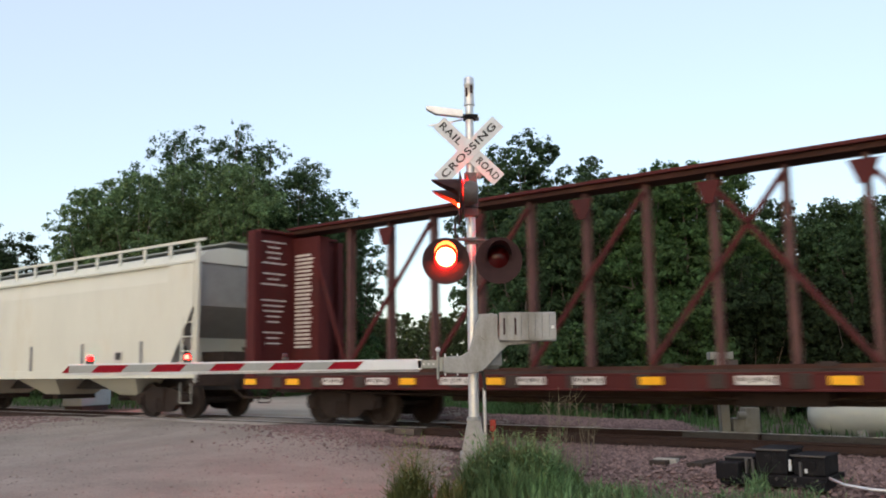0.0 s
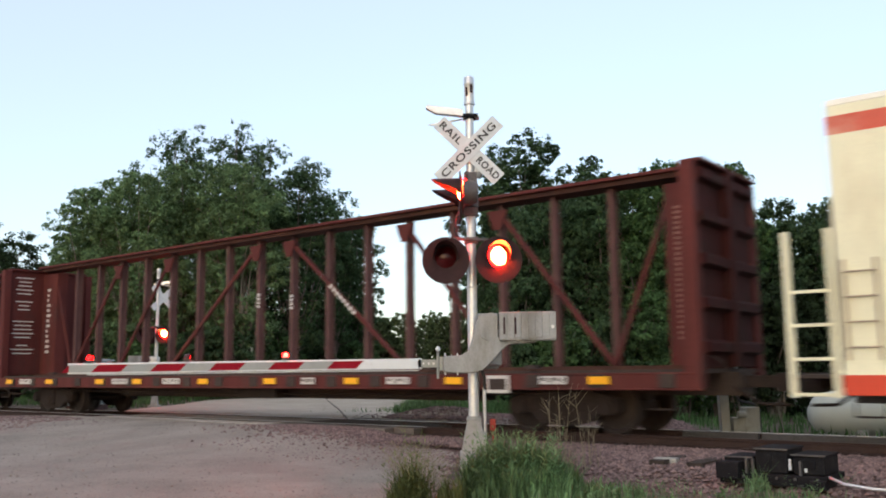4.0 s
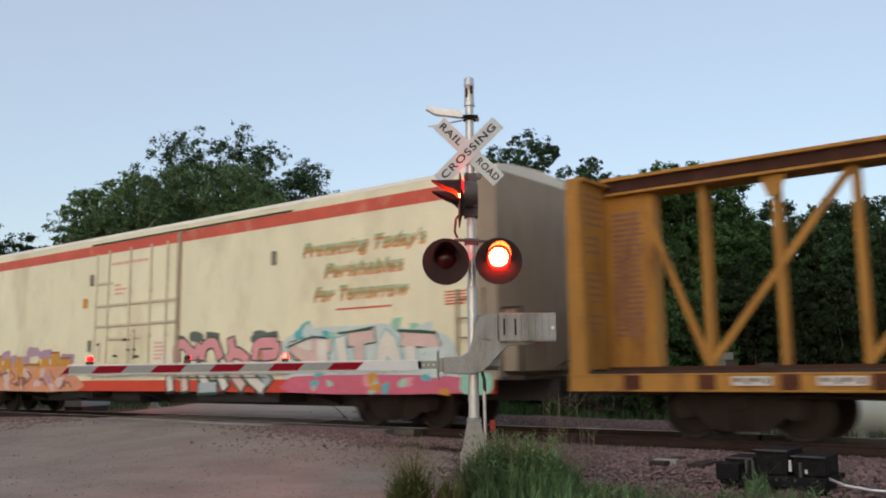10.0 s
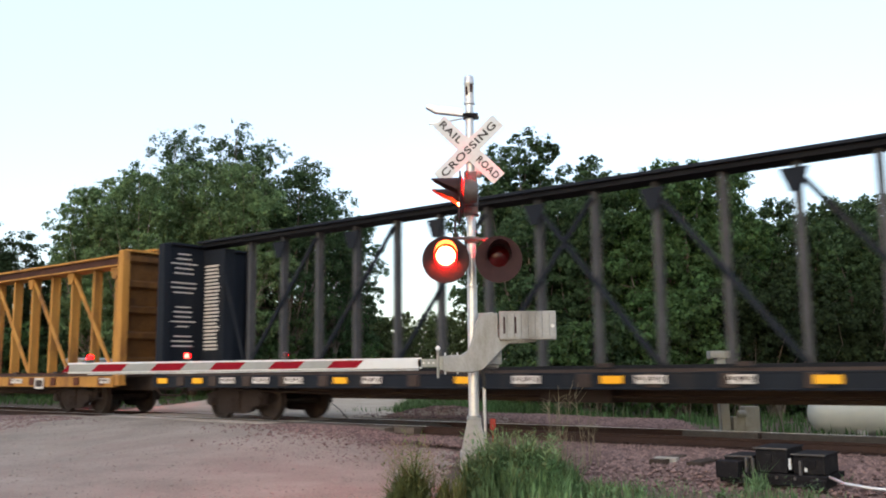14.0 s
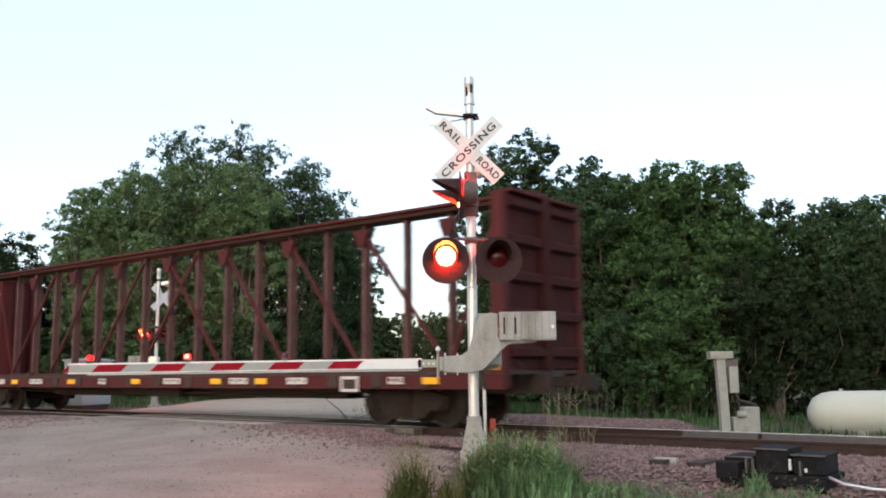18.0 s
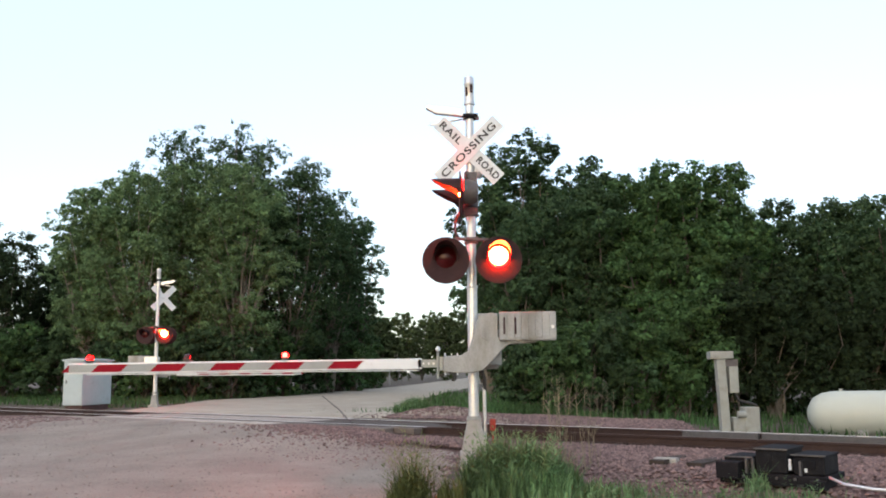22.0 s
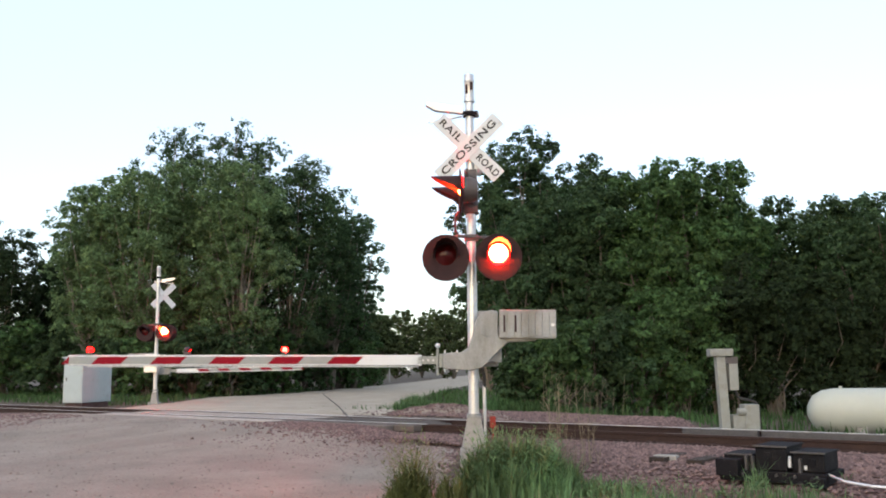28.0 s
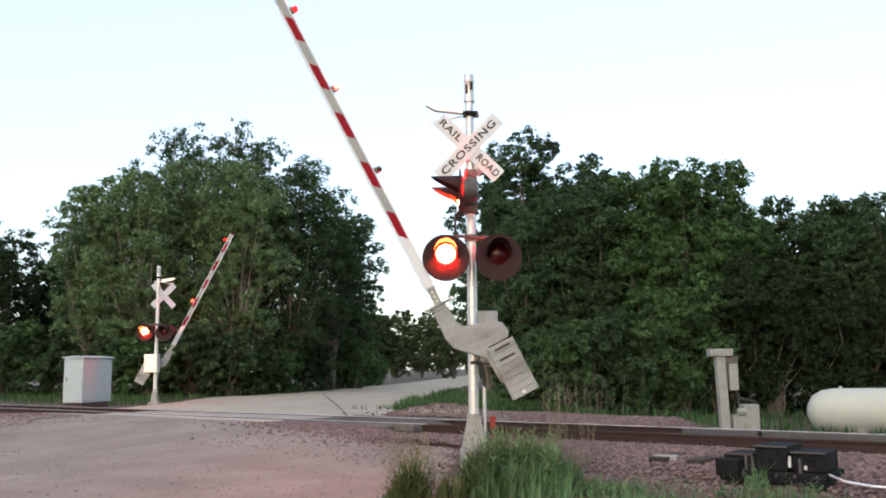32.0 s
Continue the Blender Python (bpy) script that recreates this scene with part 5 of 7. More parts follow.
    strokes(car, [[(-1.9, 1.95), (-2.5, 2.1), (-3.1, 2.0)], [(-3.4, 2.12), (-4.2, 2.2)], [(-4.4, 1.9), (-5.0, 2.03), (-5.5, 1.98)], [(-5.7, 2.05), (-6.3, 2.1), (-6.7, 1.98)], [(-6.7, 1.9), (-7.1, 1.96), (-7.7, 1.8)], [(-1.8, 1.4), (-2.3, 1.46)],
                  [(-6.6, 1.42), (-7.5, 1.46)], [(-6.9, 1.16), (-7.25, 1.2)], [(-8.2, 1.98), (-8.85, 1.98)], [(-7.9, 1.65), (-8.3, 1.7), (-8.5, 1.6)], [(-9.2, 0.85), (-9.9, 0.98)], [(-10.9, 0.9), (-11.2, 0.7)]], 0.07, M["g_navy"], y + 0.016)
    for cx, cz, rx, rz, m in ((-2.5, 0.85, 0.16, 0.14, "g_smoke"), (-3.6, 1.25, 0.1, 0.28, "g_smoke"), (-5.95, 1.25, 0.12, 0.1, "g_black"), (-8.1, 0.95, 0.2, 0.24, "g_black"), (-8.75, 1.72, 0.2, 0.12, "g_black"), (-9.4, 1.78, 0.2, 0.08, "g_pinkpale"), (-10.3, 1.75, 0.2, 0.12, "g_pink"),
                              (-9.8, 1.55, 0.3, 0.1, "g_white"), (-8.0, 1.05, 0.1, 0.07, "g_white"), (-10.75, 0.85, 0.3, 0.14, "g_smoke")):
        part("graffiti_speck", Shape().prism(blob(cx, cz, rx, rz, rd, 14, 0.3), "y", y + 0.014, y + 0.019), M[m], car, "sprayed accent")
    field(car, ((-7.7, 0.6), (-7.95, 0.78), (-9.0, 0.68), (-11.3, 0.66), (-11.3, 0.6)), M["carred"], y + 0.012, "red sprayed edge")


def peach_piece(car, y, seed):
    """Peach clouds over the sill with brown swirls, mustard blocks above and lilac shade behind them."""
    rd = random.Random(seed)
    for cx, cz, rx in ((8.05, 1.68, 0.24), (7.0, 1.66, 0.3), (5.9, 1.5, 0.4), (5.3, 1.76, 0.35), (4.55, 1.66, 0.34), (3.3, 1.5, 0.4), (6.5, 1.5, 0.3)):
        part("graffiti_speck", Shape().prism(blob(cx, cz, rx, 0.16, rd, 14, 0.2), "y", y, y + 0.002), M["g_lilac"], car, "lilac sprayed shade")
    field(car, ((8.3, 0.6), (8.2, 1.3), (7.0, 1.4), (5.0, 1.36), (3.2, 1.38), (2.9, 1.1), (2.7, 0.6)), M["g_peach"], y + 0.003)
    for pts in (((7.65, 1.3), (7.65, 1.65), (7.25, 1.66), (7.2, 1.3)), ((7.12, 1.3), (7.1, 1.58), (6.7, 1.6), (6.6, 1.3)), ((6.38, 1.3), (6.3, 1.6), (6.0, 1.62), (5.9, 1.3)), ((4.8, 1.3), (4.72, 1.55), (4.4, 1.58), (4.28, 1.3)),
                ((4.2, 1.3), (4.2, 1.7), (3.76, 1.7), (3.74, 1.3)), ((3.7, 1.3), (3.68, 1.52), (3.12, 1.52), (3.1, 1.3)), ((5.9, 1.3), (5.85, 1.42), (4.85, 1.42), (4.8, 1.3))):
        part("graffiti_fill", Shape().prism(pts, "y", y + 0.005, y + 0.008), M["g_yellow"], car, "mustard sprayed block")
    strokes(car, [[(7.66, 1.66), (7.22, 1.67)], [(4.22, 1.71), (3.75, 1.71)], [(3.7, 1.54), (3.1, 1.54)], [(5.8, 1.37), (4.9, 1.37)], [(8.0, 1.1), (7.5, 1.25), (7.1, 1.0)], [(7.6, 0.7), (7.3, 1.05), (6.8, 1.15)], [(6.6, 1.2), (6.3, 1.0), (6.6, 0.85), (6.0, 0.75)],
                  [(5.6, 1.2), (5.3, 1.0), (5.7, 0.8)], [(5.0, 0.7), (4.7, 0.95), (4.4, 0.75)], [(4.2, 1.2), (3.9, 0.9), (3.5, 1.1)], [(3.6, 0.65), (3.2, 0.85), (3.0, 0.7)]], 0.06, M["g_brown"], y + 0.010)
    specks(car, 8.0, 3.0, 0.64, 0.9, 14, 0.12, (M["g_brown"], M["g_pinkpale"], M["g_peach"]), y + 0.013, rd)
    specks(car, 7.8, 3.2, 0.9, 1.3, 14, 0.13, (M["g_pinkpale"], M["g_peach"], M["g_lilac"], M["g_yellow"]), y + 0.009, rd)


def pink_piece(car, y, seed):
    """Pink rounded letter forms with dark green rims, white ones below, then pale letters in a teal cloud over a pink band."""
    rd = random.Random(seed)
    for cx, cz in ((-2.0, 1.9), (-2.75, 1.95), (-3.4, 1.92), (-5.1, 1.88), (-5.5, 1.85)):
        part("graffiti_speck", Shape().prism(blob(cx, cz, 0.28, 0.13, rd, 12, 0.2), "y", y, y + 0.002), M["g_smoke"], car, "dark green sprayed crest")
    pink = ([(-1.98, 1.36), (-1.95, 1.68), (-2.2, 1.8), (-2.5, 1.62), (-2.72, 1.5), (-2.9, 1.78)], [(-3.0, 1.38), (-3.12, 1.72), (-3.5, 1.76), (-3.72, 1.4)], [(-4.1, 1.88), (-4.2, 1.55), (-4.45, 1.5), (-4.75, 1.32)], [(-4.2, 1.55), (-4.0, 1.3)],
            [(-5.0, 1.34), (-5.1, 1.7), (-5.75, 1.72)], [(-5.75, 1.72), (-5.7, 1.48), (-5.25, 1.45)])
    for k, st in enumerate(pink):
        letter(car, [st], 0.24, M["g_pink"], M["g_dark"], y + 0.003 + 0.001 * k, 0.035)
    low = ([(-1.75, 0.62), (-1.65, 1.2)], [(-2.25, 1.25), (-2.35, 0.62)], [(-2.8, 1.25), (-3.3, 0.66)], [(-2.9, 0.7), (-3.6, 0.72)], [(-3.6, 1.2), (-3.95, 0.68)], [(-4.0, 1.22), (-4.6, 0.7)], [(-4.5, 1.2), (-4.9, 0.9), (-5.3, 0.66)], [(-5.1, 1.2), (-5.5, 0.8)])
    for k, st in enumerate(low):
        letter(car, [st], 0.24, M[("g_white", "g_pinkpale", "g_white", "g_grey")[k % 4]], M["g_dark"] if k % 2 else M["g_black"], y + 0.003 + 0.001 * k, 0.06, False)
    strokes(car, [[(-1.6, 1.28), (-3.0, 1.27), (-5.4, 1.24)], [(-1.8, 0.95), (-5.4, 0.93)]], 0.03, M["g_dark"], y + 0.02)
    field(car, ((-5.95, 0.9), (-5.95, 1.7), (-6.5, 1.95), (-7.3, 2.02), (-8.2, 2.0), (-9.0, 2.02), (-9.8, 1.85), (-10.6, 1.75), (-10.95, 1.3), (-10.8, 0.9), (-8.0, 0.88)), M["g_pale"], y + 0.002)
    specks(car, -6.2, -10.6, 1.75, 2.02, 12, 0.13, (M["g_teal"], M["g_pale"], M["g_mint"]), y + 0.004, rd)
    pale = ([(-6.2, 1.55), (-6.9, 1.68)], [(-6.2, 1.55), (-6.8, 1.36), (-7.4, 1.38)], [(-6.9, 1.66), (-7.5, 1.62)], [(-7.2, 1.75), (-7.25, 1.1)], [(-7.75, 1.78), (-7.9, 1.05)], [(-8.3, 1.8), (-8.35, 1.1)], [(-8.0, 1.72), (-8.75, 1.8)], [(-8.9, 1.05), (-9.1, 1.75), (-9.4, 1.1)], [(-9.7, 1.78), (-9.75, 1.1)], [(-9.5, 1.7), (-10.3, 1.62), (-10.2, 1.3)])
    for k, st in enumerate(pale):
        letter(car, [st], 0.3, M[("g_white", "g_pinkpale", "g_pinkpale", "g_white")[k % 4]], M["g_dark"] if k in (0, 1, 6, 9) else M["g_teal"], y + 0.006 + 0.001 * k, 0.03, len(st) > 2)
    strokes(car, [[(-6.1, 1.6), (-6.9, 1.8), (-7.4, 1.76)], [(-7.7, 1.86), (-8.7, 1.92)], [(-9.4, 1.86), (-10.4, 1.78)], [(-6.2, 1.48), (-6.7, 1.24), (-7.4, 1.26)]], 0.05, M["g_dark"], y + 0.03)
    field(car, ((-6.25, 0.95), (-7.5, 0.98), (-9.5, 0.97), (-11.05, 0.9), (-11.1, 0.62), (-6.2, 0.6)), M["g_magenta"], y + 0.016, "pink sprayed band along the sill")
    specks(car, -6.6, -10.8, 0.62, 1.05, 14, 0.11, (M["g_teal"], M["g_mint"], M["g_pink"], M["g_yellow"]), y + 0.022, rd)
    field(car, ((-10.05, 1.5), (-10.75, 1.46), (-10.6, 0.98), (-10.2, 0.95)), M["g_pale"], y + 0.024)
    field(car, ((-11.0, 0.98), (-11.65, 0.98), (-11.65, 0.62), (-11.0, 0.62)), M["g_mint"], y + 0.018)


def reefer(label, seed, first):
    car = thing("refrigerator_car", label, "freight car", group="train cars")
    H, Y = 11.83, 1.53
    back = -H + 0.40 if first else -H       # trailing end of the body
    cream, red = M["cream"], M["carred"]
    # side walls with a gently arched roof
    roof = [(-1.53, 4.86), (-1.47, 4.97), (-1.0, 5.05), (0, 5.10), (1.0, 5.05), (1.47, 4.97), (1.53, 4.86)]
    part("body", Shape().box(back + 0.5, H, -Y, Y, 0.86, 4.86), cream, car, "weathered cream insulated body", bevel=0.02)
    part("roof", Shape().prism(roof, "x", back + 0.5, H), M["roofcream"], car, "dusty pale arched roof", bevel=0.015)
    part("top_stripe", Shape().box(back + 0.5, H + 0.004, Y, Y + 0.004, 4.42, 4.70), M["carstripe"], car, "faded red stripe under the roof")
    part("side_sill", Shape().box(back + 0.1, H, 1.46, Y + 0.012, 0.60, 0.89), red, car, "orange-red side sill", bevel=0.008)
    part("far_side_sill", Shape().box(back + 0.1, H, -Y - 0.012, -1.46, 0.60, 0.89), red, car)
    part("underframe", Shape().box(-H - 0.6, H + 0.1, -0.4, 0.4, 0.45, 0.86).box(-5.5, -2.5, -1.2, 1.25, 0.36, 0.75).box(2.5, 4.2, 0.6, 1.2, 0.40, 0.72), M["recess"], car, "dark underframe and tanks", bevel=0.01)
    # sill, bearers and reservoir below are added to keep the underside dark
    part("center_sill", Shape().box(-7.6, 7.6, -0.33, 0.33, 0.26, 0.6), M["recess"], car, "deep sill added to darken the underside", bevel=0.01)
    for x in (-6.6, -4.4, -2.2, 0.0, 2.2, 4.4, 6.6):
        part("cross_bearer", Shape().prism([(-1.45, 0.60), (1.45, 0.60), (0.35, 0.30), (-0.35, 0.30)], "x", x - 0.05, x + 0.05), M["recess"], car, "cross bearer added to darken the underside")
    part("air_reservoir", Shape().tube((0.4, 0.85, 0.42), (1.8, 0.85, 0.42), 0.17, 0.17, 16), M["recess"], car, "reservoir tube added to darken the underside", round_faces=True)
    part("gutter", Shape().box(-6.2, 2.2, Y, Y + 0.04, 4.715, 4.745), M["recess"], car, "dark door rail under the roof")
    # plug door
    q = 0.19 if first else -0.13
    door = part("plug_door", Shape().box(-1.72 + q, 1.98 + q, Y - 0.01, Y + 0.02, 1.12, 4.40), cream, car, "cream plug door", bevel=0.006)
    part("door_post", Shape().box(-1.90 + q, -1.78 + q, Y, Y + 0.06, 0.9, 4.7), M["doorbar"], car, "greyed upright door post")
    part("door_post", Shape().box(1.99 + q, 2.06 + q, Y, Y + 0.03, 0.9, 4.45), M["doorpale"], car)
    for x in (1.38, 0.34, -0.62, -1.35):
        part("lock_bar", Shape().tube((x + q, Y + 0.045, 1.0), (x + q, Y + 0.045, 4.5), 0.028, 0.028, 8).box(x + q - 0.07, x + q + 0.07, Y + 0.018, Y + 0.05, 2.0, 2.1).box(x + q - 0.07, x + q + 0.07, Y + 0.018, Y + 0.05, 3.2, 3.3), M["doorpale"], door, "upright locking bar", round_faces=True)
    for z, x0, x1 in ((1.24, -1.72, 1.98), (1.99, -0.2, 1.35), (2.35, -1.72, 1.95), (2.92, -1.72, 1.95), (3.55, 1.2, 1.95)):
        part("door_rib", Shape().box(x0 + q, x1 + q, Y + 0.02, Y + 0.04, z - 0.013, z + 0.013), M["doorbar"], door, "thin seam bar across the door")
        part("door_lip", Shape().box(x0 + q, x1 + q, Y + 0.02, Y + 0.03, z + 0.02, z + 0.07), M["doorpale"], door)
    for x, z, w in ((0.45, 1.98, 0.14), (0.95, 1.55, 0.08), (0.2, 1.7, 0.2), (-0.05, 1.52, 0.12), (1.8, 1.88, 0.06)):
        part("latch", Shape().box(x + q - w, x + q + w, Y + 0.02, Y + 0.06, z - 0.03, z + 0.03), M["steelgrime"], door, "dark door latch", bevel=0.008)
    part("door_crank", Shape().box(0.05 + q, 0.2 + q, Y + 0.03, Y + 0.07, 1.45, 2.25).box(1.7 + q, 1.82 + q, Y + 0.02, Y + 0.05, 1.4, 1.95), M["doorpale"], door, "locking gear", bevel=0.01)
    part("notice_plate", Shape().box(-1.5 + q, -0.8 + q, Y + 0.02, Y + 0.024, 1.35, 1.95), M["roofcream"], door, "pale notice plate on the door")
    part("door_rail", Shape().box(-6.2, 2.1, Y + 0.01, Y + 0.06, 1.0, 1.04), M["doorbar"], car, "lower door rail")
    bars(car, 1.3 + q, -0.5 + q, 4.03, 4.17, 1, Y + 0.022, M["ink_faint"], seed=seed + 1, fill=(0.95, 1.0))
    bars(car, 1.1 + q, 0.5 + q, 3.2, 3.55, 3, Y + 0.022, M["ink_faint"], seed=seed + 2)
    bars(car, -0.85 + q, -1.45 + q, 1.4, 1.9, 5, Y + 0.025, M["ink_faint"], seed=seed + 3)
    for x, z in ((2.28 + q, 3.72), (2.28 + q, 1.85), (-5.6, 3.68)):
        part("grab_iron", Shape().box(x - 0.07, x + 0.07, Y, Y + 0.05, z - 0.16, z + 0.16), M["irongrey"], car, "grey bracket", bevel=0.01)
    part("warning_panel", Shape().box(2.49 + q, 2.74 + q, Y, Y + 0.006, 2.94, 3.22), M["carorange"], car, "orange notice panel")
    bars(car, 2.71 + q, 2.52 + q, 2.96, 3.20, 4, Y + 0.007, M["ink_gold"], seed=seed + 4, fill=(0.8, 1.0))
    # emblem: ring shape with a hammer-like bar, and a word under it, as plain shapes
    before = set(bpy.data.objects)
    em = Shape()
    ring = [(8.98 + 0.62 * math.cos(radians(a)), 3.76 + 0.40 * math.sin(radians(a))) for a in range(-105, 106, 15)]
    em.prism(ring, "y", Y, Y + 0.005)
    em.prism([(9.0, 4.17), (8.05, 4.17), (8.05, 3.92), (8.42, 3.92), (8.42, 3.36), (8.9, 3.36)], "y", Y + 0.001, Y + 0.006)
    part("emblem", em, M["carstripe"], car, "orange-red painted company emblem")
    part("emblem", Shape().box(8.78, 9.28, Y + 0.005, Y + 0.008, 3.86, 3.92).box(8.78, 9.28, Y + 0.005, Y + 0.008, 3.70, 3.74).box(8.76, 8.84, Y + 0.006, Y + 0.009, 3.42, 3.7), cream, car, "pale lines in the emblem")
    s = Shape()
    for i in range(10):
        x = 10.22 - i * 0.275
        if i == 4:
            s.box(x - 0.18, x - 0.06, Y, Y + 0.005, 2.87, 2.92)
            continue
        s.box(x - 0.22, x, Y, Y + 0.005, 2.78 + 0.14, 2.78 + 0.26 - 0.0)
        s.box(x - 0.07, x, Y, Y + 0.005, 2.76, 2.93)
        s.box(x - 0.22, x - 0.15, Y, Y + 0.005, 2.76, 2.93 - 0.05 * (i % 2))
        if i in (0, 2, 3):
            s.box(x - 0.22, x, Y, Y + 0.005, 2.73, 2.80)
    tagged(part("painted_word", s, M["carstripe"], car, "orange-red painted block word as plain shapes"), kind="stuff")
    part("painted_line", Shape().box(8.2, 9.7, Y, Y + 0.004, 2.58, 2.61), M["carstripe"], car)
    bars(car, 9.45, 8.55, 2.18, 2.48, 1, Y + 0.002, M["carstripe"], seed=seed + 5, fill=(0.95, 1.0))
    bars(car, 9.45, 8.55, 1.72, 2.0, 1, Y + 0.002, M["carstripe"], seed=seed + 6, fill=(0.95, 1.0))
    bars(car, 10.4, 9.7, 2.1, 2.5, 6, Y + 0.002, M["ink_red"], seed=seed + 7)
    bars(car, 8.1, 7.2, 1.8, 2.3, 5, Y + 0.002, M["ink_gold"], seed=seed + 8)
    for o in [o for o in bpy.data.objects if o not in before]:
        o.location.x += 0.12 if first else 0.78
    # slogan in leaning letters with coloured shadows
    for text, x, z, size in (("Protecting Today's", -8.32, 3.78, 3.6), ("Perishables", -8.36, 3.27, 2.3), ("For Tomorrow", -8.26, 2.76, 2.75)):
        for k, (m, dx, dz) in enumerate((("ink_red", 0.0, -0.09), ("ink_gold", 0.0, -0.05), ("ink_green", 0.0, 0.0))):
            tagged(part("slogan", lettering(text, 0.35, M[m], 0.3, 0.001, width=size), None, car, "green leaning letters with gold and red shadow lines", pose(x + dx, Y + 0.004 + 0.002 * k, z + dz, 90, 0, 180)), kind="stuff")
    part("painted_line", Shape().box(-9.2, -7.6, Y, Y + 0.004, 2.36, 2.40), M["carstripe"], car)
    bars(car, -10.6, -11.2, 2.3, 2.6, 5, Y + 0.002, M["ink_red"], seed=seed + 9, fill=(0.8, 1.0))
    for x in (9.9, 5.0, -5.1, -8.2, -11.0):
        part("reflector", Shape().box(x - 0.30, x + 0.02, Y + 0.013, Y + 0.02, 1.12, 1.30) if x in (9.9, -11.0) else Shape().box(x - 0.13, x + 0.02, Y + 0.014, Y + 0.02, 1.05, 1.5), M["marker"], car, "yellow reflective plate")
    # end ladders
    if first:
        ladder(car, 11.28, Y, 1.1, 2.55, 0.45, M["doorbar"], 4)
    if not first:
        ladder(car, -11.52, Y, 1.1, 2.6, 0.6, M["doorbar"], 4)
    part("sill_step", Shape().path([(11.7, 1.5, 0.62), (11.7, 1.5, 0.3), (11.3, 1.5, 0.3), (11.3, 1.5, 0.62)], 0.016), M["truck"], car)
    # leading end: small platform with a ladder frame at each side
    part("platform", Shape().box(H, H + 0.78, -1.45, 1.45, 0.84, 0.90), M["steelgrime"], car, "end platform", bevel=0.01)
    for y in (1.40, -1.46):
        fr = Shape()
        for x in (H + 0.1, H + 0.72):
            fr.box(x - 0.05, x + 0.05, y, y + 0.06, 0.56, 3.05)
        for z in (0.58, 1.1, 1.6, 2.1):
            fr.box(H + 0.1, H + 0.72, y + 0.01, y + 0.05, z, z + 0.05)
        part("end_ladder", fr, cream, car, "cream side ladder frame", bevel=0.006)
    # raised dark panel stands in for the shade of the end notch
    part("end_panel", Shape().box(H + 0.01, H + 0.08, -1.35, 1.35, 0.95, 3.4), M["recess"], car, "dark panel in place of the shade in the end notch", bevel=0.01)
    # trailing end: recess with the cooling unit, open frame, platform and ladders
    e = back
    if first:
        part("end_post", Shape().box(e, e + 0.5, 1.36, Y, 0.86, 4.86), cream, car, "corner post beside the cooling unit", bevel=0.03)
        part("end_post", Shape().box(e, e + 0.5, -Y, -1.36, 0.86, 4.86), cream, car, "corner post beside the cooling unit", bevel=0.03)
        part("end_header", Shape().box(e - 0.02, e + 0.52, -1.36, 1.36, 4.38, 4.86).box(e - 0.06, e - 0.02, -1.4, 1.4, 4.42, 4.80), M["carorange"], car, "orange header over the cooling unit", bevel=0.03)
        part("end_roof", Shape().prism(roof, "x", e, e + 0.5), M["carorange"], car, "orange roof end")
        part("unit_grille", Shape().box(e + 0.30, e + 0.48, -1.3, 1.3, 3.15, 4.36), M["recess"], car, "dark air intake")
        part("unit_panel", Shape().box(e + 0.05, e + 0.46, -1.28, 1.2, 2.35, 3.12), M["unit"], car, "white cooling unit panel", bevel=0.03)
        part("unit_panel", Shape().box(e - 0.02, e + 0.2, -1.2, -0.4, 3.2, 4.2), M["unit"], car, "white box with dark label", bevel=0.02)
        part("unit_label", Shape().box(e - 0.026, e - 0.021, -1.05, -0.6, 3.5, 3.95), M["recess"], car)
        part("engine_box", Shape().box(e + 0.1, e + 0.46, -1.25, 1.25, 1.1, 2.3), M["recess"], car, "dark engine compartment", bevel=0.02)
    else:
        part("end_wall", Shape().box(e, e + 0.5, -Y, Y, 0.86, 4.86), M["endtan"], car, "plain tan end wall", bevel=0.02)
        part("end_roof", Shape().prism(roof, "x", e, e + 0.5), M["roofcream"], car, "pale roof end")
        part("end_machine", Shape().box(e - 0.3, e - 0.002, -1.2, 1.35, 1.02, 2.2).box(e - 0.32, e - 0.3, -1.1, 0.2, 1.1, 2.1), M["endtan"], car, "tan equipment locker on the end wall", bevel=0.02)
        part("brake_wheel", Shape().lathe([(0.2, -0.02), (0.24, 0.0), (0.2, 0.02)], 20, pose(e - 0.36, 0.75, 1.75, 0, 90)).box(e - 0.37, e - 0.35, 0.55, 0.95, 1.73, 1.77).box(e - 0.37, e - 0.35, 0.73, 0.77, 1.55, 1.95), M["carred"], car, "red brake wheel")
    if first:
        part("platform", Shape().box(e - 1.15, e, -1.45, 1.45, 0.86, 0.92).box(e - 1.15, e - 1.08, -1.45, 1.45, 0.68, 0.9), cream, car, "end platform", bevel=0.01)
        for y in (1.40, -1.46):
            fr = Shape()
            for x in (e - 0.12, e - 0.62, e - 1.12):
                fr.box(x - 0.045, x + 0.045, y, y + 0.06, 0.6, 2.95 if x > e - 1 else 2.6)
            for z in (0.62, 1.15, 1.6, 2.05):
                fr.box(e - 1.12, e - 0.1, y + 0.01, y + 0.05, z, z + 0.05)
            part("end_ladder", fr, cream, car, "cream side ladder frame", bevel=0.006)
        part("end_rail", Shape().path([(e - 1.1, 1.4, 1.95), (e - 1.1, -1.4, 1.95)], 0.025).path([(e - 1.1, 1.0, 0.9), (e - 0.5, 0.4, 1.9)], 0.03).path([(e - 1.1, -1.0, 0.9), (e - 0.5, -0.4, 1.9)], 0.03)
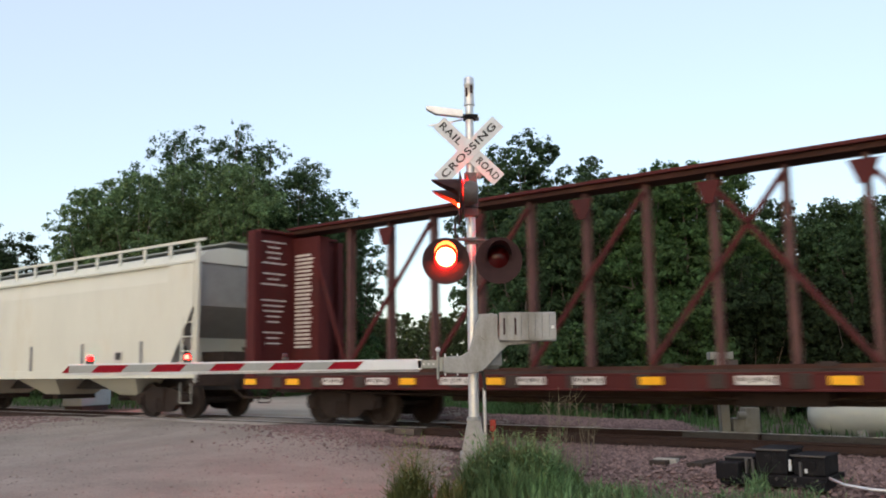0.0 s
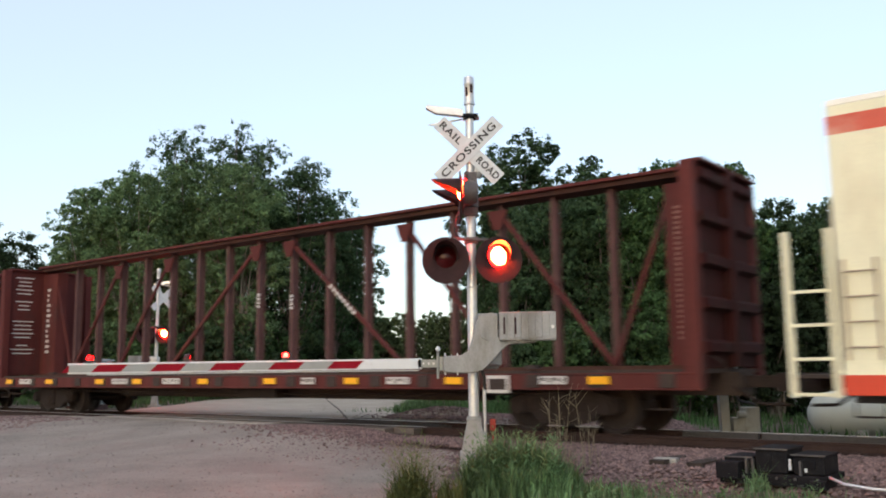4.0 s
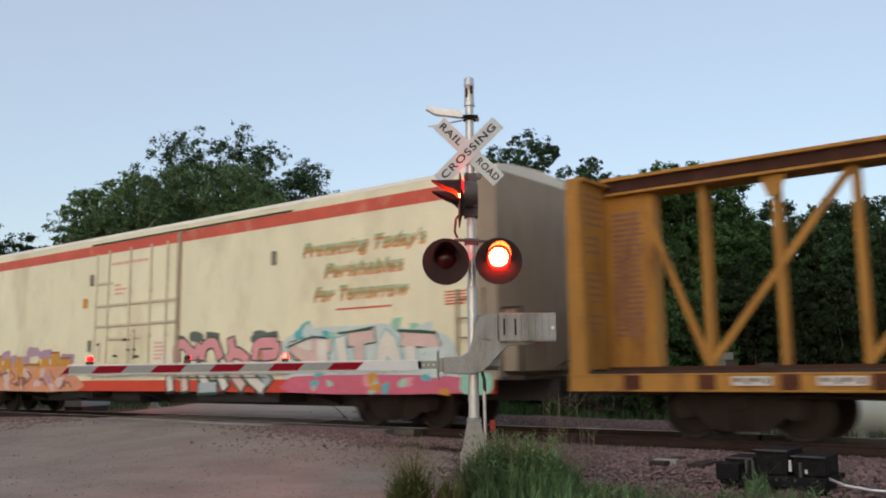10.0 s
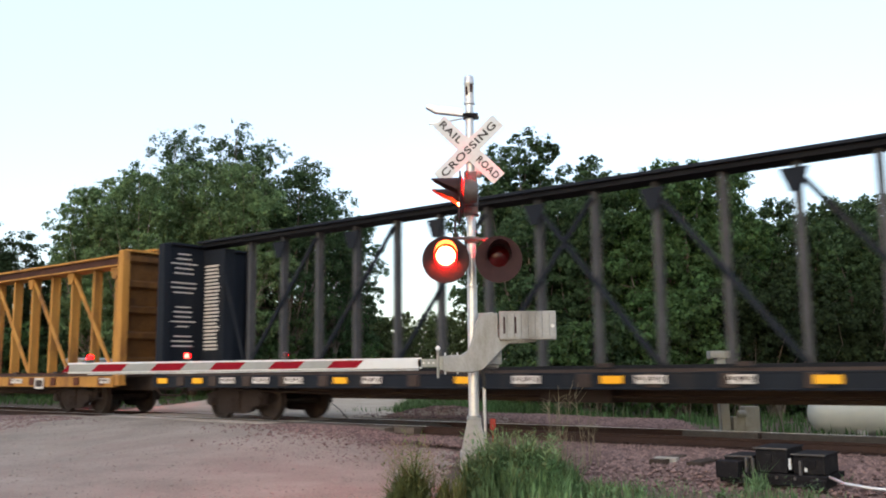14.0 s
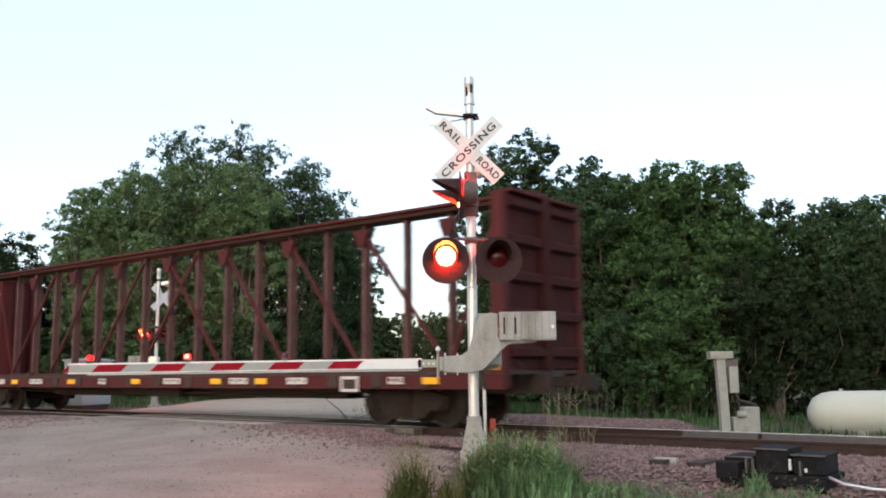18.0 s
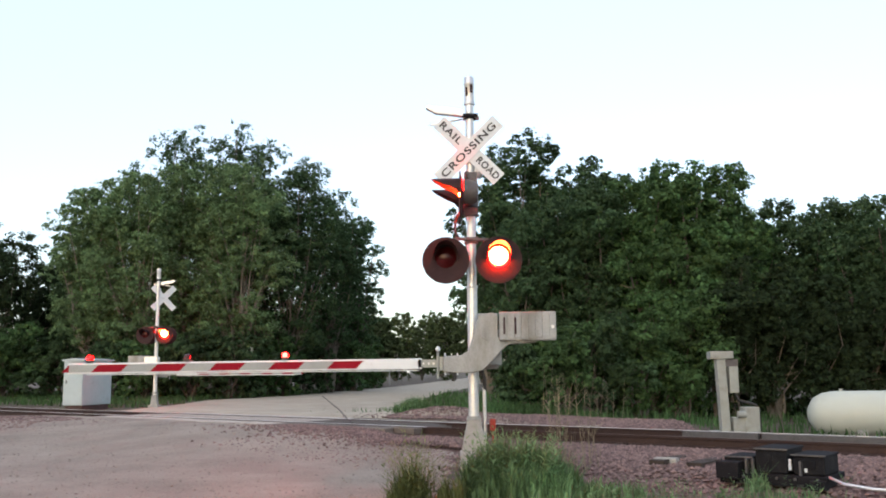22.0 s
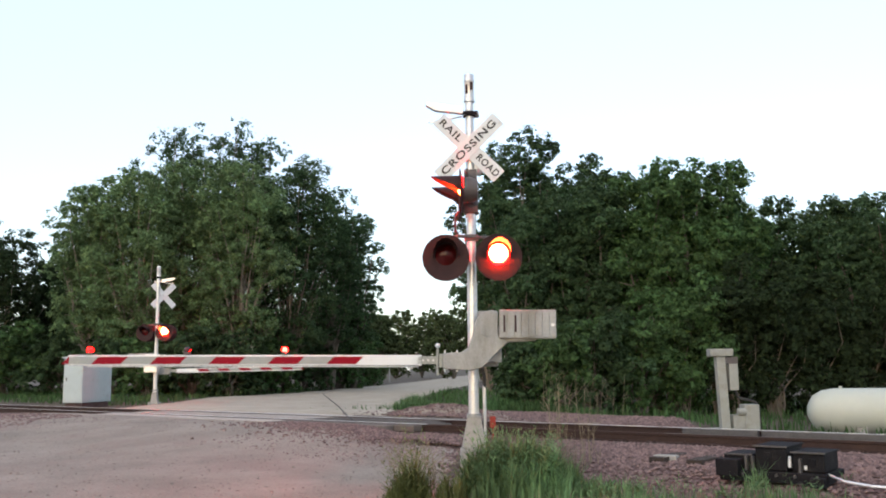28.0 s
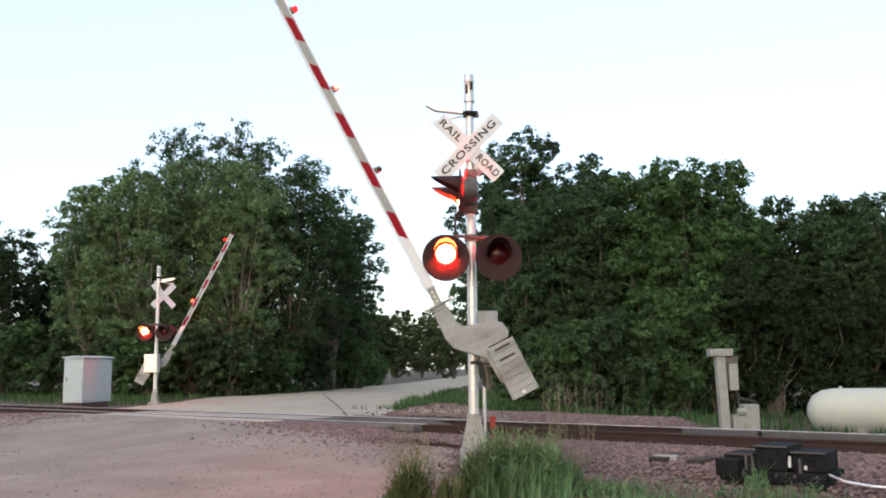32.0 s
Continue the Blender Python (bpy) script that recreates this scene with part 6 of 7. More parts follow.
             .box(e - 1.14, e - 1.06, -0.5, -0.44, 0.9, 1.95).box(e - 1.14, e - 1.06, 0.44, 0.5, 0.9, 1.95), cream, car, "railing and braces of the platform")
        part("crosswalk", Shape().box(e - 0.95, e - 0.35, -1.4, 1.4, 1.88, 1.92), M["steelgrime"], car, "open walkway")
    else:
        part("end_steps", Shape().box(e - 0.5, e, -1.45, 1.45, 0.86, 0.92).path([(e - 0.45, 1.4, 0.9), (e - 0.45, 1.4, 2.2), (e, 1.4, 2.2)], 0.02), M["steelgrime"], car, "small end platform")
    # graffiti
    if first:
        mint_piece(car, Y + 0.015, seed + 20)
        mural(car, Y + 0.015, seed + 22)
    else:
        peach_piece(car, Y + 0.015, seed + 24)
        pink_piece(car, Y + 0.015, seed + 26)
    coupler(car, H, 1)
    coupler(car, -H - 0.35 - (0.9 if first else 0.0), -1)
    truck(car, 8.9)
    truck(car, -8.9)
    return car


def hopper_car():
    car = thing("covered_hopper", "grey-white covered hopper car with roof walkway", "freight car", group="train cars")
    H = 8.6
    white = M["hopper"]
    prof = [(-1.5, 1.0), (1.5, 1.0), (1.53, 2.2), (1.52, 3.4), (1.44, 3.88), (1.2, 4.15), (0.6, 4.3), (-0.6, 4.3), (-1.2, 4.15), (-1.44, 3.88), (-1.52, 3.4), (-1.53, 2.2)]
    part("body", Shape().prism(prof, "x", -H + 1.2, H - 1.2), white, car, "smooth curved body side", bevel=0.02)
    for e in (1, -1):
        a, b, c = e * (H - 1.2), e * H, e * (H - 2.4)
        for sgn in (1, -1):
            s = Shape().prism([(a, 1.0), (b - e * 0.12, 2.75), (b - e * 0.12, 3.86), (a, 3.86)], "y", sgn * 1.5, sgn * 1.53)
            s.box(min(a, b - e * 0.12), max(a, b - e * 0.12), min(sgn * 1.44, sgn * 1.52), max(sgn * 1.44, sgn * 1.52), 3.4, 3.9)
            part("end_side", s, white, car, "cut-back body end", bevel=0.01)
        part("end_roof", Shape().prism([(1.46, 3.86), (1.2, 4.15), (0.6, 4.3), (-0.6, 4.3), (-1.2, 4.15), (-1.46, 3.86)], "x", min(a, b - e * 0.1), max(a, b - e * 0.1)), white, car, "")
        # slope sheet is greyer than the body: the end's shade is in its colour
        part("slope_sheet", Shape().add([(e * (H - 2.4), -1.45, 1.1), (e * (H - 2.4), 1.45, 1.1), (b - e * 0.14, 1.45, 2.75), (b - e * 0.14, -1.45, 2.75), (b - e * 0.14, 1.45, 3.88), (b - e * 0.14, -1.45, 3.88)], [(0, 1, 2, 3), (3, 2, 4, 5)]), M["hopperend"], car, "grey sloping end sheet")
        for y in (1.40, -1.46):
            part("end_post", Shape().box(min(b, b - e * 0.12), max(b, b - e * 0.12), y, y + 0.1, 0.8, 4.25), white, car, "end corner post", bevel=0.01)
        ladder(car, min(b - e * 0.1, b - e * 0.55), 1.48, 1.05, 2.5, 0.45, white, 4)
        ladder(car, b, -0.9, 1.0, 2.7, 0.5, white, 4, "y")
        part("end_beam", Shape().box(min(b, b - e * 0.25), max(b, b - e * 0.25), -1.5, 1.5, 0.72, 1.02), M["steelgrime"], car, "end sill", bevel=0.02)
        part("end_brace", Shape().path([(b - e * 0.2, 1.2, 1.0), (b - e * 1.6, 0.9, 2.0)], 0.05).path([(b - e * 0.2, -1.2, 1.0), (b - e * 1.6, -0.9, 2.0)], 0.05).box(min(b - e * 1.5, b - e * 0.3), max(b - e * 1.5, b - e * 0.3), -0.4, 0.4, 1.0, 1.6), M["steelgrime"], car, "dark braces and brake gear")
        part("sill_step", Shape().path([(b - e * 0.15, 1.5, 0.8), (b - e * 0.15, 1.5, 0.3), (b - e * 0.6, 1.5, 0.3), (b - e * 0.6, 1.5, 0.8)], 0.018), M["postgrey"], car)
        coupler(car, b, e)
        truck(car, e * 6.6)
    part("side_sill", Shape().box(-H, H, 1.42, 1.54, 0.92, 1.16).box(-H, H, -1.54, -1.42, 0.92, 1.16), white, car, "side sill", bevel=0.01)
    part("top_rail", Shape().box(-H + 0.1, H - 0.1, 1.46, 1.55, 3.84, 3.90).box(-H + 0.1, H - 0.1, -1.55, -1.46, 3.84, 3.90), white, car, "")
    rail = Shape().box(-H, H, 1.26, 1.34, 4.42, 4.48).box(-H, H, -1.34, -1.26, 4.42, 4.48)
    part("walkway_rail", rail, white, car, "edge of the roof walkway")
    for k in range(15):
        x = -H + 0.3 + k * (2 * H - 0.6) / 14
        part("walkway_post", Shape().box(x - 0.04, x + 0.04, 1.26, 1.32, 4.0, 4.46), white, car)
        part("walkway_post", Shape().box(x - 0.04, x + 0.04, -1.32, -1.26, 4.0, 4.46), white, car)
    part("walkway", Shape().box(-H, H, -0.5, 0.5, 4.42, 4.46), M["postgrey"], car, "grating walkway on the roof")
    for x in (-4.4, -0.2, 4.0):
        part("outlet_hopper", Shape().add([(x - 1.3, -1.1, 1.0), (x + 1.3, -1.1, 1.0), (x + 1.3, 1.3, 1.0), (x - 1.3, 1.3, 1.0), (x - 0.4, -0.5, 0.42), (x + 0.4, -0.5, 0.42), (x + 0.4, 0.6, 0.42), (x - 0.4, 0.6, 0.42)],
                                          [(0, 1, 5, 4), (1, 2, 6, 5), (2, 3, 7, 6), (3, 0, 4, 7), (4, 5, 6, 7)]), white, car, "tapered outlet under the body")
        part("outlet_gate", Shape().box(x - 0.45, x + 0.45, -0.55, 0.7, 0.30, 0.44).tube((x - 0.1, 0.7, 0.36), (x - 0.1, 1.0, 0.36), 0.06, 0.06, 8), M["truck"], car, "rusty outlet gate")
    part("center_sill", Shape().box(-H, H, -0.25, 0.25, 0.6, 0.9), M["recess"], car)
    part("notice", Shape().box(-H + 3.2, -H + 3.62, 1.54, 1.548, 1.36, 1.66), M["stencil"], car, "white notice panel")
    part("notice_face", Shape().box(-H + 3.24, -H + 3.5, 1.549, 1.551, 1.42, 1.62), M["recess"], car)
    for x in (-H + 2.3, -H + 5.2, -H + 8.1, -H + 11):
        part("side_bracket", Shape().box(x - 0.04, x + 0.04, 1.50, 1.58, 1.16, 1.9), M["hopperend"], car, "", bevel=0.01)
    bars(car, 4.5, 2.0, 1.25, 1.55, 2, 1.545, M["letter"], seed=44)
    return car


CARS = []      # (car, middle of the car along the track at the start)
CARS.append((hopper_car(), 18.4 + 8.6))
CARS.append((centerbeam("oxide-red centerbeam flatcar, empty, with white stencils", M["cbred"], 11, slim=True, post_paint="postred", end_paint="endred", gold=(11.38, 9.95, 6.6, 4.5, 1.4, -1.55, -5.1, -6.75, -10.1, -11.4),
                        white=(8.7, 7.4, 5.4, 3.7, 2.55, -0.3, -3.2, -9.2, -10.7)), 4.80))
CARS.append((centerbeam("faded oxide-red centerbeam flatcar, empty", M["cbred_b"], 23, end_mark="rustmark", slim=True, off=-0.12, x_brace=False, post_paint="postred", end_paint="endred", gold=(10.6, 8.2, 5.5, 3.7, 0.9, -1.55, -4.1, -6.8, -9.9),
                        white=(9.6, 4.5, 2.2, -2.8, -5.4, -9.0)), -20.52))
CARS.append((reefer("cream refrigerator car with red stripe and green and teal graffiti", 61, True), -46.13))
CARS.append((reefer("cream refrigerator car with red stripe and pink and peach graffiti", 87, False), -72.86))
CARS.append((centerbeam("weathered yellow centerbeam flatcar, empty", M["cbyellow"], 35, end_mark="rustmark", end_paint="endyellow", tail=0.22, pocket="rustpocket", white=(8.5, 7.2, 6.1, -6.45, -11.35)), -97.87))
CARS.append((centerbeam("dark blue-grey centerbeam flatcar, empty, with white stencils", M["cbdark"], 47, slim=True, post_paint="postdark", end_paint="enddark", chord="enddark", gold=(11.2, 9.75, 4.85, 1.6, -1.5, -4.95, -10.2), white=(8.6, 7.4, 6.3, 3.95, 0.2, -2.2, -3.7, -6.4, -9.0)), -123.1))
CARS.append((centerbeam("oxide-red centerbeam flatcar at the end of the train", M["cbred"], 59, slim=True, post_paint="postred", end_paint="endred", gold=(11.3, 9.9, 6.5, 3.2, 0.0, -3.35, -5.0, -10.0), white=(8.7, 7.5, 5.2, 1.6, -1.6, -4.2, -6.2, -9.1)), -148.28))
for z0 in (1.02, 1.42):
    part("reflector", Shape().box(-11.56, -11.42, 1.512, 1.518, z0, z0 + 0.38), M["marker"], CARS[-1][0], "yellow reflective plate on the corner post")
CHALKED = CARS[2][0]
for x, z0, y in ((0.65, 2.68, 0.105), (-0.6, 2.58, 0.105)):
    for k in range(4):
        part("chalk_mark", Shape().box(x - 0.045, x + 0.045, y, y + 0.004, z0 + 0.1 * k, z0 + 0.07 + 0.1 * k), M["stencil"], CHALKED, "white painted mark")
for k in range(8):
    t = k / 8
    part("chalk_mark", Shape().beam((-2.0 - 0.88 * t, 0.165, 3.085 - 0.751 * t), (-2.07 - 0.88 * t, 0.165, 3.025 - 0.751 * t), 0.085, 0.01), M["stencil"], CHALKED, "white painted mark")


# ---------------------------------------------------------------- trees
def crown_mesh(name, lobes, n, size, mat, seed, hollow=0.45, gap=0.0):
    """Leaves in small billowing clumps over the outer part of overlapping lobes (x, y, z, rx, ry, rz)."""
    g = np.random.default_rng(seed)
    lob = np.array(lobes, np.float64)
    vol = (lob[:, 3] * lob[:, 4] * lob[:, 5]) ** 0.67
    count = max(60, n // 26)
    pick = g.choice(len(lob), count, p=vol / vol.sum())
    d = g.normal(size=(count, 3)) + np.array((0, 0, 0.3))
    d /= np.linalg.norm(d, axis=1)[:, None]
    inner = g.random(count) < 0.3
    r = np.where(inner, hollow + (0.75 - hollow) * g.random(count), 0.72 + 0.34 * g.random(count))
    c = lob[pick, :3] + d * r[:, None] * lob[pick, 3:]
    if gap:
        keep = np.array([noise.noise((p[0] * 0.6, p[1] * 0.6, p[2] * 0.6 + seed)) > -0.5 + gap for p in c])
        c, d, pick = c[keep], d[keep], pick[keep]
    wide = np.clip(lob[pick, 3:].min(axis=1) * (0.14 + 0.22 * g.random(len(c))), 0.16, 0.46)
    k = g.choice(len(c), n, p=wide ** 2 / (wide ** 2).sum())
    e = g.normal(size=(n, 3)) + d[k] * 0.55 + np.array((0, 0, 0.35))
    e /= np.linalg.norm(e, axis=1)[:, None]
    reach = wide[k] * g.random(n) ** 0.5 * np.where(g.random(n) < 0.12, 1.6, 1.0)
    p = c[k] + e * reach[:, None] * np.array((1.0, 1.0, 0.75))
    nrm = e * 0.9 + d[k] * 0.3 + g.normal(size=(n, 3)) * 0.42 + np.array((0, 0, 0.35))
    nrm /= np.linalg.norm(nrm, axis=1)[:, None]
    a = np.cross(nrm, g.normal(size=(n, 3)))
    a /= np.linalg.norm(a, axis=1)[:, None]
    b = np.cross(nrm, a)
    sz = size * (0.6 + 0.8 * g.random(n))[:, None]
    return quads_mesh(name, p, a * sz, b * sz, mat)


def limb_shape(base, lobes, trunk_r, seed, stems=1):
    rd = random.Random(seed)
    s = Shape()
    for k in range(stems):
        ang = rd.uniform(0, 6.28)
        foot = Vector((0.35 * (stems > 1) * math.cos(ang), 0.35 * (stems > 1) * math.sin(ang), -0.1))
        for l in (lobes if k == 0 else rd.sample(lobes, max(1, len(lobes) // 2))):
            tip = Vector(l[:3]) + Vector((0, 0, l[5] * 0.55))
            mid = foot.lerp(tip, 0.4)
            mid.x, mid.y = mid.x * 0.6, mid.y * 0.6
            pts = [foot, foot.lerp(mid, 0.5) + Vector((rd.uniform(-.1, .1), rd.uniform(-.1, .1), 0)), mid, mid.lerp(tip, 0.5) + Vector((rd.uniform(-.3, .3), rd.uniform(-.3, .3), 0)), tip]
            rr = [trunk_r, trunk_r * 0.8, trunk_r * 0.55, trunk_r * 0.3, trunk_r * 0.08]
            for i in range(4):
                s.tube(pts[i], pts[i + 1], rr[i], rr[i + 1], 8, cap=False)
            for j in range(4):
                st = pts[2].lerp(pts[4], rd.uniform(0.0, 0.8))
                en = st + Vector((rd.uniform(-1, 1) * l[3], rd.uniform(-1, 1) * l[4], rd.uniform(0.1, 0.7) * l[5])) * 0.8
                s.tube(st, en, trunk_r * 0.22, trunk_r * 0.05, 6, cap=False)
    return s


def lobe_set(h, w, seed, low=0.25, count=16):
    """Round lobes spread over a dome-shaped envelope of height h and width w."""
    rd = random.Random(seed)
    hc, az, ax = h * (low + 1) / 2, h * (1 - low) * 0.5, w * 0.5
    out = [(0, 0, hc, ax * 0.55, ax * 0.55, az * 0.6)]
    for i in range(count):
        v = 1 - 2 * (i + 0.5) / count
        a = i * 2.39996 + rd.uniform(-0.4, 0.4)
        ring = math.sqrt(max(0.0, 1 - v * v)) ** 0.8
        q = rd.uniform(0.56, 0.76)
        s = ax * rd.uniform(0.30, 0.44)
        out.append((ax * q * ring * math.cos(a), ax * q * ring * math.sin(a), hc + az * 0.86 * v, s, s, min(s, az * 0.36) * rd.uniform(0.75, 1.0)))
    return out


def tree(x, y, h, w, mat, label, seed, leaves=26000, size=0.11, low=0.25, stems=1, trunk=0.22, hollow=0.4, gap=0.0, name="tree", count=16, sink=0.0):
    z = ground_z(x, y) - sink
    t = thing(name, label, "tree" if name == "tree" else "bush", pose(x, y, z), "trees beyond the track")
    lobes = lobe_set(h * 1.07, w * 1.1, seed, low, count)
    part("trunk", limb_shape((0, 0, 0), lobes, trunk, seed, stems), M["palebark" if mat == "leaf_a" else "bark"], t, "grey-brown trunk and limbs", round_faces=True)
    part("crown", crown_mesh("crown", lobes, leaves, size, M[mat], seed, hollow, gap), None, t, "crown of small green leaves with gaps")
    return t


def at_view(px, d):
    """A spot on the ground d metres ahead, px wide of the middle in view units of 1550."""
    return (px - 784) / 1550.0 * d * 1.0098, d


LEFT = "tall green poplar in a clump beyond the track"
for px, d, h, w, mat, seed, lv, gap in ((170, 48, 10.9, 4.6, "leaf_a", 1, 36000, 0.1), (250, 47, 11.5, 5.2, "leaf_a", 2, 42000, 0.1), (335, 49, 12.0, 5.6, "leaf_a", 3, 42000, 0.12), (425, 48, 12.0, 5.6, "leaf_a", 4, 42000, 0.12),
                                        (515, 51, 12.2, 5.6, "leaf_b", 5, 42000, 0.0), (580, 56, 11.9, 5.0, "leaf_b", 6, 36000, 0.0), (632, 61, 11.2, 3.7, "leaf_b", 10, 30000, 0.12), (150, 54, 10.6, 3.2, "leaf_b", 7, 22000, 0.15),
                                        (310, 54, 15.4, 6.4, "leaf_b", 8, 22000, 0.32), (395, 53, 15.5, 5.4, "leaf_b", 9, 22000, 0.34), (462, 53, 14.6, 4.4, "leaf_b", 15, 22000, 0.2)):
    x, y = at_view(px, d)
    tree(x, y, h * 1.03, w * 1.06, mat, LEFT, seed, lv, 0.074, 0.2, 2, 0.12, 0.25, gap, count=22)
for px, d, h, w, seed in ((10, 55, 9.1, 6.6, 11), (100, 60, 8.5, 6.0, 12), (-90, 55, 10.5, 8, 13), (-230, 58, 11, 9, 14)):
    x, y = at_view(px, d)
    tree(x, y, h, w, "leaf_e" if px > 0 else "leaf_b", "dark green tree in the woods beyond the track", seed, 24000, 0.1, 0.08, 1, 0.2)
for px, d, h, w, seed in ((912, 44, 12.7, 4.8, 21), (1030, 46, 12.0, 4.6, 22), (862, 47, 11.0, 4.2, 27), (955, 45, 12.7, 3.2, 28), (1075, 48, 11.4, 4.6, 29)):
    x, y = at_view(px, d)
    tree(x, y, h, w, "leaf_b", "slender tree with sparse crown behind the thicket", seed, 22000, 0.085, 0.25, 1, 0.13, 0.2, 0.16)
RIGHT = "dense green tree in the thicket by the track"
for px, d, h, w, mat, seed, lv in ((935, 31, 6.8, 3.8, "leaf_b", 31, 32000), (1030, 31, 7.5, 4.2, "leaf_b", 32, 34000), (1150, 30, 8.2, 3.4, "leaf_c", 33, 36000), (1210, 30.2, 8.4, 3.6, "leaf_c", 43, 36000), (1270, 30.5, 8.25, 3.2, "leaf_c", 34, 36000),
                                   (1345, 33, 7.3, 3.8, "leaf_b", 35, 32000), (1435, 32, 6.95, 4.0, "leaf_b", 36, 32000), (1525, 31, 6.9, 4.2, "leaf_b", 37, 32000), (1620, 31, 7.5, 5, "leaf_b", 38, 22000),
                                   (1740, 31, 7.6, 6, "leaf_b", 39, 16000), (1090, 34, 8.0, 4.4, "leaf_b", 40, 24000), (1480, 36, 7.7, 5.5, "leaf_b", 41, 24000), (1300, 35, 7.6, 5, "leaf_b", 42, 22000)):
    x, y = at_view(px, d)
    tree(x, y, h, w, mat, RIGHT, seed, lv, 0.066, 0.1, 1, 0.13, 0.4, 0.0)
for px, d, h, w, seed in ((640, 95, 7.4, 6, 51), (700, 120, 8.2, 7, 52), (745, 130, 9.2, 8, 53), (800, 110, 7.8, 7, 54), (850, 90, 8.4, 7, 55), (660, 75, 5.2, 5, 56), (590, 80, 7.2, 6, 57), (780, 170, 10, 12, 58), (700, 190, 8, 14, 59)):
    x, y = at_view(px, d)
    tree(x, y, h, w, "leaf_d", "far tree along the road", seed, 11000, 0.16, 0.05, 1, 0.15)
BUSH = "leafy bush at the edge of the woods"
k = 70
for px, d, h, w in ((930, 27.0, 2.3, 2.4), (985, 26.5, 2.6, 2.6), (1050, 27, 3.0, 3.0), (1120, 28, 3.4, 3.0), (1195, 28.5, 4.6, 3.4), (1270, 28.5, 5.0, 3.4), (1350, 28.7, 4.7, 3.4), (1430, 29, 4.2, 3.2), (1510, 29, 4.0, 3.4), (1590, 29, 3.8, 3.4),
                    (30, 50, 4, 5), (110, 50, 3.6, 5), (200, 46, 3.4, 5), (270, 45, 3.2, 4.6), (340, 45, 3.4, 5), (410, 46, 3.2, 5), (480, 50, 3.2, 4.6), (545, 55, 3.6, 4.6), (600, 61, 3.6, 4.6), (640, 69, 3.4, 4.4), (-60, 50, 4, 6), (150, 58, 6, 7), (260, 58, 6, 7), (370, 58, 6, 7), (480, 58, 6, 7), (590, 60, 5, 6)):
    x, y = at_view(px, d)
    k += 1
    # right-hand bushes get the dark leaves in place of shade below the crowns
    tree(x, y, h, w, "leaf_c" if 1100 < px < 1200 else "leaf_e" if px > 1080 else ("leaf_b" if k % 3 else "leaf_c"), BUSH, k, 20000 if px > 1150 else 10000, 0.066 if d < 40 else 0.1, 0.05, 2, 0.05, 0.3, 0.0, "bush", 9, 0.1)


# ---------------------------------------------------------------- grass and weeds
def blades(name, spots, heights, label, mat, seed, width=0.012, lean=0.35):
    g = np.random.default_rng(seed)
    p = np.asarray(spots, np.float64)
    n = len(p)
    h = np.asarray(heights)
    a = g.random(n) * 6.283
    dx, dy = np.cos(a), np.sin(a)
    ln = lean * g.random(n) * h
    wx, wy = -dy * width, dx * width
    v = np.empty((n, 5, 3))
    mid = p + np.stack([dx * ln * 0.35, dy * ln * 0.35, h * 0.55], 1)
    tip = p + np.stack([dx * ln * 1.2, dy * ln * 1.2, h * (1 - 0.25 * g.random(n))], 1)
    side = np.stack([wx, wy, np.zeros(n)], 1)
    v[:, 0], v[:, 1], v[:, 2], v[:, 3], v[:, 4] = p - side, p + side, mid + side * 0.8, tip, mid - side * 0.8
    me = bpy.data.meshes.new(name)
    f = (np.array([(0, 1, 2, 4), ], np.int32)[None] + 5 * np.arange(n)[:, None, None]).reshape(-1, 4).tolist()
    f3 = (np.array([(4, 2, 3)], np.int32)[None] + 5 * np.arange(n)[:, None, None]).reshape(-1, 3).tolist()
    me.from_pydata(v.reshape(-1, 3).tolist(), [], f + f3)
    me.materials.append(mat)
    return tagged(new(name, me), label, "grass", kind="stuff")


def tuft(cx, cy, rx, ry, n, h, seed, name, label, mat, width=0.008, lean=0.4):
    g = random.Random(seed)
    sp, hs = [], []
    for _ in range(n):
        x, y = cx + g.gauss(0, rx * 0.5), cy + g.gauss(0, ry * 0.5)
        q = math.exp(-((x - cx) / rx) ** 2 - ((y - cy) / ry) ** 2)
        sp.append((x, y, ground_z(x, y) - 0.01))
        hs.append(h * (0.35 + 0.65 * q) * g.uniform(0.5, 1.05))
    return blades(name, sp, hs, label, mat, seed, width, lean)


tuft(0.98, 11.1, 0.42, 0.3, 200, 0.95, 310, "weeds", "pale seed stalks in the grass clump", M["straw"], 0.004, 0.35)
GRASS = "thick green grass clump at the foot of the signal"
for k, (cx, cy, r, n, h) in enumerate(((0.28, 10.8, 0.10, 210, 0.70), (0.40, 11.0, 0.11, 270, 0.80), (0.54, 10.9, 0.12, 330, 0.98), (0.68, 11.0, 0.12, 340, 1.05), (0.84, 10.95, 0.12, 330, 1.0), (1.0, 11.0, 0.12, 310, 0.98), (1.16, 10.9, 0.13, 280, 0.9),
                                       (1.32, 10.8, 0.14, 240, 0.76), (1.5, 10.7, 0.16, 220, 0.6), (0.48, 10.5, 0.18, 300, 0.62), (0.78, 10.45, 0.18, 300, 0.64), (1.05, 10.45, 0.18, 280, 0.6), (1.3, 10.4, 0.2, 240, 0.5), (1.8, 10.6, 0.25, 140, 0.36), (2.1, 10.5, 0.3, 110, 0.28))):
    tuft(cx, cy, r, r, n, 0.92 * h, 320 + k, "grass", GRASS, M["grass"], 0.013, 0.5)
tuft(0.95, 10.95, 0.5, 0.4, 160, 1.0, 331, "grass", "tall thin seed grass in the clump", M["weed"], 0.005, 0.5)
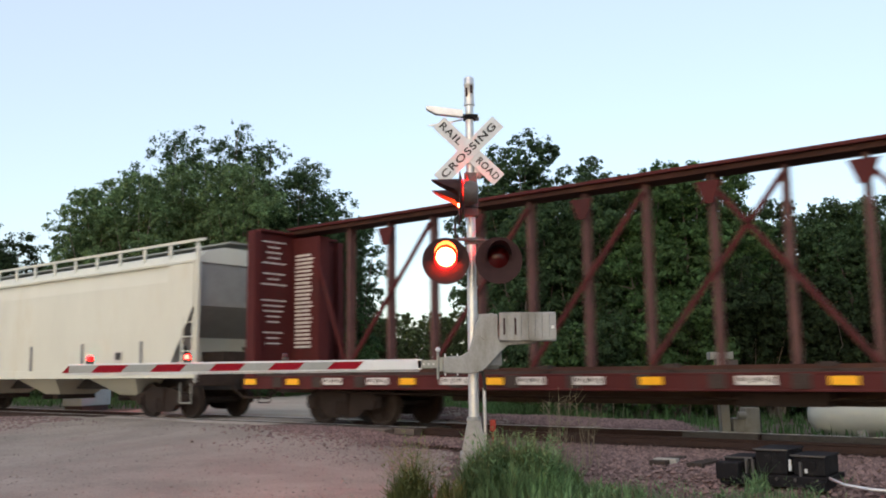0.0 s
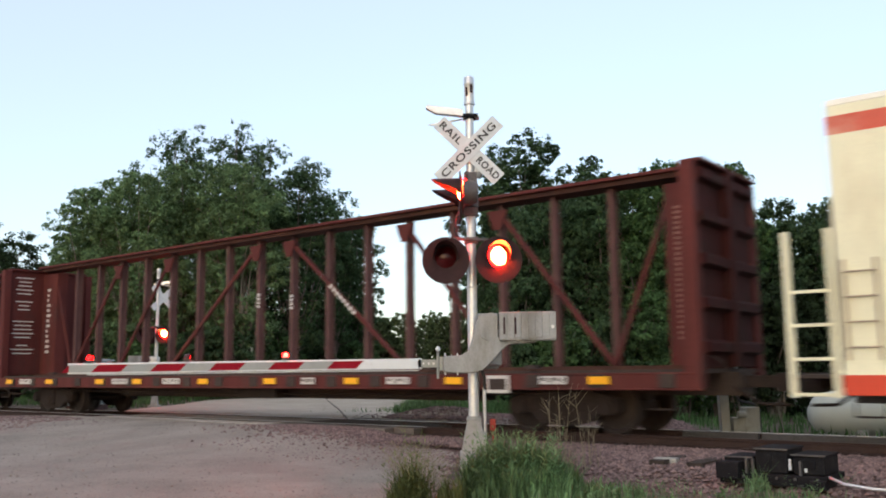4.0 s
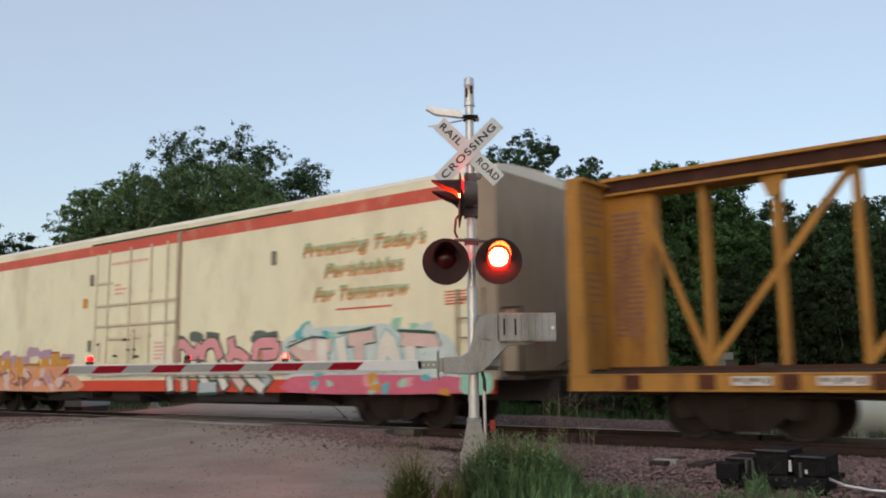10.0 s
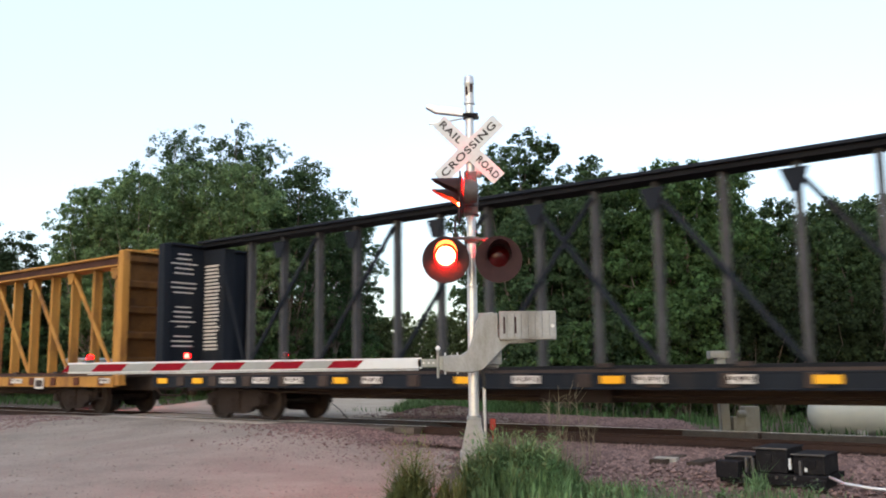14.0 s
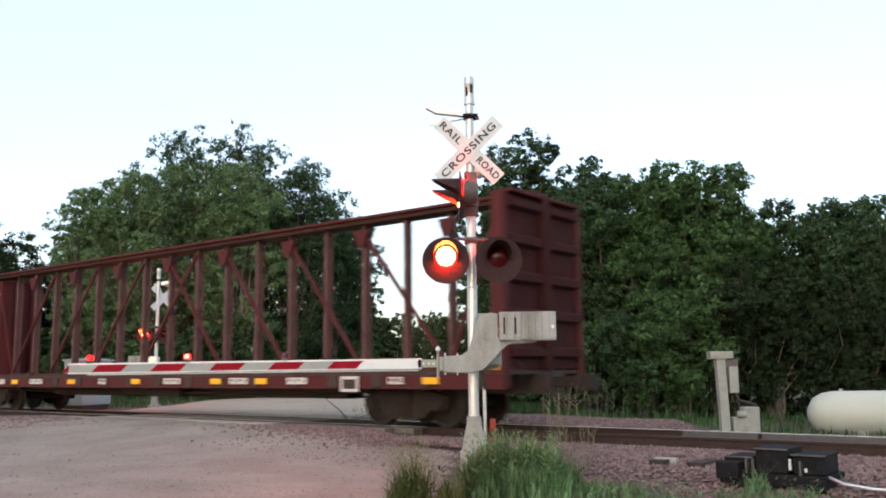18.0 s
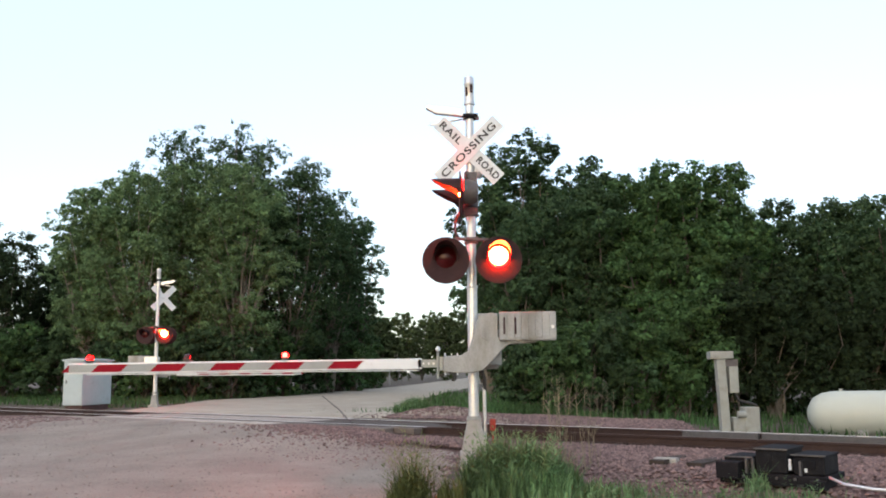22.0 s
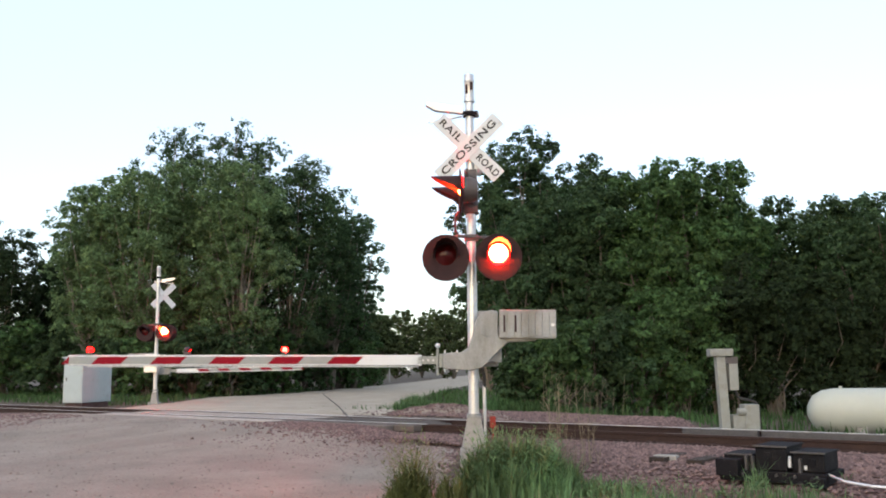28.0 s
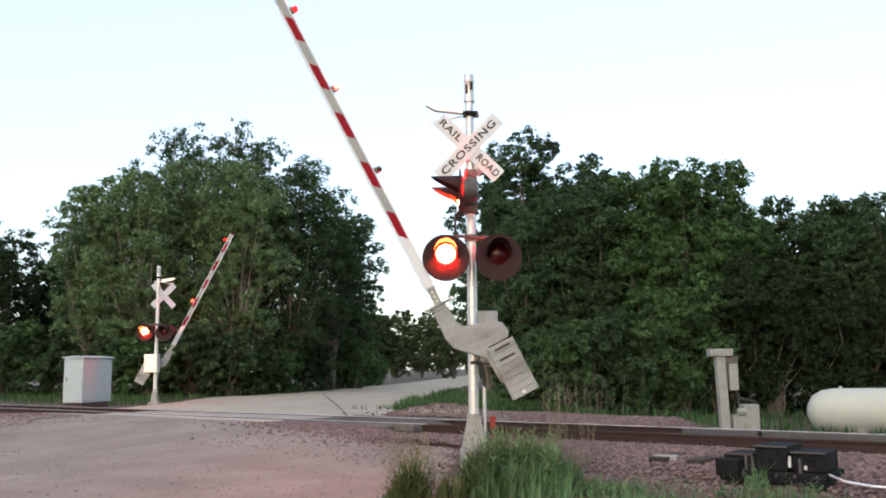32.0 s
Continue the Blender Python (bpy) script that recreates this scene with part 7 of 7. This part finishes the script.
for k, (cx, cy, r, n, h) in enumerate(((-0.50, 10.4, 0.1, 240, 0.56), (-0.38, 10.5, 0.1, 260, 0.74), (-0.26, 10.5, 0.09, 140, 0.5), (0.0, 10.5, 0.1, 110, 0.44), (0.14, 10.4, 0.09, 110, 0.4), (-0.6, 10.3, 0.12, 90, 0.34))):
    tuft(cx, cy, r, r, n, h, 340 + k, "weeds", "yellowish green weeds at the road edge", M["weed"], 0.006, 0.9)


def leafy_weeds(spots, seed, label, mat="weed", leaf=0.05):
    """Upright stalks set with small narrow leaves."""
    g = np.random.default_rng(seed)
    c, a, b = [], [], []
    for x, y, h in spots:
        z = ground_z(x, y)
        lx, ly = g.normal(0, 0.12, 2) * h
        for q in np.linspace(0.15, 1.0, int(26 * h) + 6):
            t = g.random() * 6.283
            out = np.array((math.cos(t), math.sin(t), g.uniform(0.1, 0.8)))
            n = leaf * (1.15 - q * 0.7) * g.uniform(0.6, 1.3)
            c.append(np.array((x + lx * q * q, y + ly * q * q, z + h * q)) + out * n)
            a.append(out * n)
            b.append(np.cross(out, (0, 0, 1)) * n * 0.42)
    return tagged(new("weeds", quads_mesh("weeds", np.array(c), np.array(a), np.array(b), M[mat])), label, "weeds", kind="stuff")


rdl = random.Random(17)
leafy_weeds([(rdl.gauss(-0.42, 0.11), rdl.uniform(10.2, 10.7), rdl.uniform(0.35, 0.78)) for _ in range(34)] + [(rdl.gauss(-0.38, 0.04), rdl.uniform(10.4, 10.7), rdl.uniform(0.85, 1.02)) for _ in range(3)] + [(rdl.gauss(0.05, 0.1), rdl.uniform(10.4, 10.8), rdl.uniform(0.3, 0.62)) for _ in range(12)], 18, "leafy weeds at the road edge")
leafy_weeds([(rdl.uniform(0.3, 1.35), rdl.uniform(10.4, 11.1), rdl.uniform(0.4, 0.84)) for _ in range(110)], 19, "leafy green weeds among the grass", "grass", 0.075)
leafy_weeds([(rdl.uniform(1.5, 4.4), rdl.uniform(10.0, 10.6), rdl.uniform(0.12, 0.3)) for _ in range(50)], 20, "low green weeds on the stony ground", "grass", 0.05)
for k, (cx, cy, n, h) in enumerate(((3.72, 10.9, 60, 0.42), (3.85, 11.0, 50, 0.5), (4.5, 11.0, 50, 0.4), (4.9, 11.0, 40, 0.3))):
    tuft(cx, cy, 0.1, 0.1, n, h, 360 + k, "weeds", "thin green weeds before the switch machine", M["grass"], 0.007, 0.7)
tuft(2.2, 9.9, 0.8, 0.25, 300, 0.2, 305, "grass", "thin grass beside the ballast", M["grass"])
tuft(3.7, 10.0, 0.7, 0.3, 170, 0.3, 306, "grass", "thin grass beside the switch machine", M["grass"])
tuft(1.8, 13.2, 0.6, 0.3, 60, 0.9, 307, "weeds", "dry weed stalks by the rail", M["straw"], 0.004, 0.25)


def dry_weeds(spots, seed, label):
    """Tall bare stalks with short side twigs."""
    rd = random.Random(seed)
    s = Shape()
    for x, y, h in spots:
        z = ground_z(x, y)
        tip = Vector((x + rd.uniform(-0.15, 0.15) * h, y + rd.uniform(-0.1, 0.1), z + h))
        foot = Vector((x, y, z - 0.03))
        s.tube(foot, foot.lerp(tip, 0.6), 0.005, 0.0035, 5, cap=False).tube(foot.lerp(tip, 0.6), tip, 0.0035, 0.0015, 5, cap=False)
        for k in range(rd.randint(4, 8)):
            p = foot.lerp(tip, rd.uniform(0.35, 0.95))
            q = p + Vector((rd.uniform(-0.16, 0.16), rd.uniform(-0.1, 0.1), rd.uniform(0.06, 0.22)))
            s.tube(p, q, 0.003, 0.0015, 4, cap=False)
    return tagged(part("dry_weeds", s, M["straw"]), label, "weeds", kind="stuff")


rdw = random.Random(91)
dry_weeds([(rdw.uniform(1.45, 2.25), rdw.uniform(12.6, 13.6), rdw.uniform(0.6, 1.3)) for _ in range(14)], 92, "tall dry branching weeds beside the rail")
dry_weeds([(rdw.uniform(-0.75, -0.1), rdw.uniform(10.3, 11.6), rdw.uniform(0.3, 0.75)) for _ in range(14)], 93, "thin weeds at the road edge")
dry_weeds([(rdw.uniform(2.5, 4.6), rdw.uniform(22.5, 24.5), rdw.uniform(0.6, 1.4)) for _ in range(22)], 94, "pale dry weeds below the thicket")
tuft(1.95, 26.0, 3.0, 1.2, 3800, 0.5, 308, "grass", "green grass verge beyond the track", M["leaf_c"], 0.012)
tuft(-0.9, 27.6, 0.6, 0.5, 1500, 0.6, 309, "grass", "grass tuft at the road corner", M["grass"], 0.012)
g = random.Random(77)
sp, hs = [], []
for i in range(30000):
    s, d = g.uniform(-12, 62), g.uniform(4.5, 26)
    p = tp(s, DC + d)
    lo, hi = far_edges(p.y)
    if lo - 0.2 < p.x < hi + 0.2 and p.y < 150 or 7.4 < s < 15.0 and d < 6.3:
        continue
    sp.append((p.x, p.y, ground_z(p.x, p.y) - 0.01))
    hs.append(g.uniform(0.12, 0.42))
blades("grass", sp, hs, "green grass strip below the woods", M["leaf_c"], 78, 0.02, 0.6)
sp, hs = [], []
for i in range(5000):
    x, y = g.uniform(-0.6, 7), g.uniform(7.0, 12.3)
    if road_side(x, y) < -0.1 and x * NX + y * NY < DC - 4.4 + g.gauss(0, 0.35):
        sp.append((x, y, ground_z(x, y) - 0.01))
        hs.append(g.uniform(0.05, 0.2))
blades("grass", sp[:1500], hs[:1500], "sparse low grass on dry ground", M["grass"], 79, 0.004, 0.9)
blades("weeds", sp[1500:3200], hs[1500:3200], "thin dry grass on the stony ground", M["straw"], 80, 0.004, 0.9)


# ---------------------------------------------------------------- trackside things
def signal_cabinet():
    c = thing("signal_cabinet", "pale grey metal signal cabinet beside the track", "cabinet", Matrix.Translation(tp(31.6, 18.35, -0.11) + Vector((0.05, 0, 0))) @ pose(0, 0, 0, 0, 0, 74) @ Matrix.Diagonal((0.94, 0.94, 0.915, 1)))
    part("body", Shape().box(-0.9, 0.9, -0.45, 0.45, 0.02, 1.82), M["cabinet"], c, "pale grey sheet metal body", bevel=0.015)
    part("roof", Shape().prism([(-0.52, 1.82), (0.52, 1.82), (0.52, 1.87), (0.0, 1.93), (-0.52, 1.87)], "x", -0.97, 0.97), M["cabinet"], c, "shallow pitched lid", bevel=0.01)
    part("plinth", Shape().box(-0.8, 0.8, -0.4, 0.4, -0.35, 0.02), M["ballast"], c)
    part("door", Shape().box(-0.912, -0.9, -0.40, 0.40, 0.1, 1.76), M["cabinet"], c, "white side door", bevel=0.006)
    part("door_handle", Shape().box(-0.93, -0.912, 0.28, 0.32, 0.9, 1.05), M["housing"], c)
    part("long_door", Shape().box(-0.82, 0.82, -0.462, -0.45, 0.1, 1.76), M["cabinet"], c, "", bevel=0.006)
    for x in (-0.3, 0.1):
        part("vent_plate", Shape().box(x - 0.09, x + 0.09, -0.47, -0.462, 1.52, 1.62), M["unit"], c, "small pale vent plate")


def detector_post():
    c = thing("trackside_post", "grey T-topped steel post with equipment boxes", "post", Matrix.Translation((*tp(6.45, 17.35).xy, -0.24)) @ pose(0, 0, 0, 0, 0, 0))
    part("column", Shape().prism([(-0.09, -0.2), (0.09, -0.2), (0.04, 1.45), (-0.14, 1.45)], "y", -0.09, 0.09), M["postgrey"], c, "slightly leaning square column", bevel=0.01)
    part("head", Shape().box(-0.27, 0.2, -0.12, 0.12, 1.45, 1.60), M["postgrey"], c, "grey crossbar head", bevel=0.012)
    part("foot_plate", Shape().box(-0.28, 0.2, -0.2, 0.2, -0.05, 0.04), M["postgrey"], c, "")
    part("equipment_box", Shape().box(0.10, 0.28, -0.1, 0.14, 0.78, 1.3), M["postgrey"], c, "small grey box on the column", bevel=0.01)
    part("bracket", Shape().box(0.05, 0.3, -0.05, 0.1, 1.3, 1.44), M["housing"], c)
    part("cable", Shape().path([(0.22, 0, 0.78), (0.3, 0, 0.62), (0.5, 0, 0.58), (0.62, 0, 0.54), (0.68, 0, 0.44), (0.69, 0, 0.1)], 0.025), M["cable"], c, "black hanging cable", round_faces=True)
    part("junction_box", Shape().box(0.34, 0.64, -0.15, 0.15, -0.15, 0.5), M["postgrey"], c, "grey ground box", bevel=0.015)
    part("small_motor", Shape().box(0.12, 0.4, -0.14, 0.14, 0.02, 0.3).tube((0.2, -0.16, 0.36), (0.36, -0.16, 0.36), 0.07, 0.07, 12), M["postgrey"], c, "", bevel=0.01)


def propane_tank():
    c = thing("propane_tank", "long white propane tank lying on saddles", "tank", Matrix.Translation((10.95, 20.6, -0.70)) @ pose(0, 0, 0, 0, 0, -6))
    r = 0.53
    prof = [(0.0, -2.45), (0.2, -2.42), (0.38, -2.30), (0.49, -2.10), (r, -1.85), (r, 1.85), (0.49, 2.10), (0.38, 2.30), (0.2, 2.42), (0.0, 2.45)]
    part("shell", Shape().lathe(prof, 36, pose(0, 0, 0.64, 0, 90)), M["tank"], c, "white rounded steel shell", round_faces=True)
    for x in (-1.4, 1.4):
        part("saddle", Shape().box(x - 0.12, x + 0.12, -0.4, 0.4, -0.1, 0.3), M["concrete"], c, "concrete saddle", bevel=0.01)
    part("valve_dome", Shape().lathe([(0.0, 1.36), (0.1, 1.34), (0.15, 1.28), (0.16, 1.12)], 16), M["tank"], c, "domed valve cover", round_faces=True)
    part("lifting_lug", Shape().box(-1.72, -1.66, -0.04, 0.04, 1.14, 1.22), M["tank"], c)


def switch_machine():
    m = Matrix.Translation(tp(3.62, 11.6, -0.33)) @ pose(0, 0, 0, 0, 0, TURN) @ Matrix.Diagonal((0.68, 1, 0.95, 1))
    c = thing("switch_machine", "black electric switch machine on the tie ends", "switch machine", m)
    part("base", Shape().box(-0.95, 0.95, -0.42, 0.42, -0.08, 0.06), M["blackbox"], c, "", bevel=0.01)
    part("motor_case", Shape().box(-0.9, -0.35, -0.3, 0.32, 0.06, 0.30), M["blackbox"], c, "black motor case", bevel=0.025)
    part("gear_case", Shape().box(-0.27, 0.3, -0.32, 0.36, 0.06, 0.36), M["blackbox"], c, "black gear case with lid", bevel=0.025)
    part("lid", Shape().box(-0.29, 0.32, -0.34, 0.38, 0.36, 0.385), M["blackbox"], c, "", bevel=0.008)
    part("lid", Shape().box(-0.92, -0.33, -0.32, 0.34, 0.30, 0.32), M["blackbox"], c, "", bevel=0.008)
    part("circuit_case", Shape().box(0.38, 0.92, -0.3, 0.3, 0.06, 0.26), M["blackbox"], c, "black circuit case", bevel=0.025)
    part("connector", Shape().box(-0.35, -0.27, -0.1, 0.3, 0.1, 0.24).tube((-0.36, 0.2, 0.2), (-0.26, 0.2, 0.2), 0.05, 0.05, 10), M["blackbox"], c, "black shaft coupling")
    part("latch", Shape().box(0.0, 0.12, 0.36, 0.39, 0.2, 0.3), M["blackbox"], c, "lid latch")
    part("latch", Shape().box(-0.75, -0.65, 0.32, 0.35, 0.16, 0.24), M["blackbox"], c, "lid latch")
    part("foot", Shape().box(-0.95, -0.7, 0.32, 0.52, -0.1, 0.02), M["blackbox"], c, "", bevel=0.01)
    part("side_case", Shape().box(0.55, 0.98, 0.28, 0.5, -0.02, 0.2), M["blackbox"], c, "small black case", bevel=0.015)
    part("padlock", Shape().box(-0.33, -0.29, 0.33, 0.36, 0.12, 0.2).tube((-0.31, 0.345, 0.2), (-0.31, 0.345, 0.26), 0.022, 0.022, 8), M["white"], c, "bright padlock")
    part("tag", Shape().box(-0.6, -0.55, 0.325, 0.33, 0.1, 0.15), M["white"], c, "small white tag")
    # a lighter grey strip along each lid
    for x0, x1, y0, y1, z in ((-0.92, -0.33, 0.335, 0.35, 0.312), (-0.29, 0.32, 0.375, 0.39, 0.376), (0.38, 0.92, 0.3, 0.315, 0.25)):
        part("lid_lip", Shape().box(x0, x1, y0, y1, z - 0.008, z + 0.012), M["switchsteel"], c, "grey lid edge")
    for x in (-0.5, 0.34, 0.46, 0.6):
        part("bracket", Shape().box(x - 0.02, x + 0.02, 0.33, 0.4, -0.06, 0.24 if x < 0.5 else 0.14).box(x - 0.06, x + 0.06, 0.36, 0.42, -0.08, -0.04), M["switchsteel"], c, "grey mounting bracket", bevel=0.006)
    for x in (-0.8, -0.42, -0.1, 0.2, 0.5, 0.85):
        part("bolt", Shape().tube((x, 0.42, 0.02), (x, 0.45, 0.02), 0.022, 0.022, 8), M["switchsteel"], c)
    part("rod_guide", Shape().box(0.3, 1.3, -0.75, -0.6, -0.02, 0.06).box(0.9, 1.25, -1.05, -0.8, -0.02, 0.03), M["switchsteel"], c, "pale steel plates by the tie ends", bevel=0.006)
    part("throw_rod", Shape().tube((0.1, -0.3, 0.1), (0.1, -2.1, 0.1), 0.03, 0.03, 8), M["rail"], c, "steel throw rod to the switch blade")
    part("conduit", Shape().path([(-0.95, 0.3, 0.05), (-1.25, 0.45, 0.0), (-1.7, 0.5, -0.03), (-2.3, 0.45, -0.04)], 0.02), M["galv"], c, "pale flexible conduit", round_faces=True)


def road_sign():
    x, y = at_view(689, 88)
    c = thing("road_sign", "grey back of a round road sign on a post", "road sign", pose(x, y, ground_z(x, y)))
    part("post", Shape().box(-0.04, 0.04, -0.03, 0.03, 0, 2.2), M["postgrey"], c)
    part("plate", Shape().tube((0, -0.035, 2.0), (0, -0.03, 2.0), 0.42, 0.42, 24), M["galv"], c, "plain metal back")


road_sign()
signal_cabinet()
detector_post()
propane_tank()
switch_machine()
slab = thing("concrete_marker", "small pale concrete slab in the ballast", "marker", Matrix.Translation(tp(5.5, 12.35, -0.33)) @ pose(0, 0, 0, 0, 0, 150))
part("slab", Shape().box(-0.17, 0.17, -0.09, 0.09, -0.05, 0.07), M["concrete"], slab, "", bevel=0.015)
wire = thing("tie_down_wire", "thin loose cable lying across the gravel", "cable")
part("strand", Shape().path([(-5.25, 38.2, 0.02), (-3.9, 30.0, 0.05), (-2.75, 23.2, 0.06), (-2.1, 19.2, 0.03), (-1.9, 18.3, 0.0)], 0.014, 6), M["cable"], wire)


# ---------------------------------------------------------------- what moves
def motions():
    for car, middle in CARS:
        rows = []
        for t in range(0, 33, 4):
            rows.append((float(t), Matrix.Translation(tp(middle + SPEED * t, DC, RAIL + FLOOR)) @ pose(0, 0, 0, 0, 0, TURN)))
        walk(car, rows)
    centre = {car.name: middle for car, middle in CARS}
    for w, spot, car in WHEELS:
        t_in = max(0.0, (-14.0 - centre[car.name]) / SPEED)
        t_out = min(32.0, (48.0 - centre[car.name]) / SPEED)
        rows, k = [(0.0, spot)], 0
        steps = max(1, int((t_out - t_in) * 15))
        for i in range(steps + 1):
            t = round((t_in + i / 15) * 30) / 30
            if t > rows[-1][0] + 0.03:
                rows.append((t, spot @ pose(0, 0, 0, 0, math.degrees(SPEED * (t - t_in) / WHEEL_R) % 360.0, 0)))
        if rows[-1][0] < 31.9:
            rows.append((32.0, rows[-1][1]))
        walk(w, rows)
    for gate, rest in GATES:
        walk(gate, [(t, rest @ pose(0, 0, 0, 0, a * 1.010, 0)) for t, a in GATE_RISE] )
    for glass, spot, rows in LENSES:
        walk(glass, [(t, spot @ pose(0, 0, 0, 0, 0, a)) for t, a in rows])


motions()
